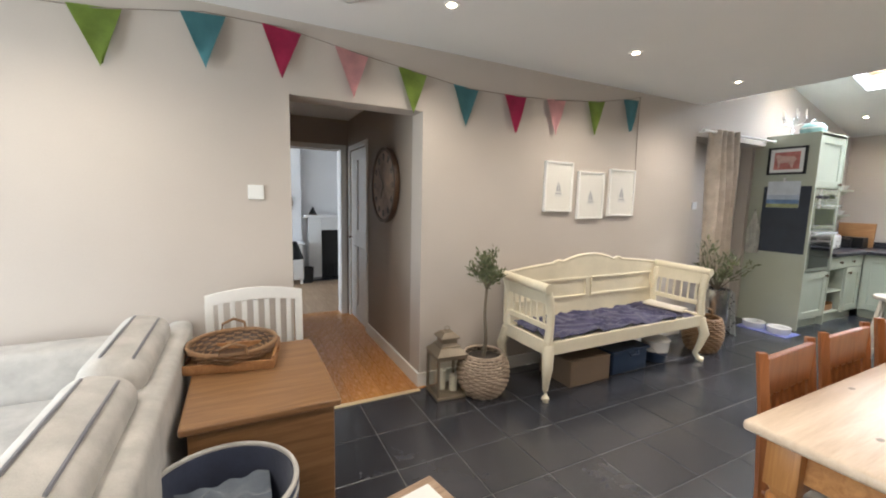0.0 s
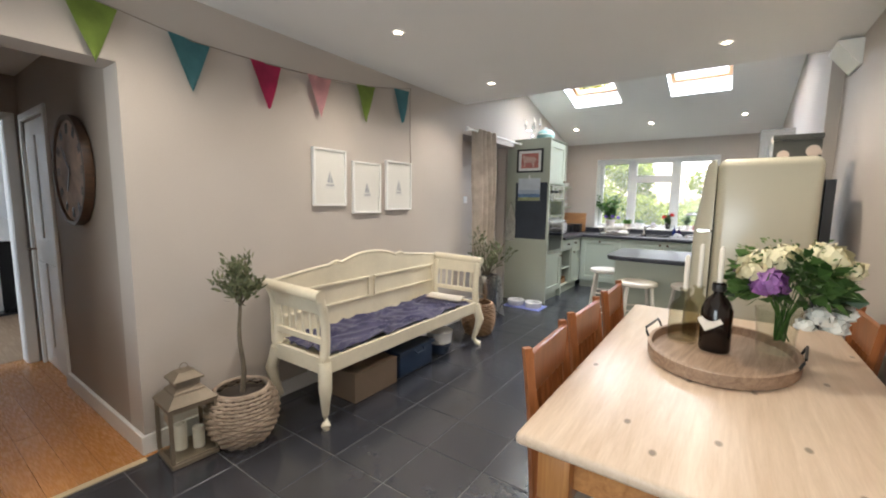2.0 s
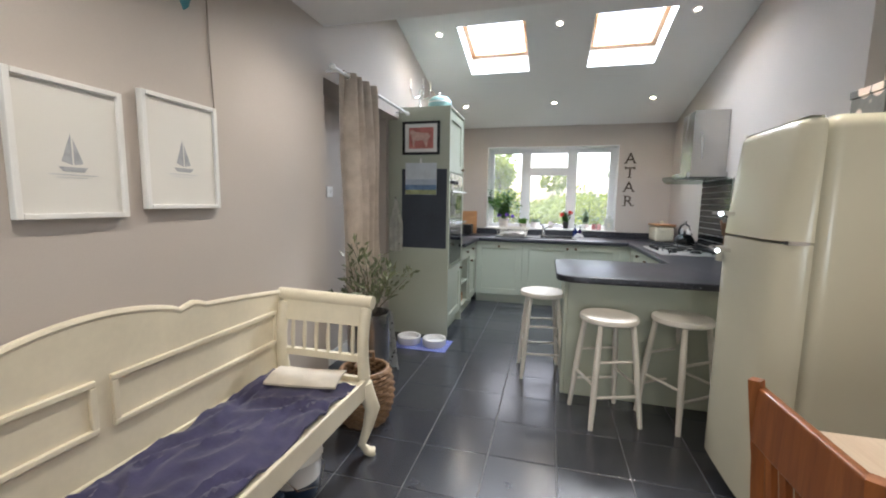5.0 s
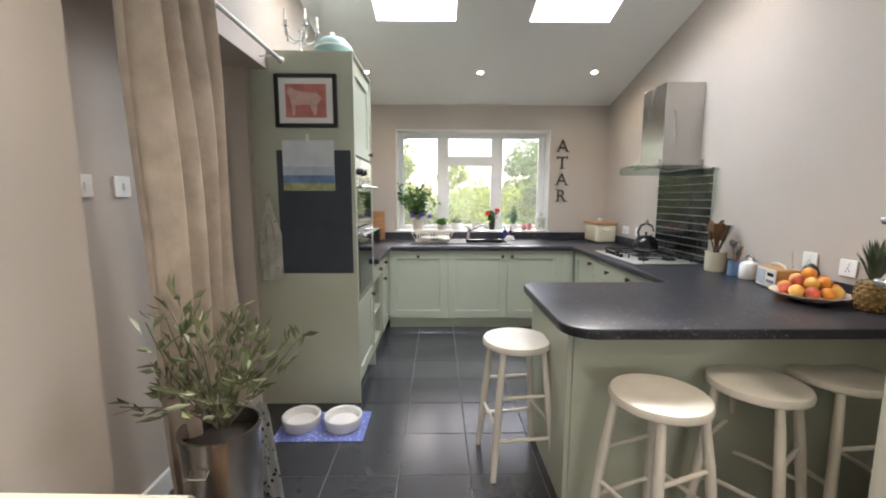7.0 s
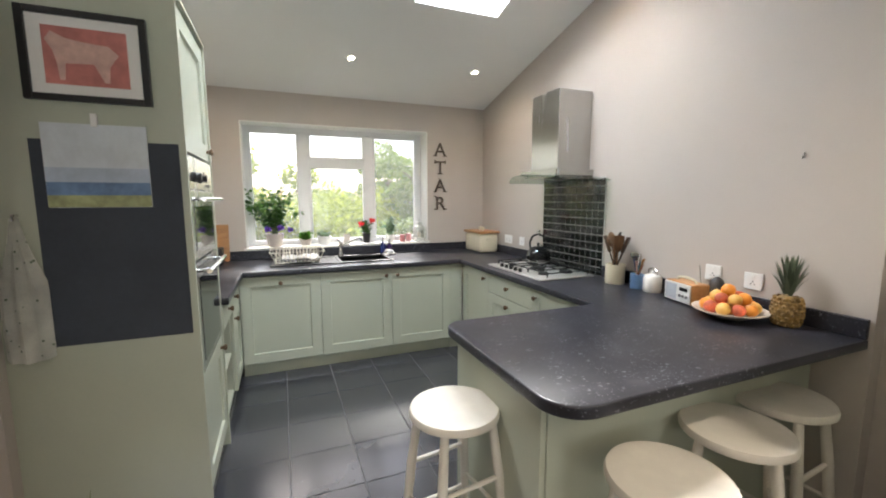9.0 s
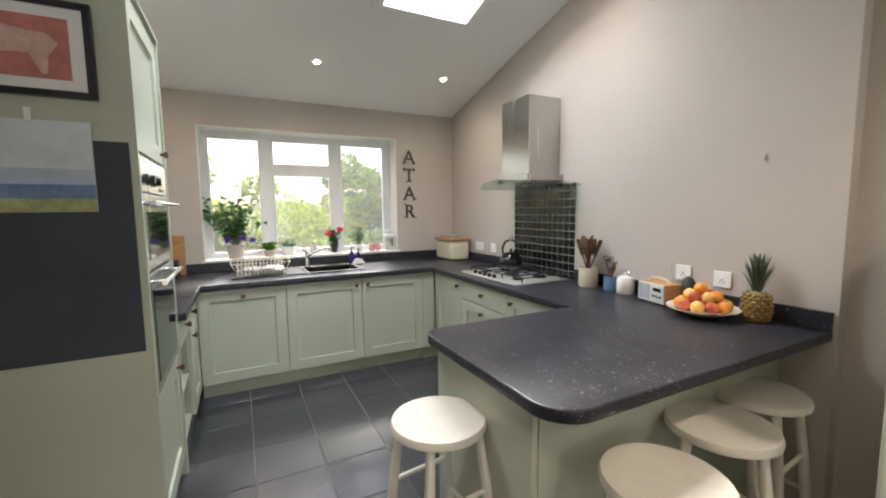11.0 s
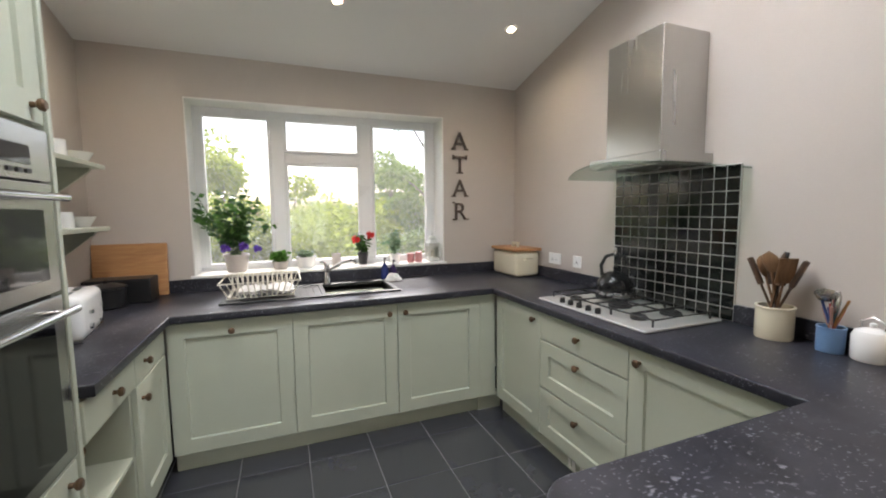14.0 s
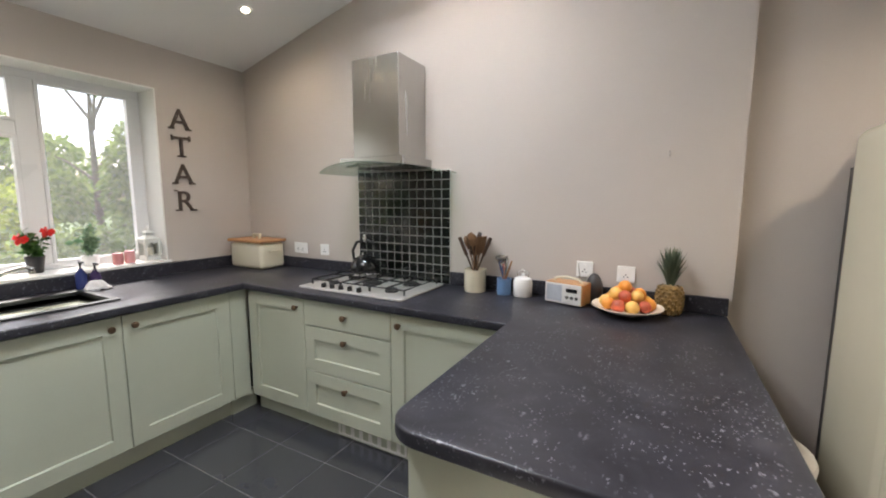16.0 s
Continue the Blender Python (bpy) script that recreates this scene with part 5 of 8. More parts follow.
def lantern(name, m, w, h, metal, label, candles):
    t = thing(name, m, label, "lantern")
    c = w / 2
    part("base", boxes((-c, -c, 0.0, c, c, 0.025), (-c * 0.94, -c * 0.94, 0.025, c * 0.94, c * 0.94, 0.035), bev=0.004), metal, t)
    for sx in (-1, 1):
        for sy in (-1, 1):
            part("post", boxes((sx * c * 0.92 - 0.009, sy * c * 0.92 - 0.009, 0.035, sx * c * 0.92 + 0.009, sy * c * 0.92 + 0.009, h), bev=0.002), metal, t)
    part("top_frame", boxes((-c * 0.97, -c * 0.97, h - 0.02, c * 0.97, -c * 0.83, h), (-c * 0.97, c * 0.83, h - 0.02, c * 0.97, c * 0.97, h), (-c * 0.97, -c * 0.83, h - 0.02, -c * 0.83, c * 0.83, h), (c * 0.83, -c * 0.83, h - 0.02, c * 0.97, c * 0.83, h)), metal, t)
    part("roof", add(add(lathe([(c * 1.45, h), (c * 1.48, h + 0.012), (c * 0.95, h + 0.06 * w / 0.24), (c * 0.92, h + 0.07 * w / 0.24), (c * 0.62, h + 0.09 * w / 0.24), (0, h + 0.09 * w / 0.24)], 4), lathe([(c * 0.7, h + 0.09 * w / 0.24), (c * 0.7, h + 0.12 * w / 0.24), (c * 0.9, h + 0.125 * w / 0.24), (c * 0.9, h + 0.135 * w / 0.24), (c * 0.45, h + 0.17 * w / 0.24), (0, h + 0.17 * w / 0.24)], 4)), bmesh.new(), None), metal, t)
    for o in t.children:
        if o.name.startswith("roof"):
            for v in o.data.vertices:
                x, y = v.co.x, v.co.y
                v.co.x, v.co.y = (x - y) * 0.7071, (x + y) * 0.7071
    for a in range(4):
        g = boxes((-c * 0.82, -c * 0.92, 0.036, c * 0.82, -c * 0.90, h - 0.021))
        bmesh.ops.transform(g, matrix=pose(0, 0, 0, 0, 0, 90 * a), verts=g.verts)
        part("pane", g, BOTTLEGLASS, t, "clear glass pane").visible_shadow = False
    for x, y, r, hh in candles:
        part("candle", lathe([(0, 0.036), (r, 0.036), (r, hh), (r * 0.8, hh + 0.004), (r * 0.5, hh - 0.004), (0, hh - 0.004)], 20), WAX, t, "white pillar candle", smooth=True).location = (x, y, 0)
    part("ring", tube([(0.02 * math.cos(a), 0, h + 0.19 * w / 0.24 + 0.02 * math.sin(a)) for a in [k * 0.628 for k in range(10)]], 0.003, 6, True), metal, t)
    return t


lantern("sill_lantern", pose(8.25, 0.47, SILL), 0.10, 0.145, surface("white_lantern_metal", (0.62, 0.64, 0.60), 0.5, var=0.1), "small white metal candle lantern on the sill", [(0, 0, 0.02, 0.09)])

# counter by the tower
ch = thing("chopping_board", (8.08, 2.62, TZ1 + 0.001), "large beech chopping board leaning on the wall", "chopping board")
part("board", boxes((-0.013, -0.20, 0.0, 0.013, 0.21, 0.35), bev=0.005), BOARD, ch).rotation_euler = (0, radians(5), 0)
cr = thing("black_box", (7.93, 2.60, TZ1 + 0.001), "low black storage box on the counter", "box")
part("body", boxes((-0.09, -0.14, 0, 0.09, 0.2, 0.15), bev=0.008), BLACK, cr)
pan = thing("saucepan", (7.78, 2.66, TZ1 + 0.001), "black saucepan standing on the counter", "pan")
part("body", lathe([(0, 0), (0.085, 0), (0.095, 0.008), (0.098, 0.11), (0.104, 0.112), (0.104, 0.118), (0.09, 0.118), (0.088, 0.012), (0, 0.012)], 26), BLACK, pan, smooth=True)
part("lid", lathe([(0.0, 0.165), (0.016, 0.16), (0.012, 0.145), (0.05, 0.14), (0.10, 0.124), (0.10, 0.119), (0, 0.119)], 26), BLACK, pan, smooth=True)
ts = thing("toaster", pose(7.16, 2.60, TZ1 + 0.001, 0, 0, 8), "white four-slice toaster with chrome ends", "toaster")
part("body", boxes((-0.18, -0.10, 0.012, 0.18, 0.10, 0.20), bev=0.035, seg=4), CERAMIC, ts, smooth=True)
part("base", boxes((-0.175, -0.095, 0.0, 0.175, 0.095, 0.02), bev=0.004), CHROME, ts, "chrome base")
for x in (-0.085, 0.085):
    part("slot", boxes((x - 0.065, -0.045, 0.199, x + 0.065, -0.02, 0.2015), (x - 0.065, 0.02, 0.199, x + 0.065, 0.045, 0.2015)), BLACK, ts)
    part("lever", boxes((x - 0.012, -0.115, 0.11, x + 0.012, -0.10, 0.125), bev=0.003), CHROME, ts)
    part("dial", rod((x, -0.10, 0.055), (x, -0.112, 0.055), 0.013, seg=16), CHROME, ts, smooth=True)
for z, items in ((1.36, (("bowl", 0.25, 0.06), ("mug", 0.45, 0.04), ("jar", 0.62, 0.045), ("mug", 0.8, 0.04), ("bowl", 1.0, 0.065))), (1.715, (("mug", 0.30, 0.045), ("jar", 0.55, 0.05), ("mug", 0.78, 0.045), ("bowl", 1.02, 0.07)))):
    sh = thing("wall_shelf", (6.78, 2.74, z), "pale green open wall shelf with crockery over the counter", "shelf", "open shelves")
    part("board", boxes((-0.1, -0.10, 0, 1.08, 0.098, 0.024), bev=0.003), SAGE, sh)
    for bx_ in (0.05, 1.0):
        part("bracket", prism([(0, 0), (0.16, 0), (0.15, -0.02), (0.03, -0.12), (0, -0.14)], -0.012, 0.012, Matrix.Translation((bx_, 0.098, 0)) @ Matrix(((0, 0, 1, 0), (-1, 0, 0, 0), (0, 1, 0, 0), (0, 0, 0, 1)))), SAGE, sh)
    for kind, x, r in items:
        c = thing(kind if kind != "jar" else "storage_jar", (6.78 + x, 2.74, z + 0.025), {"bowl": "white china bowl on the open shelf", "mug": "white china mug on the open shelf", "jar": "glass storage jar on the open shelf"}[kind], {"bowl": "bowl", "mug": "mug", "jar": "jar"}[kind], "crockery on the shelves")
        if kind == "bowl":
            part("body", lathe([(0, 0), (r * 0.5, 0), (r, r * 0.9), (r * 0.95, r * 0.9), (r * 0.45, 0.008), (0, 0.008)], 22), CERAMIC, c, smooth=True)
        elif kind == "mug":
            part("body", lathe([(0, 0), (r, 0), (r, r * 2.1), (r * 0.9, r * 2.1), (r * 0.88, 0.008), (0, 0.008)], 20), CERAMIC, c, smooth=True)
            part("handle", tube([(r, 0, r * 0.5), (r * 1.7, 0, r * 0.7), (r * 1.7, 0, r * 1.4), (r, 0, r * 1.7)], 0.005, 8), CERAMIC, c, smooth=True)
        else:
            part("body", lathe([(0, 0), (r, 0), (r, r * 2.4), (r * 0.7, r * 2.9), (r * 0.6, r * 2.9), (0, r * 2.9)], 20), BOTTLEGLASS, c, smooth=True)
            part("lid", lathe([(0, r * 3.3), (r * 0.75, r * 3.3), (r * 0.75, r * 2.9), (0, r * 2.9)], 18), STEEL, c, smooth=True)

# letters on the window wall
for k, ch_ in enumerate("ATAR"):
    cu = bpy.data.curves.new("letter", 'FONT')
    cu.body, cu.size, cu.extrude, cu.align_x, cu.offset = ch_, 0.215, 0.006, 'CENTER', 0.0
    tmp = bpy.data.objects.new("tmp_letter", cu)
    scene.collection.objects.link(tmp)
    me = bpy.data.meshes.new_from_object(tmp.evaluated_get(bpy.context.evaluated_depsgraph_get()))
    bpy.data.objects.remove(tmp)
    bl = bmesh.new()
    bl.from_mesh(me)
    for x0, y0, x1, y1 in {"A": ((-0.082, 0, -0.04, 0.011), (0.04, 0, 0.082, 0.011)), "T": ((-0.03, 0, 0.03, 0.011), (-0.068, 0.118, -0.056, 0.157), (0.056, 0.118, 0.068, 0.157)), "R": ((-0.072, 0, -0.026, 0.011), (0.036, 0, 0.082, 0.011), (-0.072, 0.146, -0.05, 0.157))}[ch_]:
        add(bl, box(x0, y0, -0.006, x1, y1, 0.006))
    bl.to_mesh(me)
    bl.free()
    me.materials.append(LETTER)
    lt = thing("wall_letter", pose(EX - 0.007, 0.248, 1.978 - k * 0.2, 90, 0, -90), "dark wooden letter %s fixed to the wall" % ch_, "letter", "wall letters")
    lo = new("letter", me)
    lo.parent = lt

# on and round the oven tower
cb = thing("chalkboard", (5.80, 2.57, 0.9), "matt black chalkboard panel on the cabinet side", "chalkboard")
part("panel", boxes((5.793, 2.33, 0.922, 5.799, 2.805, 1.724)), CHALK, cb, world_space=True)
pf = thing("picture", (5.79, 2.60, 1.87), "framed red and white dog print in a dark frame", "picture")
part("frame", boxes((5.775, 2.405, 1.865, 5.799, 2.43, 2.19), (5.775, 2.77, 1.865, 5.799, 2.795, 2.19), (5.775, 2.43, 1.865, 5.799, 2.77, 1.888), (5.775, 2.43, 2.167, 5.799, 2.77, 2.19), bev=0.002, seg=1), BLACK, pf, "thin dark frame", world_space=True)
part("mount", boxes((5.788, 2.43, 1.888, 5.798, 2.77, 2.167)), WHITE, pf, "white card mount", world_space=True)
part("print", boxes((5.785, 2.472, 1.925, 5.7875, 2.728, 2.13)), surface("red_print", (0.56, 0.20, 0.17), 0.6, var=0.35, big=9, fine=30), pf, "red patterned print", world_space=True)
part("figure", prism([(2.50, 2.045), (2.53, 2.075), (2.60, 2.08), (2.66, 2.09), (2.70, 2.11), (2.72, 2.08), (2.70, 2.045), (2.69, 2.0), (2.685, 1.94), (2.67, 1.94), (2.665, 2.0), (2.58, 2.005), (2.55, 1.94), (2.535, 1.94), (2.53, 2.0)], 0, 0.0015, Matrix(((0, 0, -1, 5.7848), (1, 0, 0, 0), (0, 1, 0, 0), (0, 0, 0, 1)))), surface("pale_print_ink", (0.62, 0.40, 0.34), 0.6, var=0.2, big=20), pf, "pale plain animal shape", world_space=True)
pt = thing("pinned_painting", (5.79, 2.6, 1.47), "unframed seascape painting on paper hanging from a clip", "painting")
part("paper", boxes((5.788, 2.435, 1.468, 5.7925, 2.765, 1.785)), surface("pale_sky_wash", (0.62, 0.66, 0.70), 0.8, var=0.12, big=7), pt, world_space=True)
part("sea_band", boxes((5.7862, 2.436, 1.515, 5.7879, 2.764, 1.565)), surface("sea_wash", (0.16, 0.25, 0.42), 0.8, var=0.3, big=14), pt, world_space=True)
part("haze_band", boxes((5.7864, 2.436, 1.565, 5.7879, 2.764, 1.62)), surface("haze_wash", (0.46, 0.52, 0.62), 0.8, var=0.15, big=10), pt, world_space=True)
part("grass_band", boxes((5.7862, 2.436, 1.469, 5.7879, 2.764, 1.515)), surface("grass_wash", (0.40, 0.42, 0.22), 0.8, var=0.35, big=18), pt, world_space=True)
part("clip", boxes((5.780, 2.59, 1.775, 5.799, 2.61, 1.825), bev=0.003), CERAMIC, pt, "white clip", world_space=True)
tw = thing("hanging_towel", (5.76, 2.84, 1.0), "patterned pale tea towel hanging from a hook", "tea towel")


def towel_pt(u, v):
    z = 1.42 - v * 0.54
    wid = 0.012 + 0.062 * min(1.0, v * 2.2) ** 1.4
    a = (u - 0.5) * 2
    return (5.778 - 0.028 * math.cos(a * 1.5) * min(1, 0.3 + v) - 0.008 * math.sin(a * 9 + v * 2), 2.865 + a * wid, z + 0.012 * a * a)


b = grid_sheet(20, 18, towel_pt)
bmesh.ops.solidify(b, geom=b.faces, thickness=0.006)
part("cloth", b, TOWEL, tw, smooth=True, world_space=True)
part("hook", tube([(5.80, 2.865, 1.44), (5.77, 2.865, 1.44), (5.765, 2.865, 1.42)], 0.006, 8), CHROME, tw, world_space=True)
cd = thing("candelabra", (6.10, 2.72, 2.336), "silver branched candelabra on top of the oven tower", "candelabra")
part("stem", lathe([(0, 0), (0.06, 0), (0.062, 0.008), (0.02, 0.025), (0.012, 0.06), (0.02, 0.08), (0.010, 0.10), (0.010, 0.22), (0.018, 0.23), (0.0, 0.24)], 18), CHROME, cd, smooth=True)
for k in range(5):
    a = k * 1.2566
    c, s = math.cos(a), math.sin(a)
    arm = part("arm", tube([(0, 0, 0.17), (0.05 * c, 0.05 * s, 0.15), (0.10 * c, 0.10 * s, 0.17), (0.115 * c, 0.115 * s, 0.22)], 0.006, 8), CHROME, cd, smooth=True)
    cupm = lathe([(0, 0.22), (0.025, 0.225), (0.012, 0.235), (0.014, 0.26), (0.010, 0.26), (0.0, 0.25)], 12)
    bmesh.ops.translate(cupm, vec=(0.115 * c, 0.115 * s, 0), verts=cupm.verts)
    part("cup", cupm, CHROME, arm, smooth=True)
    part("candle", rod((0.115 * c, 0.115 * s, 0.25), (0.115 * c, 0.115 * s, 0.33), 0.009, 0.008, seg=10), WAX, cd, "white candle", smooth=True)
TEAL = surface("pale_teal_fabric", (0.30, 0.50, 0.50), 0.7, var=0.12, fine=90, bump=0.1)
bg = thing("storage_bag", (5.98, 2.46, 2.336), "pale turquoise zipped bag on top of the oven tower", "bag")
part("body", lathe([(0, 0), (0.115, 0), (0.135, 0.03), (0.13, 0.08), (0.09, 0.12), (0, 0.135)], 22, 1.0, 0.9), TEAL, bg, smooth=True)
part("handle", tube([(-0.07, 0, 0.11), (-0.05, 0, 0.15), (0.0, 0, 0.165), (0.05, 0, 0.15), (0.07, 0, 0.11)], 0.008, 8), CERAMIC, bg, "white strap", smooth=True)
part("lid_band", tube([(0.134 * math.cos(a), 0.121 * math.sin(a), 0.06) for a in [k * 0.2618 for k in range(24)]], 0.006, 6, True), CERAMIC, bg, smooth=True)

# curtain in the recess
cu_ = thing("curtain", (4.85, 2.74, 0.03), "long stone-coloured eyelet curtain drawn back on a pole", "curtain")


def curtain_pt(u, v):
    z = 2.29 - v * 2.26
    x0, x1 = 4.48 + 0.10 * v, 4.91 + 0.15 * v
    x = x0 + (x1 - x0) * u
    fold = math.sin(u * 6.283 * 4.0 + 0.5 * math.sin(v * 3)) * (0.055 + 0.01 * math.sin(v * 5))
    return (x + 0.012 * math.sin(v * 6 + u * 9), 2.735 + fold + 0.01 * math.sin(v * 9 + u * 4), z)


b = grid_sheet(72, 30, curtain_pt)
bmesh.ops.solidify(b, geom=b.faces, thickness=0.004)
part("cloth", b, CURTAIN, cu_, smooth=True, world_space=True)
for k in range(5):
    x = 4.53 + k * 0.085
    part("eyelet", tube([(x, 2.74 + 0.026 * math.cos(a), 2.265 + 0.026 * math.sin(a)) for a in [j * 0.5236 for j in range(12)]], 0.004, 6, True), CHROME, cu_, "steel eyelet", smooth=True, world_space=True)
cp = thing("curtain_pole", (5.05, 2.74, 2.265), "slim white metal curtain pole with ball ends", "curtain pole")
part("pole", rod((4.34, 2.74, 2.265), (5.76, 2.74, 2.265), 0.012, seg=14), WHITE, cp, smooth=True, world_space=True)
for x in (4.33, 5.765):
    k = lathe([(0, -0.022), (0.016, -0.016), (0.022, 0), (0.016, 0.016), (0, 0.022)], 14)
    bmesh.ops.translate(k, vec=(x, 2.74, 2.265), verts=k.verts)
    part("finial", k, WHITE, cp, smooth=True, world_space=True)
for x in (4.42, 5.70):
    part("bracket", rod((x, 2.74, 2.265), (x, NY, 2.265), 0.007), WHITE, cp, world_space=True)
for x, lab in ((4.665, "white double light switch beside the curtain"), (4.855, "white single light switch beside the curtain")):
    t = thing("light_switch", pose(x, NY + 0.249, 1.465, 0, 0, 180), lab, "light switch")
    part("plate", boxes((-0.043, 0, -0.043, 0.043, 0.009, 0.043), bev=0.003), PLASTIC, t)
    for k in range(2 if "double" in lab else 1):
        part("rocker", boxes((-0.016 + k * 0.02, 0.009, -0.014, -0.002 + k * 0.02, 0.014, 0.014), bev=0.001, seg=1), PLASTIC, t)
# feeding mat and bowls
mt = thing("feeding_mat", (5.52, 2.49, 0.001), "blue and white spotted wipe-clean mat on the slate floor", "mat")
part("mat", boxes((-0.17, -0.28, 0, 0.16, 0.26, 0.004), bev=0.0015, seg=1), MAT, mt)
for y in (2.62, 2.36):
    t = thing("pet_bowl", (5.52, y, 0.005), "white ceramic pet bowl on the spotted mat", "pet bowl", "two pet bowls")
    part("bowl", lathe([(0, 0), (0.105, 0), (0.112, 0.008), (0.118, 0.07), (0.112, 0.075), (0.10, 0.068), (0.09, 0.03), (0, 0.022)], 30), CERAMIC, t, smooth=True)


# stools
def stool(m, label):
    t = thing("bar_stool", m, label, "stool", "wooden bar stools")
    seat = lathe([(0, 0.652), (0.165, 0.652), (0.178, 0.66), (0.18, 0.674), (0.174, 0.688), (0.15, 0.692), (0.08, 0.686), (0, 0.684)], 36)
    part("seat", seat, WARMWHITE, t, smooth=True)
    tops = [(0.105 * sx, 0.105 * sy) for sx in (-1, 1) for sy in (-1, 1)]
    for x, y in tops:
        part("leg", tube([(x * 1.55, y * 1.55, 0.0), (x * 1.42, y * 1.42, 0.16), (x * 1.22, y * 1.22, 0.42), (x, y, 0.654)], [0.014, 0.0185, 0.0195, 0.016], 12), WARMWHITE, t, smooth=True)
    for h, pairs in ((0.20, ((0, 1), (2, 3))), (0.27, ((0, 2), (1, 3))), (0.42, ((0, 1), (2, 3)))):
        for a, b in pairs:
            f = 1.55 - 0.55 * h / 0.654
            pa, pb = tops[a], tops[b]
            part("rung", rod((pa[0] * f, pa[1] * f, h), (pb[0] * f, pb[1] * f, h), 0.0095, seg=10), WARMWHITE, t, smooth=True)
    return t


s0 = stool(pose(5.19, 1.35, 0, 0, 0, 8), "round-topped off-white painted wooden bar stool")
for x, y, a in ((4.58, 0.925, 20), (4.68, 0.47, 35), (4.76, 0.06, 5)):
    copy_thing(s0, pose(x, y, 0, 0, 0, a))

# ---------------------------------------------------------------- dining table and chairs
TT = 0.80
tb = thing("dining_table", (2.21, 0.22, 0), "farmhouse pine dining table with a scrubbed pale top and turned legs", "table")
TX0, TX1, TY0, TY1 = 1.31, 3.11, -0.25, 0.70
part("tabletop", boxes((TX0, TY0, TT - 0.035, TX1, TY1, TT), bev=0.012, seg=3), PINETOP, tb, "knotty scrubbed pine top", smooth=True, world_space=True)
part("apron", boxes((TX0 + 0.10, TY0 + 0.085, TT - 0.16, TX1 - 0.10, TY0 + 0.105, TT - 0.036), (TX0 + 0.10, TY1 - 0.105, TT - 0.16, TX1 - 0.10, TY1 - 0.085, TT - 0.036),
                    (TX0 + 0.085, TY0 + 0.105, TT - 0.16, TX0 + 0.105, TY1 - 0.105, TT - 0.036), (TX1 - 0.105, TY0 + 0.105, TT - 0.16, TX1 - 0.085, TY1 - 0.105, TT - 0.036), bev=0.002, seg=1), PINEX, tb, world_space=True)
for x in (TX0 + 0.095, TX1 - 0.095):
    for y in (TY0 + 0.095, TY1 - 0.095):
        leg = add(lathe([(0, 0), (0.026, 0), (0.032, 0.03), (0.028, 0.05), (0.034, 0.08), (0.038, 0.25), (0.044, 0.42), (0.040, 0.50), (0.030, 0.515), (0.046, 0.535), (0.046, 0.555), (0.034, 0.57), (0.044, 0.59), (0.044, 0.60), (0, 0.60)], 20),
                  box(-0.045, -0.045, 0.60, 0.045, 0.045, TT - 0.036, 0.003))
        bmesh.ops.translate(leg, vec=(x, y, 0), verts=leg.verts)
        part("leg", leg, PINE, tb, smooth=True, world_space=True)


def dining_chair(m, label):
    """A chair that faces -y, its back at y = 0."""
    t = thing("dining_chair", m, label, "chair", "pine dining chairs")
    part("seat", boxes((-0.20, -0.41, 0.435, 0.20, 0.0, 0.46), bev=0.008), CHAIRWOOD, t)
    part("cushion", boxes((-0.18, -0.40, 0.461, 0.18, -0.03, 0.485), bev=0.010, seg=3), fabric("pale_seat_pad", (0.50, 0.47, 0.43), None), t, "pale seat pad", smooth=True)
    for s in (-1, 1):
        part("back_post", tube([(s * 0.185, 0.005, 0.0), (s * 0.185, 0.0, 0.44), (s * 0.19, 0.02, 0.75), (s * 0.195, 0.045, 0.955)], [0.017, 0.021, 0.021, 0.019], 4), CHAIRWOOD, t)
        part("front_leg", tube([(s * 0.18, -0.385, 0.0), (s * 0.18, -0.385, 0.435)], [0.015, 0.019], 10), CHAIRWOOD, t, smooth=True)
        part("side_rail", boxes((s * 0.185 - 0.009, -0.37, 0.20, s * 0.185 + 0.009, -0.01, 0.225), bev=0.003), CHAIRWOOD, t)
    part("top_rail", boxes((-0.195, 0.022, 0.79, 0.195, 0.046, 0.94), bev=0.006), CHAIRWOOD, t)
    part("lower_rail", boxes((-0.185, 0.0, 0.56, 0.185, 0.02, 0.60), bev=0.004), CHAIRWOOD, t)
    for k in range(5):
        x = -0.12 + k * 0.06
        part("slat", tube([(x, 0.011, 0.595), (x, 0.022, 0.70), (x, 0.032, 0.80)], 0.014, 6), CHAIRWOOD, t)
    part("front_rail", boxes((-0.17, -0.395, 0.38, 0.17, -0.375, 0.435), bev=0.003), CHAIRWOOD, t)
    return t


c0 = dining_chair(pose(1.745, 0.735, 0, 0, 0, 2), "reddish waxed pine dining chair with a slatted back, pushed in")
for x, a in ((2.268, -1), (2.825, 1)):
    copy_thing(c0, pose(x, 0.745, 0, 0, 0, a))
for x in (2.2, 2.88):
    copy_thing(c0, pose(x, -0.26, 0, 0, 0, 180))

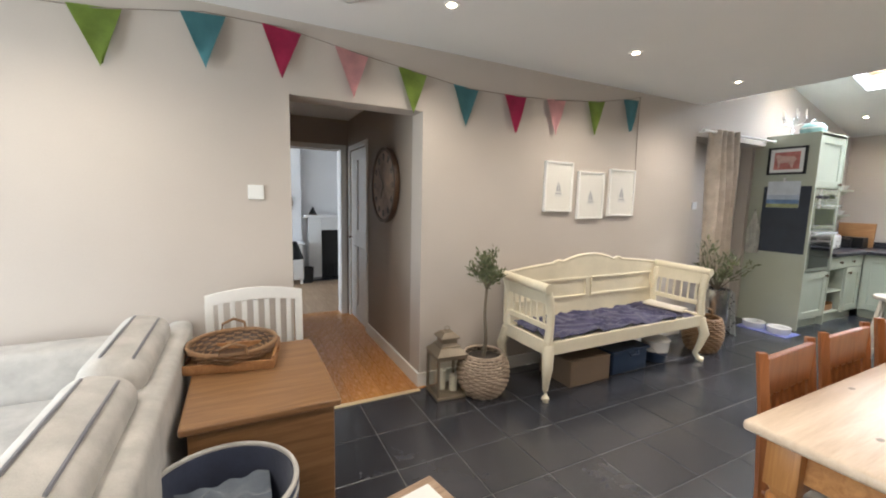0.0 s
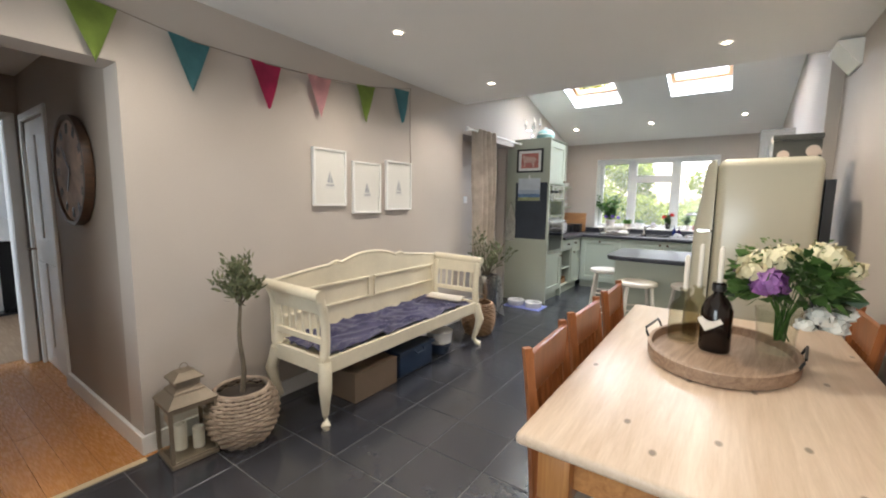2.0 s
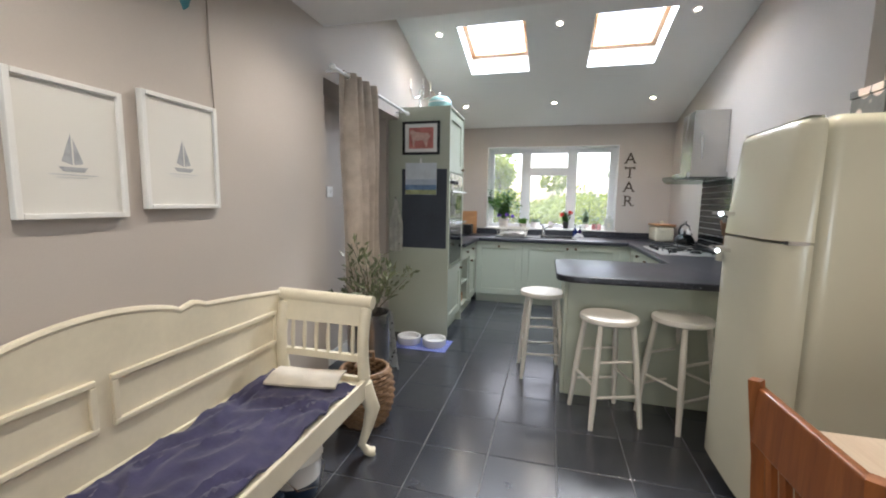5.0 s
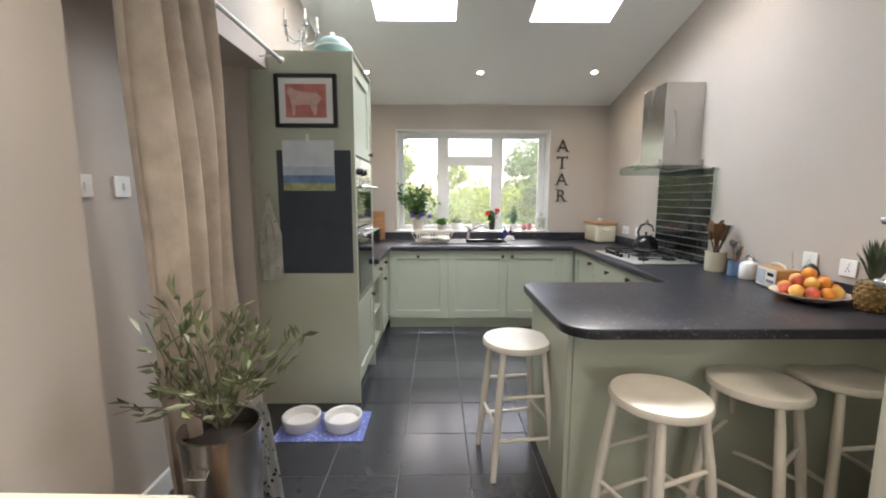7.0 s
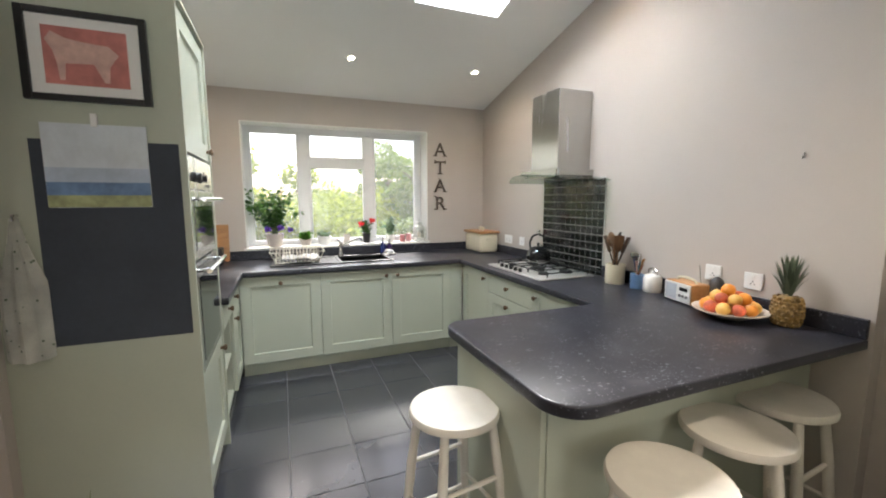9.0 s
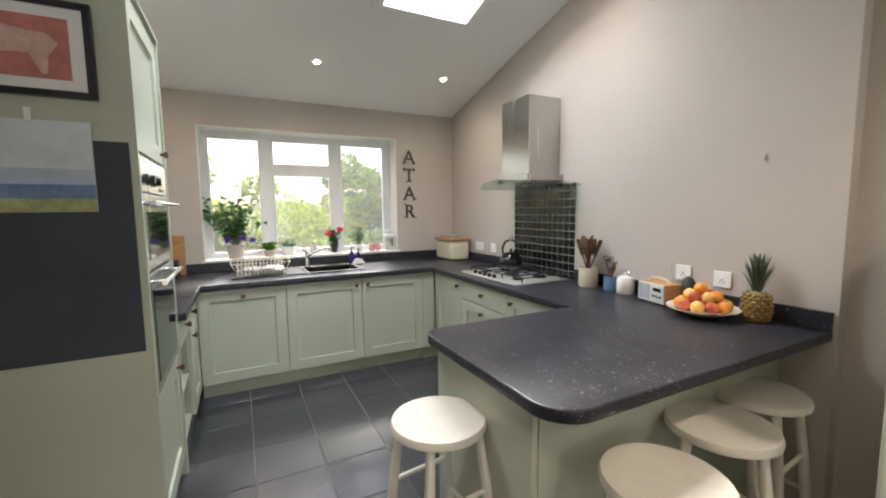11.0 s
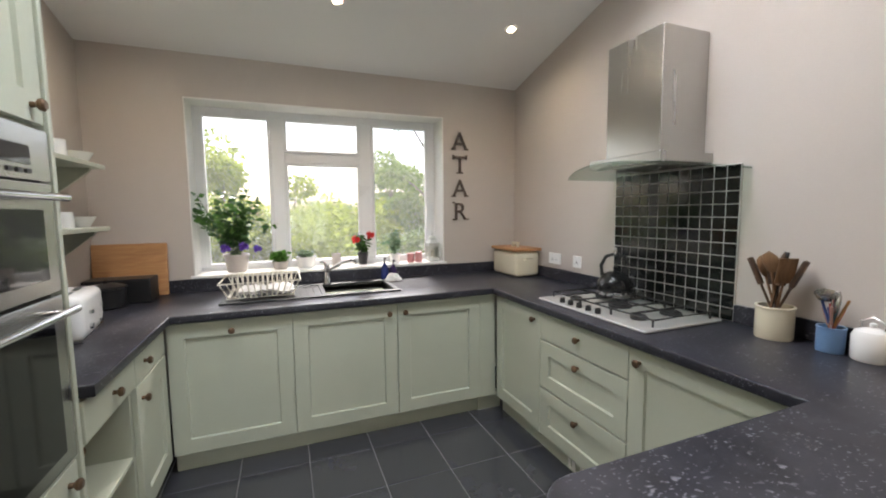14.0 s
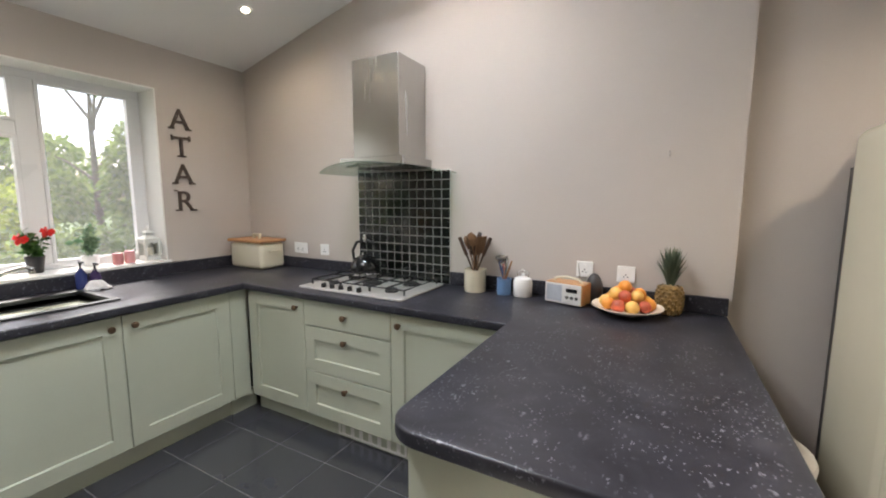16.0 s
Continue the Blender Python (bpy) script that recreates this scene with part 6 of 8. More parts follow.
# tray with its bottles and flowers
tr = thing("serving_tray", pose(2.34, 0.245, TT + 0.001, 0, 0, -8), "oval weathered wooden tray with metal handles", "tray")
TRAYWOOD = timber("weathered_tray_wood", (0.22, 0.14, 0.09), (0.42, 0.30, 0.21), 0.6, "x")
ring = [(0.345, 0.002), (0.352, 0.005), (0.356, 0.052), (0.345, 0.055), (0.335, 0.052), (0.332, 0.016), (0.0, 0.014), ]
part("tray", lathe([(0.0, 0.0), (0.34, 0.0)] + ring, 48, 1.05, 0.74), TRAYWOOD, tr, smooth=True)
for s in (-1, 1):
    part("handle", tube([(-0.10, s * 0.245, 0.035), (-0.10, s * 0.262, 0.075), (-0.09, s * 0.266, 0.088), (0.09, s * 0.266, 0.088), (0.10, s * 0.262, 0.075), (0.10, s * 0.245, 0.035)], 0.005, 8), BLACK, tr, "black iron handle", smooth=True)


def candle_bottle(m, h, r, glassmat, label, neck, cand):
    t = thing("candle_bottle", m, label, "candle holder", "bottles with candles")
    part("bottle", lathe([(0.0, 0.0), (r * 0.95, 0.0), (r, 0.008), (r, h * 0.62), (r * 0.8, h * 0.74), (r * 0.33, h * 0.86), (r * 0.33, h), (r * 0.42, h), (r * 0.42, h * 1.03), (r * 0.26, h * 1.03), (r * 0.26, h * 0.87), (r * 0.74, h * 0.73), (r * 0.92, h * 0.6), (r * 0.92, 0.012), (0, 0.012)], 24), glassmat, t, smooth=True)
    if neck:
        part("collar", lathe([(r * 0.45, h * 0.90), (r * 0.47, h * 0.95), (r * 0.45, h * 1.0)], 16), BLACK, t)
    part("candle", lathe([(0, h * 0.98), (0.0105, h * 0.98), (0.0105, h + cand), (0.006, h + cand + 0.012), (0, h + cand + 0.016)], 14), WAX, t, "white taper candle", smooth=True)
    return t


candle_bottle(pose(2.43, 0.392, TT + 0.016), 0.235, 0.060, SMOKEGLASS, "clear smoky glass bottle holding a white taper candle", False, 0.145)
candle_bottle(pose(2.535, 0.345, TT + 0.016), 0.235, 0.058, SMOKEGLASS, "clear smoky glass bottle holding a white taper candle", False, 0.19)
bt = candle_bottle(pose(2.375, 0.268, TT + 0.016), 0.285, 0.058, surface("brown_bottle_glass", (0.010, 0.006, 0.005), 0.12, var=0.1), "dark brown bottle holding a white taper candle", True, 0.145)
tag_ = boxes((-0.036, -0.036, 0.0, 0.036, 0.036, 0.0012))
bmesh.ops.transform(tag_, matrix=pose(-0.053, 0.022, 0.135, 40, 0, 65) @ pose(0, 0, 0, 90, 45, 0), verts=tag_.verts)
part("paper_tag", tag_, fabric("tag_paper", (0.62, 0.58, 0.52), None), bt, "square paper tag")

vs = thing("flower_vase", pose(2.42, 0.065, TT + 0.016) @ Matrix.Scale(1.15, 4), "clear glass vase packed with green stems and water", "vase")
part("vase", lathe([(0.0, 0.0), (0.045, 0.0), (0.052, 0.012), (0.055, 0.04), (0.058, 0.10), (0.068, 0.175), (0.065, 0.175), (0.055, 0.10), (0.050, 0.02), (0, 0.016)], 28), BOTTLEGLASS, vs, smooth=True)
rg = random.Random(21)
stems = bmesh.new()
for k in range(26):
    a = rg.uniform(0, 6.28)
    add(stems, tube([(rg.uniform(-0.03, 0.03), rg.uniform(-0.03, 0.03), 0.02), (0.03 * math.cos(a), 0.03 * math.sin(a), 0.15), (0.09 * math.cos(a), 0.09 * math.sin(a), 0.27)], 0.003, 5))
bq = thing("flower_bouquet", pose(2.44, 0.045, TT + 0.07) @ Matrix.Scale(0.88, 4), "loose bouquet of cream roses, purple stocks and white blossom", "flowers")
part("stems", stems, GREENLEAF, bq)
pts = []
for k in range(420):
    a, e = rg.uniform(0, 6.28), rg.uniform(-0.5, 1.3)
    r = rg.uniform(0.09, 0.185)
    c = Vector((math.cos(a) * math.cos(e) * r * 1.15, math.sin(a) * math.cos(e) * r * 1.15, 0.27 + math.sin(e) * r * 0.95))
    pts.append((c, (math.cos(a), math.sin(a), rg.uniform(-0.5, 0.8))))
part("foliage", leaves(pts, 0.075, 0.055, rg), leafy("bouquet_leaf", (0.02, 0.055, 0.012), (0.10, 0.19, 0.05), 0.45, 0.2), bq)
pts = []
for k in range(90):
    a, e = rg.uniform(0, 6.28), rg.uniform(0.1, 1.2)
    r = rg.uniform(0.18, 0.25)
    pts.append(((math.cos(a) * math.cos(e) * r, math.sin(a) * math.cos(e) * r, 0.27 + math.sin(e) * r), (math.cos(a), math.sin(a), 0.8)))
part("sprays", leaves(pts, 0.03, 0.012, rg), leafy("spray_leaf", (0.10, 0.16, 0.05), (0.28, 0.34, 0.14), 0.5, 0.3), bq)
PETAL = surface("cream_rose_petal", (0.76, 0.70, 0.46), 0.6, var=0.1, big=20)
STOCK = surface("purple_petal", (0.27, 0.11, 0.34), 0.6, var=0.3, big=30)
BLOSSOM = surface("white_petal", (0.76, 0.76, 0.70), 0.6, var=0.08, big=20)


def bloom(x, y, z, r, mat, n, seed):
    g = random.Random(seed)
    bm = bmesh.new()
    for k in range(n):
        a, e = k * 2.39996, math.acos(1 - 1.5 * (k + 0.5) / n)
        d = Vector((math.cos(a) * math.sin(e), math.sin(a) * math.sin(e), math.cos(e)))
        s = d.cross(Vector((0, 0, 1.0)) if abs(d.z) < 0.95 else Vector((1, 0, 0))).normalized()
        u = s.cross(d)
        w = r * g.uniform(0.85, 1.15)
        c = Vector((x, y, z)) + d * r * g.uniform(0.55, 1.0)
        v = [bm.verts.new(c + s * w * math.cos(t) * 0.5 + u * w * math.sin(t) * 0.5 + d * 0.25 * w * (math.cos(2 * t))) for t in [j * 1.0472 for j in range(6)]]
        bm.faces.new(v)
    part("bloom", bm, mat, bq, "", smooth=True)


for k, (x, y, z, r, m_, n) in enumerate(((-0.12, 0.06, 0.40, 0.058, PETAL, 30), (-0.05, 0.14, 0.385, 0.052, PETAL, 30), (-0.15, 0.14, 0.345, 0.05, PETAL, 28), (-0.02, -0.12, 0.415, 0.072, PETAL, 34), (0.02, -0.20, 0.36, 0.056, PETAL, 28),
                                        (-0.17, 0.08, 0.30, 0.062, STOCK, 46), (0.02, 0.16, 0.33, 0.045, STOCK, 34), (0.06, 0.0, 0.42, 0.05, PETAL, 32),
                                        (-0.10, -0.11, 0.17, 0.045, BLOSSOM, 26), (-0.07, -0.16, 0.13, 0.045, BLOSSOM, 26), (-0.04, -0.19, 0.18, 0.04, BLOSSOM, 24), (-0.13, -0.06, 0.13, 0.035, BLOSSOM, 22))):
    bloom(x, y, z, r, m_, n, k)

# ---------------------------------------------------------------- painted bench
bn = thing("settle_bench", (2.82, 2.5, 0), "cream painted country bench with scrolled arms and spindle sides", "bench")
BX0, BX1, BY0, BY1 = 1.875, 3.775, 2.23, 2.80


def bench_part(name, b, label="", smooth=False):
    return part(name, b, CREAM, bn, label, smooth, world_space=True)


bench_part("seat", boxes((BX0 + 0.01, BY0 + 0.02, 0.40, BX1 - 0.01, BY1 - 0.03, 0.425), bev=0.004))
bench_part("front_rail", boxes((BX0, BY0, 0.345, BX1, BY0 + 0.03, 0.45), bev=0.006))
bench_part("back_rail", boxes((BX0, BY1 - 0.04, 0.345, BX1, BY1 - 0.012, 0.45), bev=0.004))
for x in (BX0, BX1 - 0.028):
    bench_part("side_rail", boxes((x, BY0 + 0.03, 0.345, x + 0.028, BY1 - 0.04, 0.45), bev=0.004))


def crest(u):
    a = abs(2 * u - 1)
    z = 0.93
    if a < 0.34:
        z += 0.065 * math.cos(a / 0.34 * math.pi / 2) ** 0.7
    if 0.34 <= a < 0.46:
        z += 0.022 * math.sin((a - 0.34) / 0.12 * math.pi)
    z -= 0.055 * max(0, (a - 0.42) / 0.58) ** 1.3
    return z


outline = [(BX0, 0.45)] + [(BX1, 0.45)] + [(BX1 - (BX1 - BX0) * k / 60, crest(1 - k / 60)) for k in range(61)]
bench_part("back_panel", prism(outline, 0, 0.022, Matrix(((1, 0, 0, 0), (0, 0, -1, BY1 - 0.006), (0, 1, 0, 0), (0, 0, 0, 1)))))
bench_part("crest_rail", tube([(BX0 + (BX1 - BX0) * k / 60, BY1 - 0.018, crest(k / 60)) for k in range(61)], 0.015, 8), smooth=True)
yb = BY1 - 0.042
xm = (BX0 + BX1) / 2
for x0, x1 in ((BX0 + 0.05, xm - 0.025), (xm + 0.025, BX1 - 0.05)):
    bench_part("panel_moulding", boxes((x0, yb, 0.765, x1, yb + 0.016, 0.787), (x0, yb, 0.60, x1, yb + 0.016, 0.622), (x0, yb, 0.622, x0 + 0.022, yb + 0.016, 0.765), (x1 - 0.022, yb, 0.622, x1, yb + 0.016, 0.765), bev=0.004))
for s, x in ((-1, BX0 + 0.02), (1, BX1 - 0.02)):
    prof = [(0.0, 0.45), (-0.012 * s, 0.56), (-0.012 * s, 0.66), (0.004 * s, 0.75), (0.026 * s, 0.82), (0.045 * s, 0.85)]
    for y, nm in ((BY0 + 0.022, "arm_post"), (BY1 - 0.05, "arm_post")):
        bench_part(nm, tube([(x + px, y, pz) for px, pz in prof], [0.034, 0.03, 0.03, 0.032, 0.034, 0.03], 10), smooth=True)
    bench_part("arm_rail", rod((x + 0.045 * s, BY0 - 0.012, 0.852), (x + 0.045 * s, BY1 - 0.01, 0.865), 0.036, seg=18), smooth=True)
    bench_part("arm_panel", prism([(-0.008 * s, 0.735), (0.018 * s, 0.85), (0.048 * s, 0.85), (0.018 * s, 0.73)], BY0 + 0.04, BY1 - 0.05, Matrix(((1, 0, 0, x), (0, 0, 1, 0), (0, 1, 0, 0), (0, 0, 0, 1)))))
    bench_part("lower_rail", boxes((x - 0.014, BY0 + 0.04, 0.535, x + 0.014, BY1 - 0.05, 0.575), bev=0.004))
    for k in range(6):
        y = BY0 + 0.085 + k * 0.073
        bench_part("spindle", tube([(x - 0.008 * s, y, 0.57), (x - 0.006 * s, y, 0.655), (x + 0.004 * s, y, 0.74)], [0.009, 0.012, 0.009], 8), smooth=True)
    for y, fy in ((BY0 + 0.022, -1), (BY1 - 0.04, 1)):
        bench_part("leg", tube([(x - 0.0, y, 0.42), (x + 0.006 * s, y + 0.012 * fy, 0.36), (x + 0.026 * s, y + 0.036 * fy, 0.27), (x + 0.012 * s, y + 0.016 * fy, 0.17), (x - 0.010 * s, y - 0.012 * fy, 0.07), (x + 0.008 * s, y + 0.012 * fy, 0.028), (x + 0.022 * s, y + 0.030 * fy, 0.018), (x + 0.022 * s, y + 0.030 * fy, 0.0)], [0.042, 0.044, 0.042, 0.030, 0.022, 0.026, 0.030, 0.024], 10), smooth=True)

th = thing("throw_blanket", (2.82, 2.46, 0.43), "creased navy blue throw spread over the bench seat", "blanket")


def throw_pt(u, v):
    x, y = BX0 + 0.07 + (BX1 - BX0 - 0.20) * u, BY0 + 0.015 + (BY1 - BY0 - 0.08) * v
    q = Vector((x * 4, y * 6, 1))
    q = q + Vector((noise.noise(q * 0.8), noise.noise(q * 0.8 + Vector((9, 2, 4))), 0)) * 1.4
    z = 0.466 + 0.016 * noise.noise(q) + 0.030 * (1 - abs(noise.noise(q * 1.3))) ** 3 - 0.012 + 0.014 * noise.noise(q * 3.1) + 0.006 * noise.noise(q * 7)
    x += 0.012 * noise.noise(Vector((u * 9, v * 9, 7)))
    y += 0.014 * noise.noise(Vector((u * 14, v * 5, 3)))
    return (x, y, max(z, 0.449))


part("cloth", grid_sheet(90, 34, throw_pt, 0.010), THROW, th, smooth=True, world_space=True)
nw = thing("folded_newspaper", pose(3.60, 2.50, 0.468, 0, 0, 12), "folded paper lying on the bench end", "newspaper")
part("paper", grid_sheet(10, 12, lambda u, v: ((u - 0.5) * 0.20, (v - 0.5) * 0.36, 0.018 + 0.014 * math.sin(u * 3) + 0.012 * v * v), 0.010), fabric("news_paper", (0.55, 0.50, 0.42), None), nw, smooth=True)

# stored below the bench
cbx = thing("cardboard_box", (2.42, 2.48, 0), "brown cardboard box stored under the bench", "box")
part("body", boxes((-0.22, -0.17, 0.001, 0.22, 0.2, 0.21), bev=0.004), CARD, cbx)
part("flap", boxes((-0.22, -0.172, 0.211, 0.22, 0.01, 0.215), (-0.22, 0.02, 0.211, 0.22, 0.2, 0.215)), CARD, cbx)
cr2 = thing("storage_crate", (2.92, 2.48, 0), "dark blue plastic storage crate under the bench", "crate")
BLUEPLASTIC = surface("navy_plastic", (0.018, 0.035, 0.075), 0.4, var=0.12, fine=40, bump=0.05)
part("body", boxes((-0.22, -0.15, 0.001, 0.22, 0.18, 0.19), bev=0.015, seg=3), BLUEPLASTIC, cr2, smooth=True)
part("rim", boxes((-0.235, -0.165, 0.19, 0.235, 0.195, 0.215), bev=0.006), BLUEPLASTIC, cr2)
part("handle", tube([(-0.06, -0.167, 0.20), (-0.05, -0.19, 0.17), (0.05, -0.19, 0.17), (0.06, -0.167, 0.20)], 0.007, 8), BLUEPLASTIC, cr2, smooth=True)
bk = thing("enamel_pail", (3.40, 2.44, 0), "white and navy enamel pail under the bench", "pail")
part("body", lathe([(0, 0.001), (0.095, 0.001), (0.10, 0.01), (0.115, 0.10)], 26), BLUEPLASTIC, bk, "navy lower band", smooth=True)
part("upper", lathe([(0.115, 0.10), (0.125, 0.20), (0.13, 0.205), (0.12, 0.205), (0.11, 0.10)], 26), CERAMIC, bk, "white upper band", smooth=True)
part("lid", lathe([(0, 0.235), (0.02, 0.232), (0.10, 0.222), (0.128, 0.208), (0, 0.208)], 26), CERAMIC, bk, smooth=True)
part("wire_handle", tube([(-0.125, 0, 0.18), (-0.11, -0.09, 0.11), (0, -0.135, 0.07), (0.11, -0.09, 0.11), (0.125, 0, 0.18)], 0.003, 6), STEEL, bk, smooth=True)


# woven pots, olive trees
def woven_pot(name, m, prof, rows, mat, label, cat="basket"):
    """A basket of stacked, slightly wavy strands on upright stakes; prof(v) gives the radius at the height share v."""
    t = thing(name, m, label, cat)
    h = prof(None)
    bm = bmesh.new()
    for k in range(rows):
        v = (k + 0.5) / rows
        r = prof(v)
        add(bm, tube([(math.cos(a) * (r + 0.007 * math.sin(a * 14 + math.pi * (k % 2))), math.sin(a) * (r + 0.007 * math.sin(a * 14 + math.pi * (k % 2))), v * h) for a in [j * 6.2832 / 56 for j in range(56)]], h / rows * 0.56, 6, True))
    part("weave", bm, mat, t, smooth=True)
    # shell coloured dark, standing in for the shade in the weave's gaps
    part("inner", lathe([(0, 0.003)] + [(prof(k / 10) - 0.006, max(0.003, k / 10 * h)) for k in range(11)], 28), DARKWOOD, t, "inner shell coloured dark for the shade between the strands", smooth=True)
    part("rim", tube([(math.cos(a) * prof(1.0), math.sin(a) * prof(1.0), h) for a in [j * 6.2832 / 40 for j in range(40)]], 0.011, 8, True), mat, t, smooth=True)
    return t


def pot_prof(r0, r1, r2, h):
    def f(v):
        if v is None:
            return h
        return r0 * (1 - v) ** 2 + 2 * r1 * v * (1 - v) + r2 * v * v
    return f


wpot = woven_pot("woven_planter", pose(1.53, 2.555, 0), pot_prof(0.125, 0.255, 0.145, 0.315), 17, RATTAN, "bulbous bleached rattan planter on the slate floor", "planter")
part("soil", lathe([(0, 0.29), (0.08, 0.288), (0.138, 0.28)], 20), SOIL, wpot, "dark soil", smooth=True)


def olive(name, m, trunk_h, crown_c, crown_r, n, label, seed, multi=False):
    t = thing(name, m, label, "tree")
    g = random.Random(seed)
    bm = bmesh.new()
    ends = []
    if not multi:
        pts_ = [(0.012 * math.sin(k * 0.9), 0.010 * math.cos(k * 0.7) - 0.010, trunk_h * k / 8) for k in range(9)]
        add(bm, tube(pts_, [0.016 - 0.0008 * k for k in range(9)], 8))
        tops_ = [(Vector(pts_[-1]), 14)]
    else:
        tops_ = [(Vector((g.uniform(-0.03, 0.03), g.uniform(-0.03, 0.03), trunk_h * 0.2)), 4) for k in range(5)]
    for p0, cnt in tops_:
        for k in range(cnt):
            a, e = g.uniform(0, 6.28), g.uniform(-0.25, 1.35)
            r = crown_r * g.uniform(0.55, 1.05)
            q = Vector((math.cos(a) * math.cos(e) * r, math.sin(a) * math.cos(e) * r * (0.8 if multi else 1), crown_c + math.sin(e) * r * (1.05 if multi else 0.95)))
            mid = p0.lerp(q, 0.5) + Vector((g.uniform(-0.03, 0.03), g.uniform(-0.03, 0.03), 0.03))
            add(bm, tube([p0, mid, q], [0.006, 0.004, 0.0018], 5))
            ends.append((p0, mid, q))
    part("trunk", bm, BARK, t, "slender grey-brown stems", smooth=True)
    pts2 = []
    for k in range(n):
        p0, mid, q = g.choice(ends)
        u = g.uniform(0.25, 1.0)
        c = p0.lerp(mid, u * 2) if u < 0.5 else mid.lerp(q, u * 2 - 1)
        w = crown_r * (0.22 if not multi else 0.10)
        c = c + Vector((g.uniform(-w, w), g.uniform(-w, w), g.uniform(-w, w)))
        way = (q - p0).normalized() + Vector((g.uniform(-1, 1), g.uniform(-1, 1), g.uniform(-0.6, 0.9)))
        pts2.append((c, way))
    part("crown", leaves(pts2, 0.05 if not multi else 0.075, 0.016 if not multi else 0.022, g, 0.1), OLIVELEAF, t, "narrow grey-green olive leaves")
    return t


olive("olive_tree", pose(1.53, 2.555, 0.28), 0.53, 0.66, 0.165, 620, "small clipped olive tree on a slim stem", 31)
p2 = pot_prof(0.125, 0.215, 0.145, 0.34)
bsk = woven_pot("wicker_basket", pose(4.11, 2.42, 0), p2, 15, WICKER, "round brown wicker basket beside the bench")
part("handle", tube([(-0.14, 0, 0.33), (-0.13, 0, 0.40), (0, 0, 0.44), (0.13, 0, 0.40), (0.14, 0, 0.33)], 0.008, 8), WICKER, bsk, smooth=True)
ub = thing("steel_bin", (4.60, 2.60, 0), "tall brushed steel bin used as a planter", "planter")
part("body", lathe([(0, 0.002), (0.125, 0.002), (0.13, 0.01), (0.14, 0.54), (0.146, 0.545), (0.146, 0.56), (0.134, 0.56), (0.125, 0.012), (0, 0.012)], 32), STEEL, ub, smooth=True)
part("soil", lathe([(0, 0.50), (0.132, 0.49)], 24), SOIL, ub, smooth=True)
part("ring_handle", tube([(-0.146, -0.03, 0.47), (-0.165, -0.03, 0.45), (-0.165, 0.03, 0.45), (-0.146, 0.03, 0.47)], 0.005, 8), CHROME, ub, smooth=True)
olive("olive_shrub", pose(4.60, 2.60, 0.495), 0.3, 0.27, 0.36, 400, "straggly young olive shrub in the steel bin", 44, True)
ap = thing("hanging_cloth", (4.84, 2.56, 0.001), "black and white patterned cloth bag slumped by the steel bin", "bag")


def bag_pt(u, v):
    a = (u - 0.5) * 2
    return (4.835 + 0.05 * math.cos(a * 1.2) * (0.4 + v) + 0.01 * math.sin(9 * a), 2.56 + a * 0.075 * (0.55 + 0.6 * v), 0.50 - 0.49 * v + 0.02 * math.cos(a * 3) * (1 - v))


b = grid_sheet(16, 16, bag_pt)
bmesh.ops.solidify(b, geom=b.faces, thickness=0.01)
part("cloth", b, fabric("black_white_print", (0.58, 0.57, 0.54), None, pattern=(30, (0.02, 0.02, 0.02), 0.3)), ap, smooth=True, world_space=True)
lantern("floor_lantern", pose(1.262, 2.65, 0.001, 0, 0, -4), 0.235, 0.325, PEWTER, "weathered metal and glass floor lantern with candles", [(-0.03, 0.02, 0.032, 0.18), (0.045, -0.03, 0.030, 0.15)])

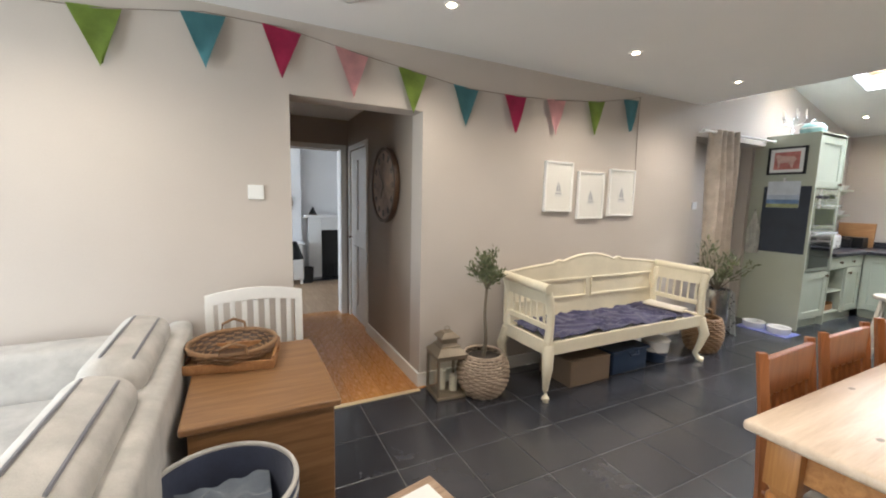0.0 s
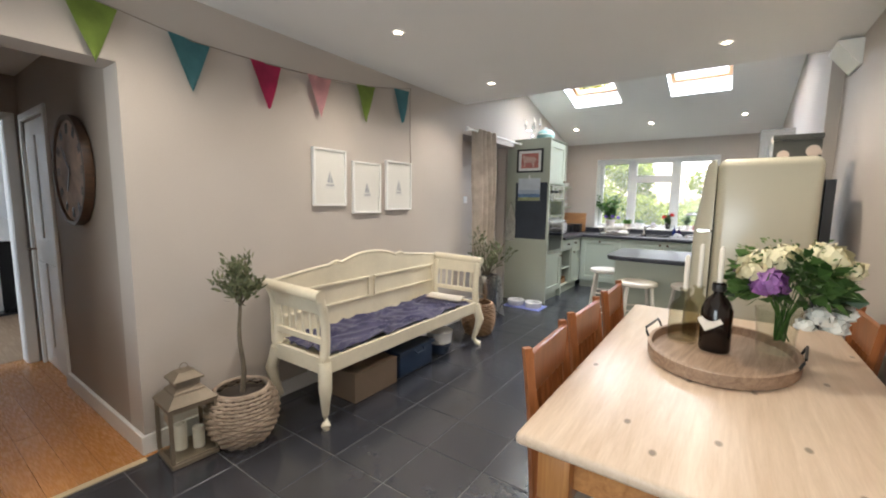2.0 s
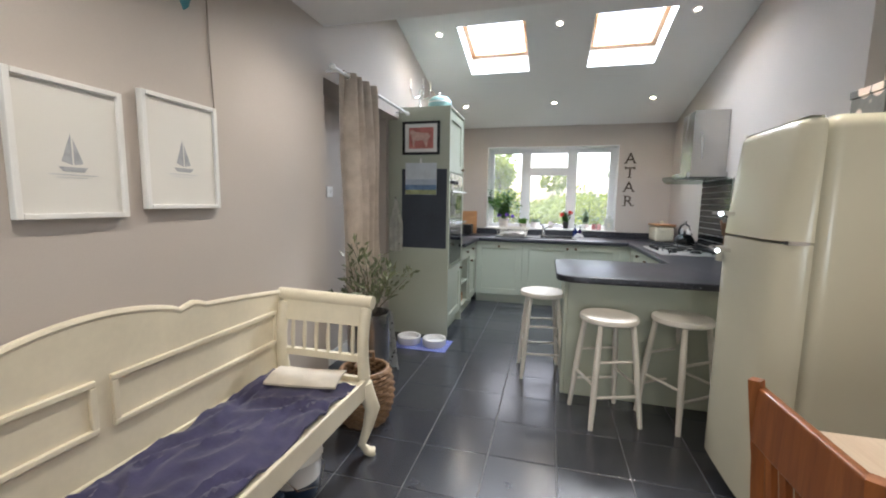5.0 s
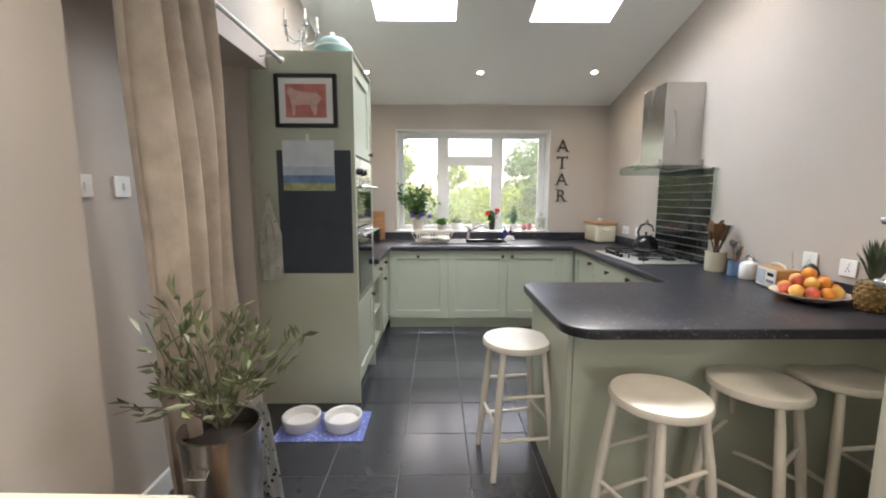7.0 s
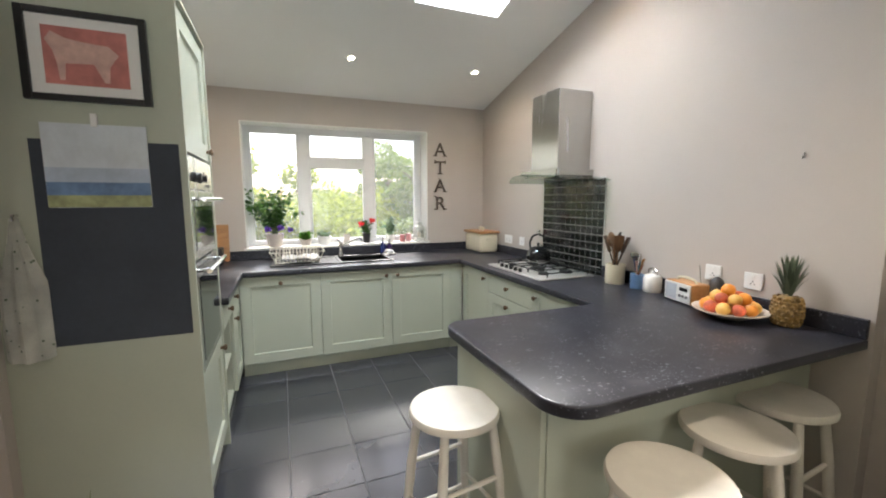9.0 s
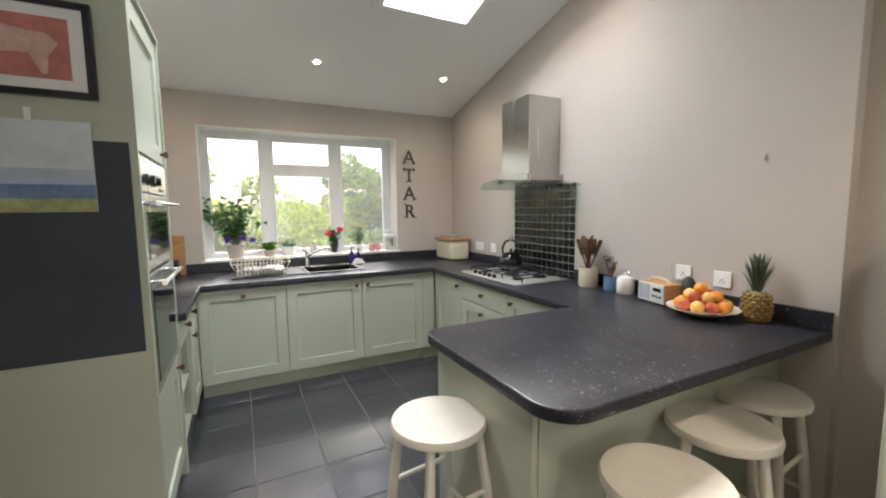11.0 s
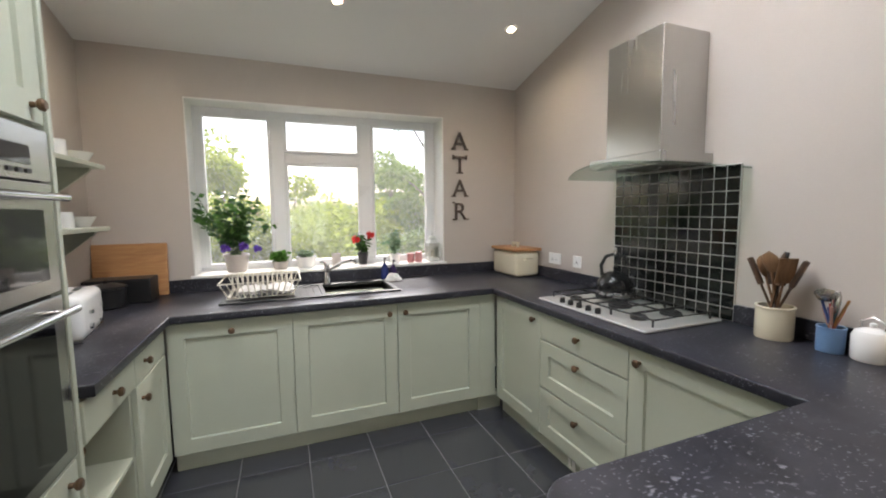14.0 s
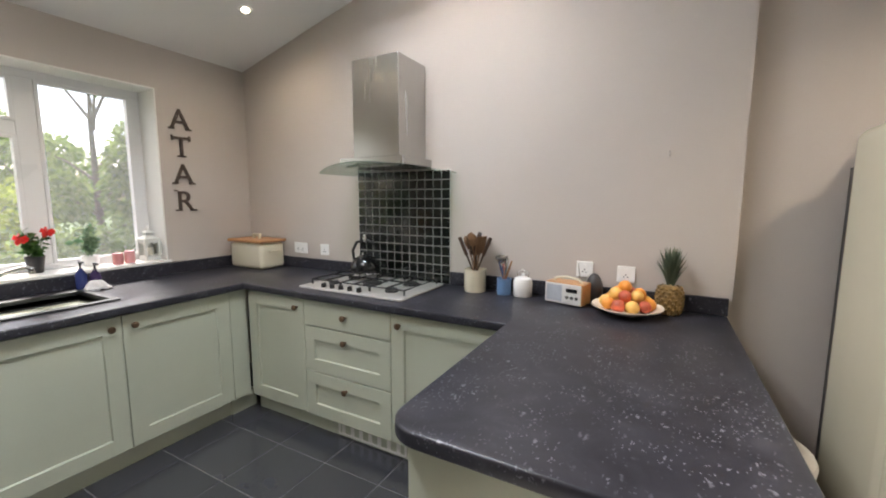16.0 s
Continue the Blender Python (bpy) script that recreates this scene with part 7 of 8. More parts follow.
# ---------------------------------------------------------------- on the walls
def framed_print(x0, x1, z0, z1, seed):
    t = thing("picture", ((x0 + x1) / 2, NY, (z0 + z1) / 2), "white framed pencil drawing of a sailing boat", "picture", "three boat pictures")
    y1, y0, w = NY - 0.001, NY - 0.030, 0.018
    part("frame", boxes((x0, y0, z0, x0 + w, y1, z1), (x1 - w, y0, z0, x1, y1, z1), (x0 + w, y0, z0, x1 - w, y1, z0 + w), (x0 + w, y0, z1 - w, x1 - w, y1, z1), bev=0.003), WHITE, t, world_space=True)
    part("mount", boxes((x0 + w, y0 + 0.012, z0 + w, x1 - w, y0 + 0.016, z1 - w)), surface("mount_card", (0.72, 0.70, 0.65), 0.8, var=0.03), t, "cream mount card", world_space=True)
    cx, cz, s = (x0 + x1) / 2, (z0 + z1) / 2 - 0.01, (x1 - x0) * 0.13
    flip = Matrix(((1, 0, 0, 0), (0, 0, 1, y0 + 0.0105), (0, 1, 0, 0), (0, 0, 0, 1)))
    ink = surface("pencil_grey", (0.42, 0.43, 0.45), 0.9, var=0.2, big=40)
    part("drawing", add(add(prism([(cx - s, cz - s * 1.0), (cx - s * 0.7, cz - s * 1.35), (cx + s * 0.7, cz - s * 1.35), (cx + s, cz - s * 1.0)], 0, 0.001, flip.copy()), prism([(cx - 0.05 * s, cz - s * 0.85), (cx - 0.05 * s, cz + s * 1.5), (cx - 0.75 * s, cz - s * 0.6)], 0, 0.001, flip.copy())),
                        prism([(cx + 0.08 * s, cz - s * 0.85), (cx + 0.08 * s, cz + s * 1.1), (cx + 0.7 * s, cz - s * 0.7)], 0, 0.001, flip.copy())), ink, t, "grey boat drawing", world_space=True)
    part("waterline", boxes((cx - s * 1.6, y0 + 0.0105, cz - s * 1.62, cx + s * 1.6, y0 + 0.0115, cz - s * 1.55), (cx - s * 1.2, y0 + 0.0105, cz - s * 1.82, cx + s * 0.9, y0 + 0.0115, cz - s * 1.77)), surface("pale_pencil", (0.50, 0.51, 0.53), 0.9), t, world_space=True)
    part("glazing", boxes((x0 + w, y0 + 0.006, z0 + w, x1 - w, y0 + 0.008, z1 - w)), GLASS, t, "clear picture glass", world_space=True).visible_shadow = False
    return t


framed_print(2.275, 2.595, 1.388, 1.828, 1)
framed_print(2.667, 2.995, 1.324, 1.759, 2)
framed_print(3.066, 3.42, 1.351, 1.80, 3)

FLAGS = [(-0.725, 2.40), (-0.245, 2.485), (0.165, 2.485), (0.59, 2.42), (1.02, 2.365), (1.455, 2.31), (1.915, 2.312), (2.34, 2.335), (2.81, 2.378), (3.26, 2.46)]
FLAGCOL = [fabric("lime_bunting", (0.27, 0.38, 0.07), None), fabric("teal_bunting", (0.10, 0.29, 0.33), None), fabric("magenta_bunting", (0.50, 0.03, 0.11), None), fabric("pink_bunting", (0.76, 0.42, 0.43), None)]
FLAGNAME = ["lime green", "teal", "magenta", "pale pink"]
bu = thing("bunting", (1.2, NY - 0.04, 2.4), "string of felt bunting with coloured triangle flags", "bunting")
part("cord", tube([(-1.6, NY - 0.035, 2.36)] + [(x, NY - 0.035, z) for x, z in FLAGS] + [(3.41, NY - 0.02, 2.50), (3.415, NY - 0.006, 2.40), (3.42, NY - 0.006, 2.05), (3.435, NY - 0.006, 1.70)], 0.003, 6), surface("bunting_cord", (0.26, 0.22, 0.19), 0.8), bu, world_space=True)
rg = random.Random(6)
for k, (x, z) in enumerate(FLAGS):
    z0l, z0r = z, z
    if k > 0:
        z0l = z + (FLAGS[k - 1][1] - z) * 0.22
    if k < len(FLAGS) - 1:
        z0r = z + (FLAGS[k + 1][1] - z) * 0.22
    sw, tw_ = rg.uniform(-0.01, 0.02), rg.uniform(-0.03, 0.03)

    def flag_pt(u, v, x=x, zl=z0l, zr=z0r, sw=sw, tw_=tw_):
        wd = 0.112 * (1 - v * 0.97)
        a = (u - 0.5) * 2
        return (x + a * wd + sw * v, NY - 0.036 - 0.008 * v + tw_ * a * v * 0.6 + 0.006 * math.sin(a * 2 + v * 4), (zl * (1 - u) + zr * u) - v * 0.285)

    b = grid_sheet(8, 10, flag_pt)
    bmesh.ops.solidify(b, geom=b.faces, thickness=0.0025)
    part("flag", b, FLAGCOL[k % 4], bu, "%s felt triangle" % FLAGNAME[k % 4], smooth=True, world_space=True)

ls = thing("light_switch", (-0.007, NY, 1.495), "white plastic light switch on the greige wall", "light switch")
part("plate", boxes((-0.053, NY - 0.010, 1.45, 0.038, NY - 0.001, 1.538), bev=0.003), PLASTIC, ls, world_space=True)
part("rocker", boxes((-0.016, NY - 0.014, 1.48, 0.0, NY - 0.010, 1.508), bev=0.001, seg=1), PLASTIC, ls, world_space=True)
sd = thing("smoke_alarm", (0.46, 2.34, FLAT - 0.034), "round white smoke alarm on the ceiling", "smoke alarm")
part("body", lathe([(0, 0), (0.04, 0.0), (0.052, 0.010), (0.055, 0.033), (0, 0.033)], 28), PLASTIC, sd, smooth=True)
part("grille", lathe([(0.030, -0.004), (0.034, -0.004), (0.034, 0.0), (0.030, 0.0)], 24), PLASTIC, sd)

ck = thing("wall_clock", pose(1.10, 3.62, 1.59, 0, 90, 180), "large round distressed wooden wall clock with Roman marks", "clock")
CLOCKFACE = surface("worn_clock_face", (0.56, 0.43, 0.34), 0.7, var=0.6, big=3, fine=30, bump=0.2)
part("face", lathe([(0, 0.0), (0.31, 0.0), (0.31, 0.018), (0, 0.018)], 48), CLOCKFACE, ck)
part("rim", lathe([(0.31, -0.015), (0.335, -0.015), (0.340, 0.0), (0.335, 0.032), (0.312, 0.032), (0.306, 0.018)], 48), DARKWOOD, ck, "dark wooden rim", smooth=True)
for k in range(12):
    b = boxes((0.225, -0.022, 0.0185, 0.285, -0.012, 0.021), (0.225, -0.004, 0.0185, 0.285, 0.006, 0.021), (0.225, 0.014, 0.0185, 0.285, 0.022, 0.021))
    bmesh.ops.transform(b, matrix=pose(0, 0, 0, 0, 0, 30 * k), verts=b.verts)
    part("numeral", b, BLACK, ck, "black numeral bars")
for ln, w, a in ((0.20, 0.012, 40), (0.14, 0.016, 150)):
    b = boxes((-0.03, -w / 2, 0.022, ln, w / 2, 0.025))
    bmesh.ops.transform(b, matrix=pose(0, 0, 0, 0, 0, a), verts=b.verts)
    part("pointer", b, BLACK, ck, "black clock pointer")
for o in (ck,):
    o.matrix_basis = pose(1.098, 3.62, 1.59, 0, -90, 0)

wl = thing("wall_uplighter", (4.27, SYD, 2.36), "white wedge-shaped plaster wall uplighter", "wall light")
part("body", prism([(0.0, -0.10), (0.015, -0.10), (0.13, 0.055), (0.13, 0.065), (0.0, 0.065)], -0.15, 0.15, Matrix(((0, 0, 1, 4.27), (1, 0, 0, SYD + 0.001), (0, 1, 0, 2.46), (0, 0, 0, 1)))), WHITE, wl, world_space=True)

# ---------------------------------------------------------------- sitting end
sf = thing("sofa", (-0.9, 1.9, 0), "pale linen sofa with loose striped back cushions", "sofa")


def sofa_part(name, b, mat=SOFA, label="", smooth=True):
    return part(name, b, mat, sf, label, smooth, world_space=True)


sofa_part("back", boxes((-0.50, 0.95, 0.08, -0.37, 2.80, 0.74), bev=0.045, seg=4))
sofa_part("arm", boxes((-1.35, 2.60, 0.08, -0.505, 2.80, 0.70), bev=0.05, seg=4))
sofa_part("seat_base", boxes((-1.35, 0.95, 0.08, -0.505, 2.595, 0.32), bev=0.02))
sofa_part("seat_cushion", boxes((-1.36, 1.78, 0.322, -0.52, 2.59, 0.47), bev=0.05, seg=4))
sofa_part("seat_cushion", boxes((-1.36, 0.96, 0.322, -0.52, 1.775, 0.47), bev=0.05, seg=4))
for y0, y1 in ((1.82, 2.58), (1.02, 1.80)):
    c = boxes((-0.11, y0, 0.0, 0.11, y1, 0.40), bev=0.085, seg=6)
    m = Matrix.Translation((-0.63, 0, 0.465)) @ pose(0, 0, 0, 0, 14, 0)
    bmesh.ops.transform(c, matrix=m, verts=c.verts)
    cu2 = sofa_part("back_cushion", c)
    for sx in (-0.055, 0.045):
        r = 0.116
        pth = [(sx, y0 + 0.02 - 0.0, 0.08), (sx, y0 + 0.004, 0.20), (sx, y0 + 0.02, 0.34), (sx, y0 + 0.10, 0.397), (sx, (y0 + y1) / 2, 0.402), (sx, y1 - 0.10, 0.397), (sx, y1 - 0.02, 0.34), (sx, y1 - 0.004, 0.20)]
        b = tube([m @ Vector(p) for p in pth], 0.006, 6)
        part("stripe", b, SOFASTRIPE, cu2, "dark grey stripe", True, world_space=True)
for x in (-1.25, -0.45):
    for y in (1.02, 2.72):
        sofa_part("foot", rod((x, y, 0.0), (x, y, 0.085), 0.018, 0.024), DARKWOOD, "dark wooden foot")

cs = thing("pine_chest", (-0.03, 2.2, 0), "honey pine blanket chest beside the sofa", "chest")
part("body", boxes((-0.31, 1.73, 0.03, 0.235, 2.50, 0.585), bev=0.006), CHESTWOOD, cs, world_space=True)
part("lid", boxes((-0.335, 1.70, 0.587, 0.26, 2.52, 0.62), bev=0.010, seg=3), CHESTWOOD, cs, world_space=True)
part("plinth", boxes((-0.325, 1.715, 0.0, 0.25, 2.51, 0.07), bev=0.006), CHESTWOOD, cs, world_space=True)
wt2 = thing("wooden_tray", pose(-0.16, 2.32, 0.621, 0, 0, -10), "pale wooden tray with cut-out grips on the chest", "tray")
part("base", boxes((-0.21, -0.15, 0, 0.21, 0.15, 0.012), bev=0.003), BOARD, wt2)
for s in (-1, 1):
    part("long_side", boxes((-0.21, s * 0.15 - 0.006, 0.012, 0.21, s * 0.15 + 0.006, 0.05), bev=0.003), BOARD, wt2)
    part("end", boxes((s * 0.21 - 0.006, -0.15, 0.012, s * 0.21 + 0.006, -0.05, 0.065), (s * 0.21 - 0.006, 0.05, 0.012, s * 0.21 + 0.006, 0.15, 0.065), (s * 0.21 - 0.006, -0.05, 0.05, s * 0.21 + 0.006, 0.05, 0.065), (s * 0.21 - 0.006, -0.05, 0.012, s * 0.21 + 0.006, 0.05, 0.025)), BOARD, wt2)
ob_ = woven_pot("oval_basket", pose(-0.155, 2.34, 0.634), pot_prof(0.135, 0.20, 0.205, 0.085), 7, WICKER, "shallow round wicker basket with hoop handles in the tray")
for s in (-1, 1):
    part("handle", tube([(-0.06, s * 0.20, 0.075), (-0.055, s * 0.212, 0.12), (0, s * 0.215, 0.145), (0.055, s * 0.212, 0.12), (0.06, s * 0.20, 0.075)], 0.008, 8), WICKER, ob_, smooth=True)

wc = thing("white_chair", pose(-0.035, 2.68, 0) @ Matrix.Diagonal((0.98, 1, 0.945, 1)), "white painted chair with a slatted arched back by the wall", "chair")
part("top_rail", prism([(-0.27, 0.86)] + [(-0.27 + 0.54 * k / 16, 0.945 + 0.035 * (1 - (2 * k / 16 - 1) ** 2)) for k in range(17)] + [(0.27, 0.86)] + [(0.23 - 0.46 * k / 12, 0.885 + 0.02 * (1 - (2 * k / 12 - 1) ** 2)) for k in range(13)], -0.012, 0.012, Matrix(((1, 0, 0, 0), (0, 0, 1, 0), (0, 1, 0, 0), (0, 0, 0, 1)))), WHITE, wc)
for s in (-1, 1):
    part("back_post", boxes((s * 0.25 - 0.022, -0.014, 0.0, s * 0.25 + 0.022, 0.014, 0.90), bev=0.004), WHITE, wc)
    part("front_leg", boxes((s * 0.24 - 0.02, -0.028 + -0.05, 0.0, s * 0.24 + 0.02, -0.044, 0.43), bev=0.004), WHITE, wc)
for k in range(7):
    x = -0.19 + k * 0.0633
    part("slat", boxes((x - 0.014, -0.008, 0.46, x + 0.014, 0.008, 0.90), bev=0.003), WHITE, wc)
part("lower_rail", boxes((-0.24, -0.010, 0.42, 0.24, 0.010, 0.47), bev=0.003), WHITE, wc)

nt_ = thing("toy_tub", pose(-0.19, 1.46, 0) @ Matrix.Diagonal((0.98, 0.98, 1.06, 1)), "round navy and grey striped fabric storage tub", "storage tub")
part("tub", lathe([(0, 0.003), (0.21, 0.003), (0.22, 0.02), (0.236, 0.49), (0.226, 0.49), (0.21, 0.20), (0, 0.19)], 36), NAVY, nt_, smooth=True)
for k, (zz, mm) in enumerate(((0.495, SOFA), (0.475, NAVY), (0.455, SOFA), (0.435, NAVY))):
    part("rim_band", tube([(0.238 * math.cos(a), 0.238 * math.sin(a), zz) for a in [j * 0.1309 for j in range(48)]], 0.009, 8, True), mm, nt_, "", True)
part("folded_cloth", grid_sheet(16, 16, lambda u, v: ((u - 0.5) * 0.31, (v - 0.5) * 0.31, 0.41 + 0.05 * noise.noise(Vector((u * 4, v * 4, 3)))), 0.05), GREYCLOTH, nt_, "crumpled grey cloth", True)
lb = thing("lidded_box", pose(0.42, 1.24, 0, 0, 0, 12) @ Matrix.Diagonal((0.9, 0.9, 0.86, 1)), "low wooden box with a white padded lid", "box")
part("body", boxes((-0.17, -0.15, 0.001, 0.17, 0.15, 0.40), bev=0.006), CHESTWOOD, lb)
part("rim", boxes((-0.18, -0.16, 0.40, 0.18, 0.16, 0.425), bev=0.006), TRAYWOOD, lb, "weathered wooden rim")
part("lid_pad", boxes((-0.13, -0.11, 0.426, 0.13, 0.11, 0.44), bev=0.006), CERAMIC, lb, "white lid panel")

# ---------------------------------------------------------------- the front room, seen through the hall
fp = thing("fireplace", (1.4, 7.6, 0), "white painted fireplace surround with a black grate", "fireplace")
part("jamb", boxes((0.98, 7.46, 0, 1.20, 7.599, 1.10), bev=0.006), WHITE, fp, world_space=True)
part("jamb", boxes((1.78, 7.46, 0, 2.00, 7.599, 1.10), bev=0.006), WHITE, fp, world_space=True)
part("header", boxes((1.201, 7.46, 0.88, 1.779, 7.599, 1.10), bev=0.006), WHITE, fp, world_space=True)
part("mantel_shelf", boxes((0.90, 7.38, 1.101, 2.08, 7.599, 1.15), bev=0.006), WHITE, fp, world_space=True)
part("insert", boxes((1.201, 7.55, 0, 1.779, 7.598, 0.879)), IRON, fp, "black cast-iron insert", world_space=True)
part("grate", boxes(*[(1.30 + k * 0.06, 7.44, 0.06, 1.315 + k * 0.06, 7.46, 0.26) for k in range(7)], (1.28, 7.44, 0.26, 1.70, 7.46, 0.275), (1.28, 7.44, 0.05, 1.70, 7.46, 0.065)), IRON, fp, world_space=True)
part("hearth", boxes((0.95, 7.25, 0.0, 2.05, 7.459, 0.03), bev=0.004), SLATE, fp, "dark slate hearth", world_space=True)
mo = thing("mantel_ornament", (1.06, 7.48, 1.151), "small dark sailing boat ornament on the mantelpiece", "ornament")
part("sail", prism([(-0.07, 0.02), (0.06, 0.02), (0.0, 0.15)], -0.006, 0.006, Matrix(((1, 0, 0, 0), (0, 0, 1, 0), (0, 1, 0, 0), (0, 0, 0, 1)))), IRON, mo)
part("hull", boxes((-0.07, -0.02, 0.0, 0.07, 0.02, 0.02), bev=0.005), DARKWOOD, mo)
cbn = thing("white_sideboard", (0.62, 7.25, 0), "white painted sideboard in the front room", "sideboard")
part("body", boxes((-0.32, -0.18, 0.08, 0.22, 0.18, 0.66), bev=0.006), WHITE, cbn)
part("top", boxes((-0.34, -0.20, 0.661, 0.24, 0.19, 0.69), bev=0.006), WHITE, cbn)
for s in (-0.28, 0.18):
    part("leg", boxes((s - 0.02, -0.16, 0, s + 0.02, -0.12, 0.08)), WHITE, cbn)
for s in (-0.30, -0.04):
    part("door", boxes((s, -0.195, 0.11, s + 0.24, -0.181, 0.63), bev=0.004), WHITE, cbn)
pc = thing("framed_photo", (0.52, 7.22, 0.691), "dark framed photograph standing on the sideboard", "picture frame")
part("frame", boxes((-0.13, -0.012, 0, 0.13, 0.012, 0.20), bev=0.004), IRON, pc)
mr = thing("round_mirror", (0.53, 7.44, 1.36), "round grey framed mirror over the sideboard in the front room", "mirror")
mirror_face = lathe([(0, 0.0), (0.18, 0.0), (0.18, 0.006), (0, 0.006)], 36)
bmesh.ops.transform(mirror_face, matrix=pose(0, 0, 0, 90, 0, 0), verts=mirror_face.verts)
part("glass", mirror_face, CHROME, mr, "silvered mirror glass", smooth=False)
part("frame", tube([(0.185 * math.cos(k * 0.1745), -0.006, 0.185 * math.sin(k * 0.1745)) for k in range(36)], 0.013, 8, True), PEWTER, mr, "grey metal rim", smooth=True)
lsd = thing("black_lamp_shade", (0.60, 6.55, 0.0), "small black table lamp on a slim stand", "lamp")
part("shade", lathe([(0.07, 0.78), (0.17, 0.52), (0.165, 0.52), (0.065, 0.78)], 24), BLACK, lsd, smooth=True)
part("stand", add(rod((0, 0, 0.02), (0, 0, 0.70), 0.010), rod((0, 0, 0), (0, 0, 0.02), 0.11)), IRON, lsd)
wbk = thing("waste_basket", (0.90, 7.2, 0), "dark round waste basket by the fireplace", "basket")
part("body", lathe([(0, 0.002), (0.10, 0.002), (0.12, 0.26), (0.11, 0.26), (0.095, 0.01), (0, 0.01)], 22), IRON, wbk, smooth=True)

# ---------------------------------------------------------------- garden
GRASS = surface("lawn", (0.075, 0.13, 0.025), 0.9, var=0.35, big=1.2, fine=30, bump=0.6)
structure("ground", boxes((-150, -150, -0.9, 150, 150, -0.35)), GRASS, "garden lawn reaching to the far trees", "ground")
LEAF_L = leafy("sunlit_shrub_leaf", (0.16, 0.22, 0.03), (0.40, 0.46, 0.09), 0.6, 0.7)
LEAF_M = leafy("garden_tree_leaf", (0.11, 0.17, 0.05), (0.26, 0.34, 0.11), 0.6, 0.7)
LEAF_D = leafy("conifer_leaf", (0.10, 0.15, 0.07), (0.20, 0.26, 0.13), 0.6, 0.5)


def foliage_cloud(centres, n, size, rng):
    pts = []
    for k in range(n):
        c, r = rng.choice(centres)
        d = Vector((rng.gauss(0, 1), rng.gauss(0, 1), rng.gauss(0, 1))).normalized()
        p = Vector(c) + Vector((d.x * r[0], d.y * r[1], d.z * r[2])) * rng.uniform(0.55, 1.05) ** 0.6
        pts.append((p, d + Vector((rng.uniform(-1, 1), rng.uniform(-1, 1), rng.uniform(-1, 0.4)))))
    return leaves(pts, size, size * 0.62, rng, 0.4)


def tree(name, x, y, h, spread, mat, n, size, label, seed, low=0.35):
    t = thing(name, (x, y, -0.35), label, "tree")
    g = random.Random(seed)
    bm = tube([(0, 0, 0), (0.05, 0.02, h * 0.3), (-0.04, 0.06, h * 0.6), (0, 0, h * 0.85)], [h * 0.016, h * 0.012, h * 0.008, h * 0.003], 8)
    centres = []
    for k in range(16):
        a, z = g.uniform(0, 6.28), h * g.uniform(low, 0.97)
        r = spread * (1.05 - 0.65 * abs((z / h - 0.55) / 0.45)) * g.uniform(0.3, 0.9)
        c = (math.cos(a) * r, math.sin(a) * r, z)
        centres.append((c, (spread * g.uniform(0.2, 0.38), spread * g.uniform(0.2, 0.38), spread * g.uniform(0.13, 0.26))))
        add(bm, tube([(0, 0, z * 0.75), (c[0] * 0.5, c[1] * 0.5, z * 0.9), c], [h * 0.006, h * 0.004, h * 0.002], 6))
    part("trunk", bm, BARK, t, "brown bark", smooth=True)
    part("crown", foliage_cloud(centres, n, size, g), mat, t, "broken leafy crown")
    return t


def shrub(x, y, w, h, mat, n, size, label, seed):
    t = thing("shrub", (x, y, -0.35), label, "shrub", "garden shrubs")
    g = random.Random(seed)
    centres = [((g.uniform(-w, w) * 0.7, g.uniform(-w, w) * 0.7, h * g.uniform(0.15, 0.8)), (w * g.uniform(0.3, 0.5), w * g.uniform(0.3, 0.5), h * g.uniform(0.18, 0.3))) for k in range(12)]
    bm = bmesh.new()
    for c, r in centres:
        add(bm, tube([(c[0] * 0.2, c[1] * 0.2, 0), (c[0] * 0.6, c[1] * 0.6, c[2] * 0.6), c], [0.03, 0.02, 0.008], 5))
    part("stems", bm, BARK, t)
    part("foliage", foliage_cloud(centres, n, size, g), mat, t)
    return t


shrub(13.0, 3.6, 1.5, 2.7, LEAF_L, 5200, 0.13, "yellow-green garden shrub in bright daylight", 1)
shrub(13.5, 1.6, 1.5, 2.0, LEAF_L, 4800, 0.13, "low yellow-green garden shrub in bright daylight", 2)
shrub(12.2, -0.6, 1.1, 1.6, LEAF_M, 3000, 0.11, "low green garden shrub", 3)
shrub(15.5, 0.4, 1.8, 2.2, LEAF_L, 4000, 0.16, "spreading yellow-green garden shrub", 4)
shrub(11.4, 4.6, 1.1, 2.2, LEAF_L, 3400, 0.11, "tall yellow-green garden shrub", 5)
tree("garden_tree", 15.0, -1.9, 5.4, 1.8, LEAF_M, 9000, 0.13, "leafy green garden tree with a broken crown", 6, 0.2)
tree("garden_tree", 17.0, 5.6, 6.8, 2.6, LEAF_L, 4500, 0.17, "tall leafy garden tree with open branches", 7, 0.3)
tree("garden_tree", 12.4, -3.6, 5.0, 1.8, LEAF_D, 3000, 0.13, "dark green garden tree near the house", 8, 0.15)
tree("garden_tree", 24.0, 1.2, 3.2, 2.2, LEAF_L, 2200, 0.22, "rounded far garden tree", 9, 0.2)
hd = thing("hedge", (30, 0, -0.35), "long clipped hedge closing the garden", "hedge")
g_ = random.Random(10)
part("foliage", foliage_cloud([((g_.uniform(-1, 1), -14 + k * 1.2, g_.uniform(0.6, 1.9)), (0.8, 1.0, 0.8)) for k in range(24)], 9000, 0.26, g_), LEAF_M, hd)

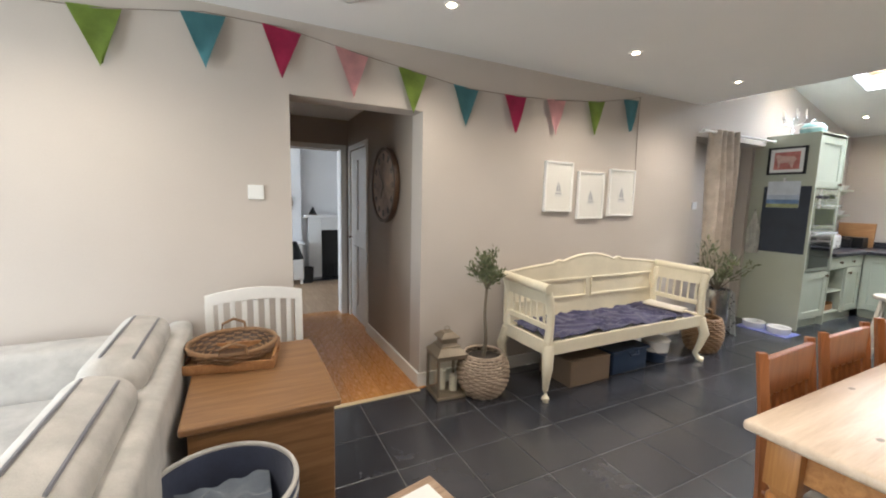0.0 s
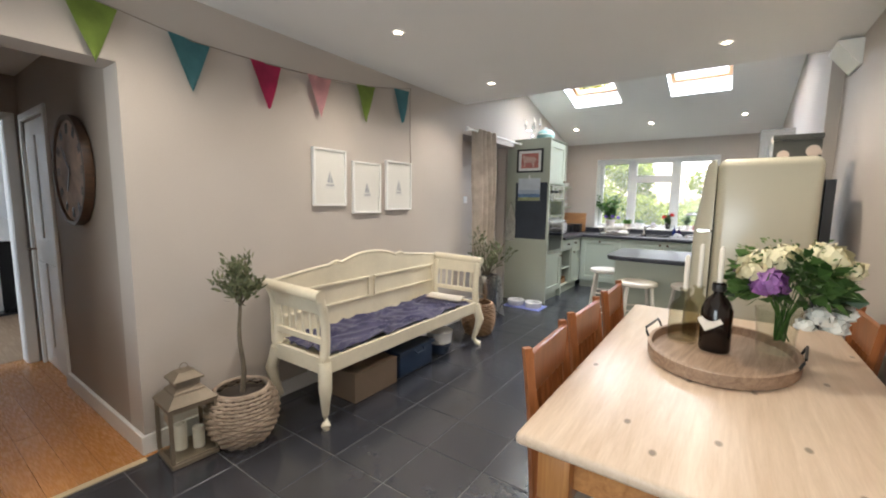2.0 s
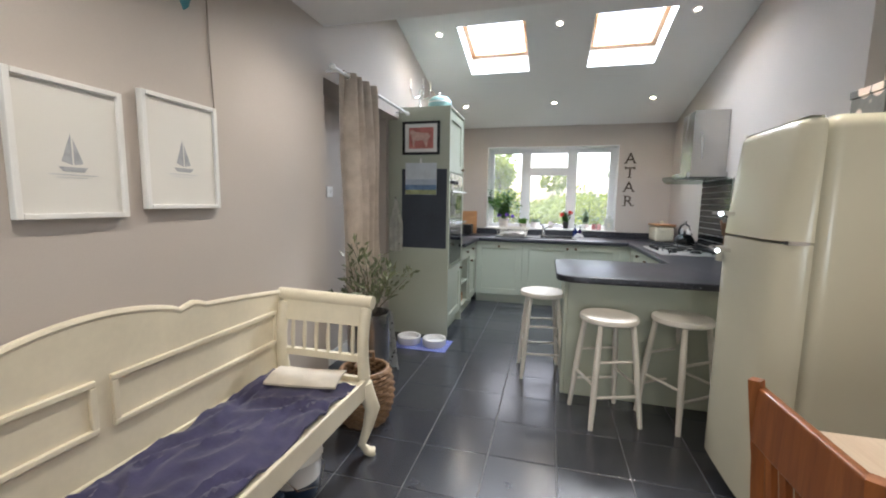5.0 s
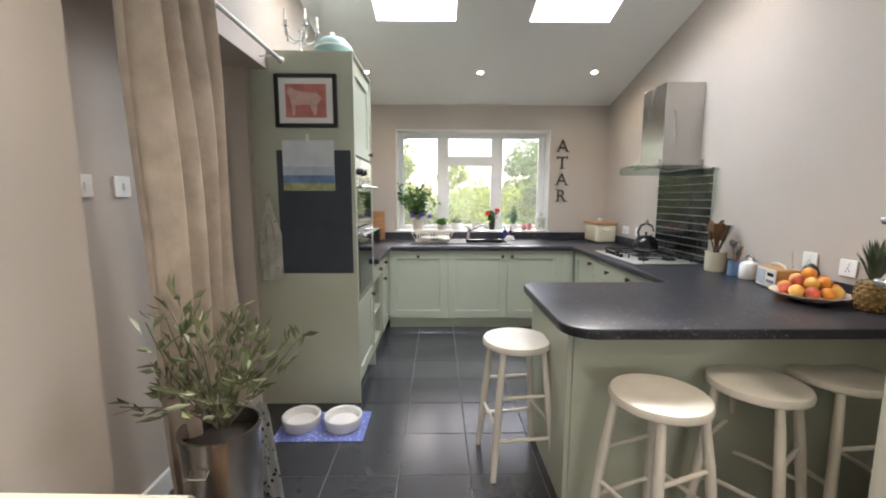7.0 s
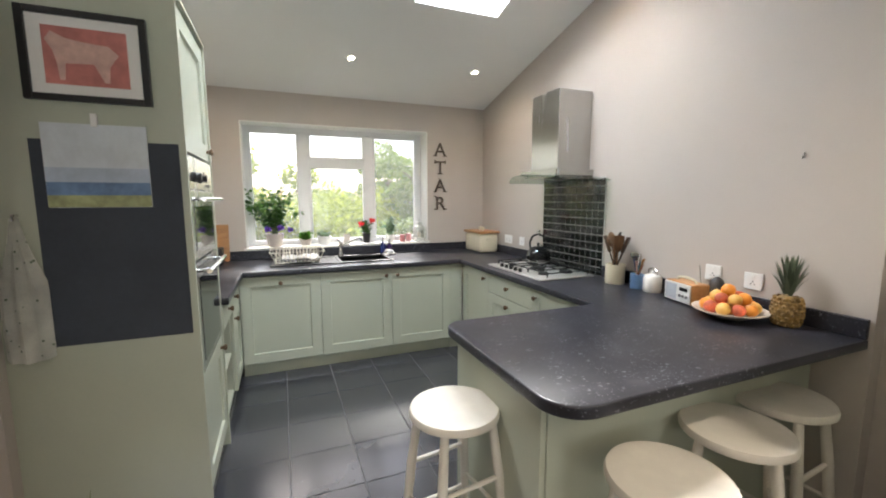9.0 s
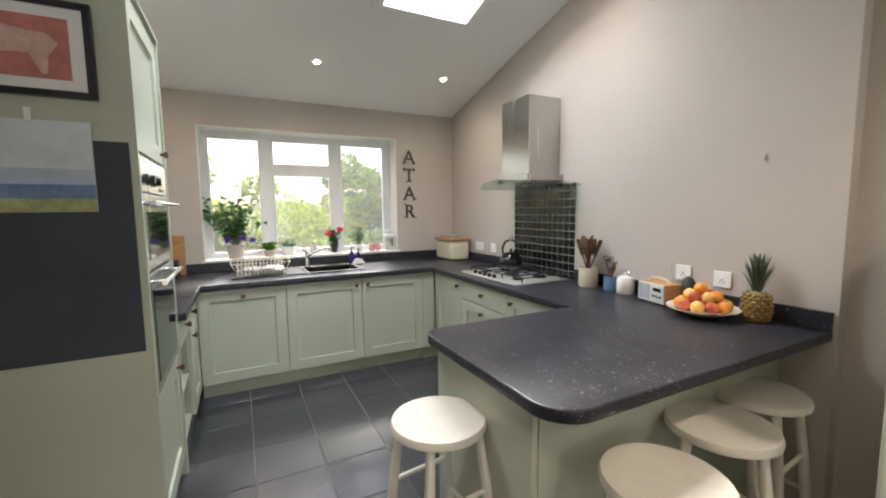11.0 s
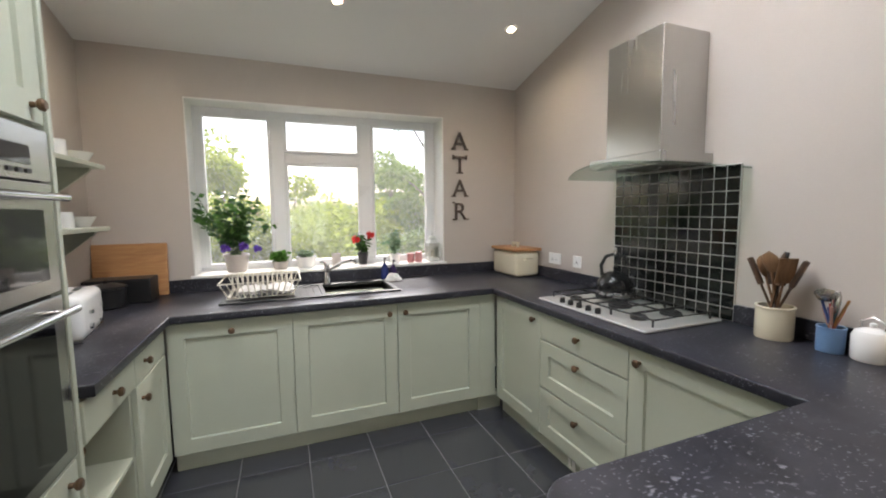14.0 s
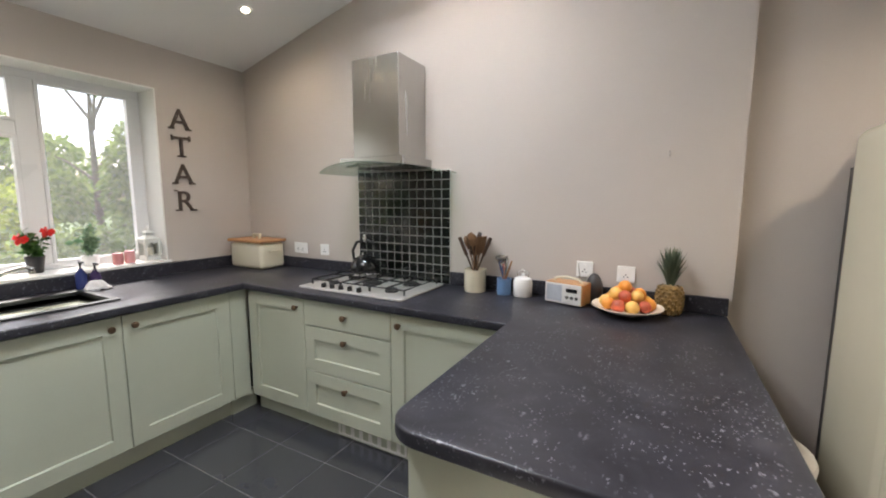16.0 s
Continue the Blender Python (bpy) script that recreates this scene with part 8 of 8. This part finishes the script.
for k, (x, y, h, sp, sd) in enumerate(((21.0, -2.4, 4.0, 2.0, 51), (20.0, 4.2, 3.6, 2.0, 52), (23.5, 7.4, 5.6, 3.0, 53), (14.6, -3.6, 5.6, 2.2, 54), (16.0, 3.0, 3.0, 1.6, 55))):
    tree("garden_tree", x, y, h, sp, (LEAF_M, LEAF_L, LEAF_M, LEAF_M, LEAF_L)[k], 6000, 0.17, ("leafy green tree at the end of the garden", "pale yellow-green garden tree", "tall pale garden tree with an open crown", "leafy green garden tree near the house", "low yellow-green garden tree")[k], sd, 0.12)

# ---------------------------------------------------------------- pieces of floor and walls
floor_ob = bpy.data.objects["floor"]
TW = 0.37


def piece_mesh(name, w, d, h, mat, bev):
    b = box(0, 0, -h, w, d, 0)
    bmesh.ops.bevel(b, geom=[e for e in b.edges if all(v.co.z > -0.001 for v in e.verts)], offset=bev, segments=1, affect='EDGES')
    me = bpy.data.meshes.new(name)
    b.to_mesh(me)
    b.free()
    me.materials.append(mat)
    return me


_rng = random.Random(4)
_cache = {}
X0, Y0 = 0.25, 0.12
for i in range(-10, 22):
    for j in range(-3, 9):
        x0, y0 = X0 + i * TW + 0.003, Y0 + j * TW + 0.003
        x1, y1 = x0 + TW - 0.006, y0 + TW - 0.006
        ymax = NY if not (0.2 < (x0 + x1) / 2 < 1.12) else NY - 0.09
        if 4.38 < (x0 + x1) / 2 < 5.8:
            ymax = NY + 0.228
        y0, y1, x1 = max(y0, SYD + 0.001), min(y1, ymax), min(x1, EX - 0.02)
        if x1 - x0 < 0.03 or y1 - y0 < 0.03 or (x0 > 7.55) or (x0 > 4.95 and y1 < 0.2):
            continue
        key = (round(x1 - x0, 3), round(y1 - y0, 3))
        if key not in _cache:
            _cache[key] = piece_mesh("tile", key[0], key[1], 0.006, SLATE, 0.0015)
        o = new("tile", _cache[key])
        o.parent = floor_ob
        o.location = (x0, y0, _rng.uniform(-0.0007, 0.0006))

_w = 0.115
_cache2 = {}
for i in range(10):
    x0 = 0.02 + i * _w
    y = NY - 0.045 - _rng.uniform(0, 0.5)
    while y < 5.24:
        l = _rng.uniform(0.7, 1.1)
        a, b = max(y, NY - 0.044), min(y + l, 5.245)
        y += l
        if b - a < 0.05:
            continue
        key = round(b - a, 2)
        if key not in _cache2:
            _cache2[key] = piece_mesh("plank", _w - 0.0012, key - 0.0012, 0.012, OAK, 0.0006)
        o = new("plank", _cache2[key])
        o.parent = hall_floor
        o.location = (x0, a, 0.0)

# small glazed tiles of the splashback
_tile = piece_mesh("glazed_tile", 0.0570, 0.0570, 0.006, BLACKTILE, 0.0015)
for i in range(12):
    for j in range(12):
        o = new("glazed_tile", _tile)
        o.parent = splash
        o.matrix_basis = place_of(splash).inverted() @ pose(6.163 + i * 0.0627 + 0.0570, SY + 0.0145, TZ1 + 0.004 + j * 0.0620, 90 - 180, 180, 0)
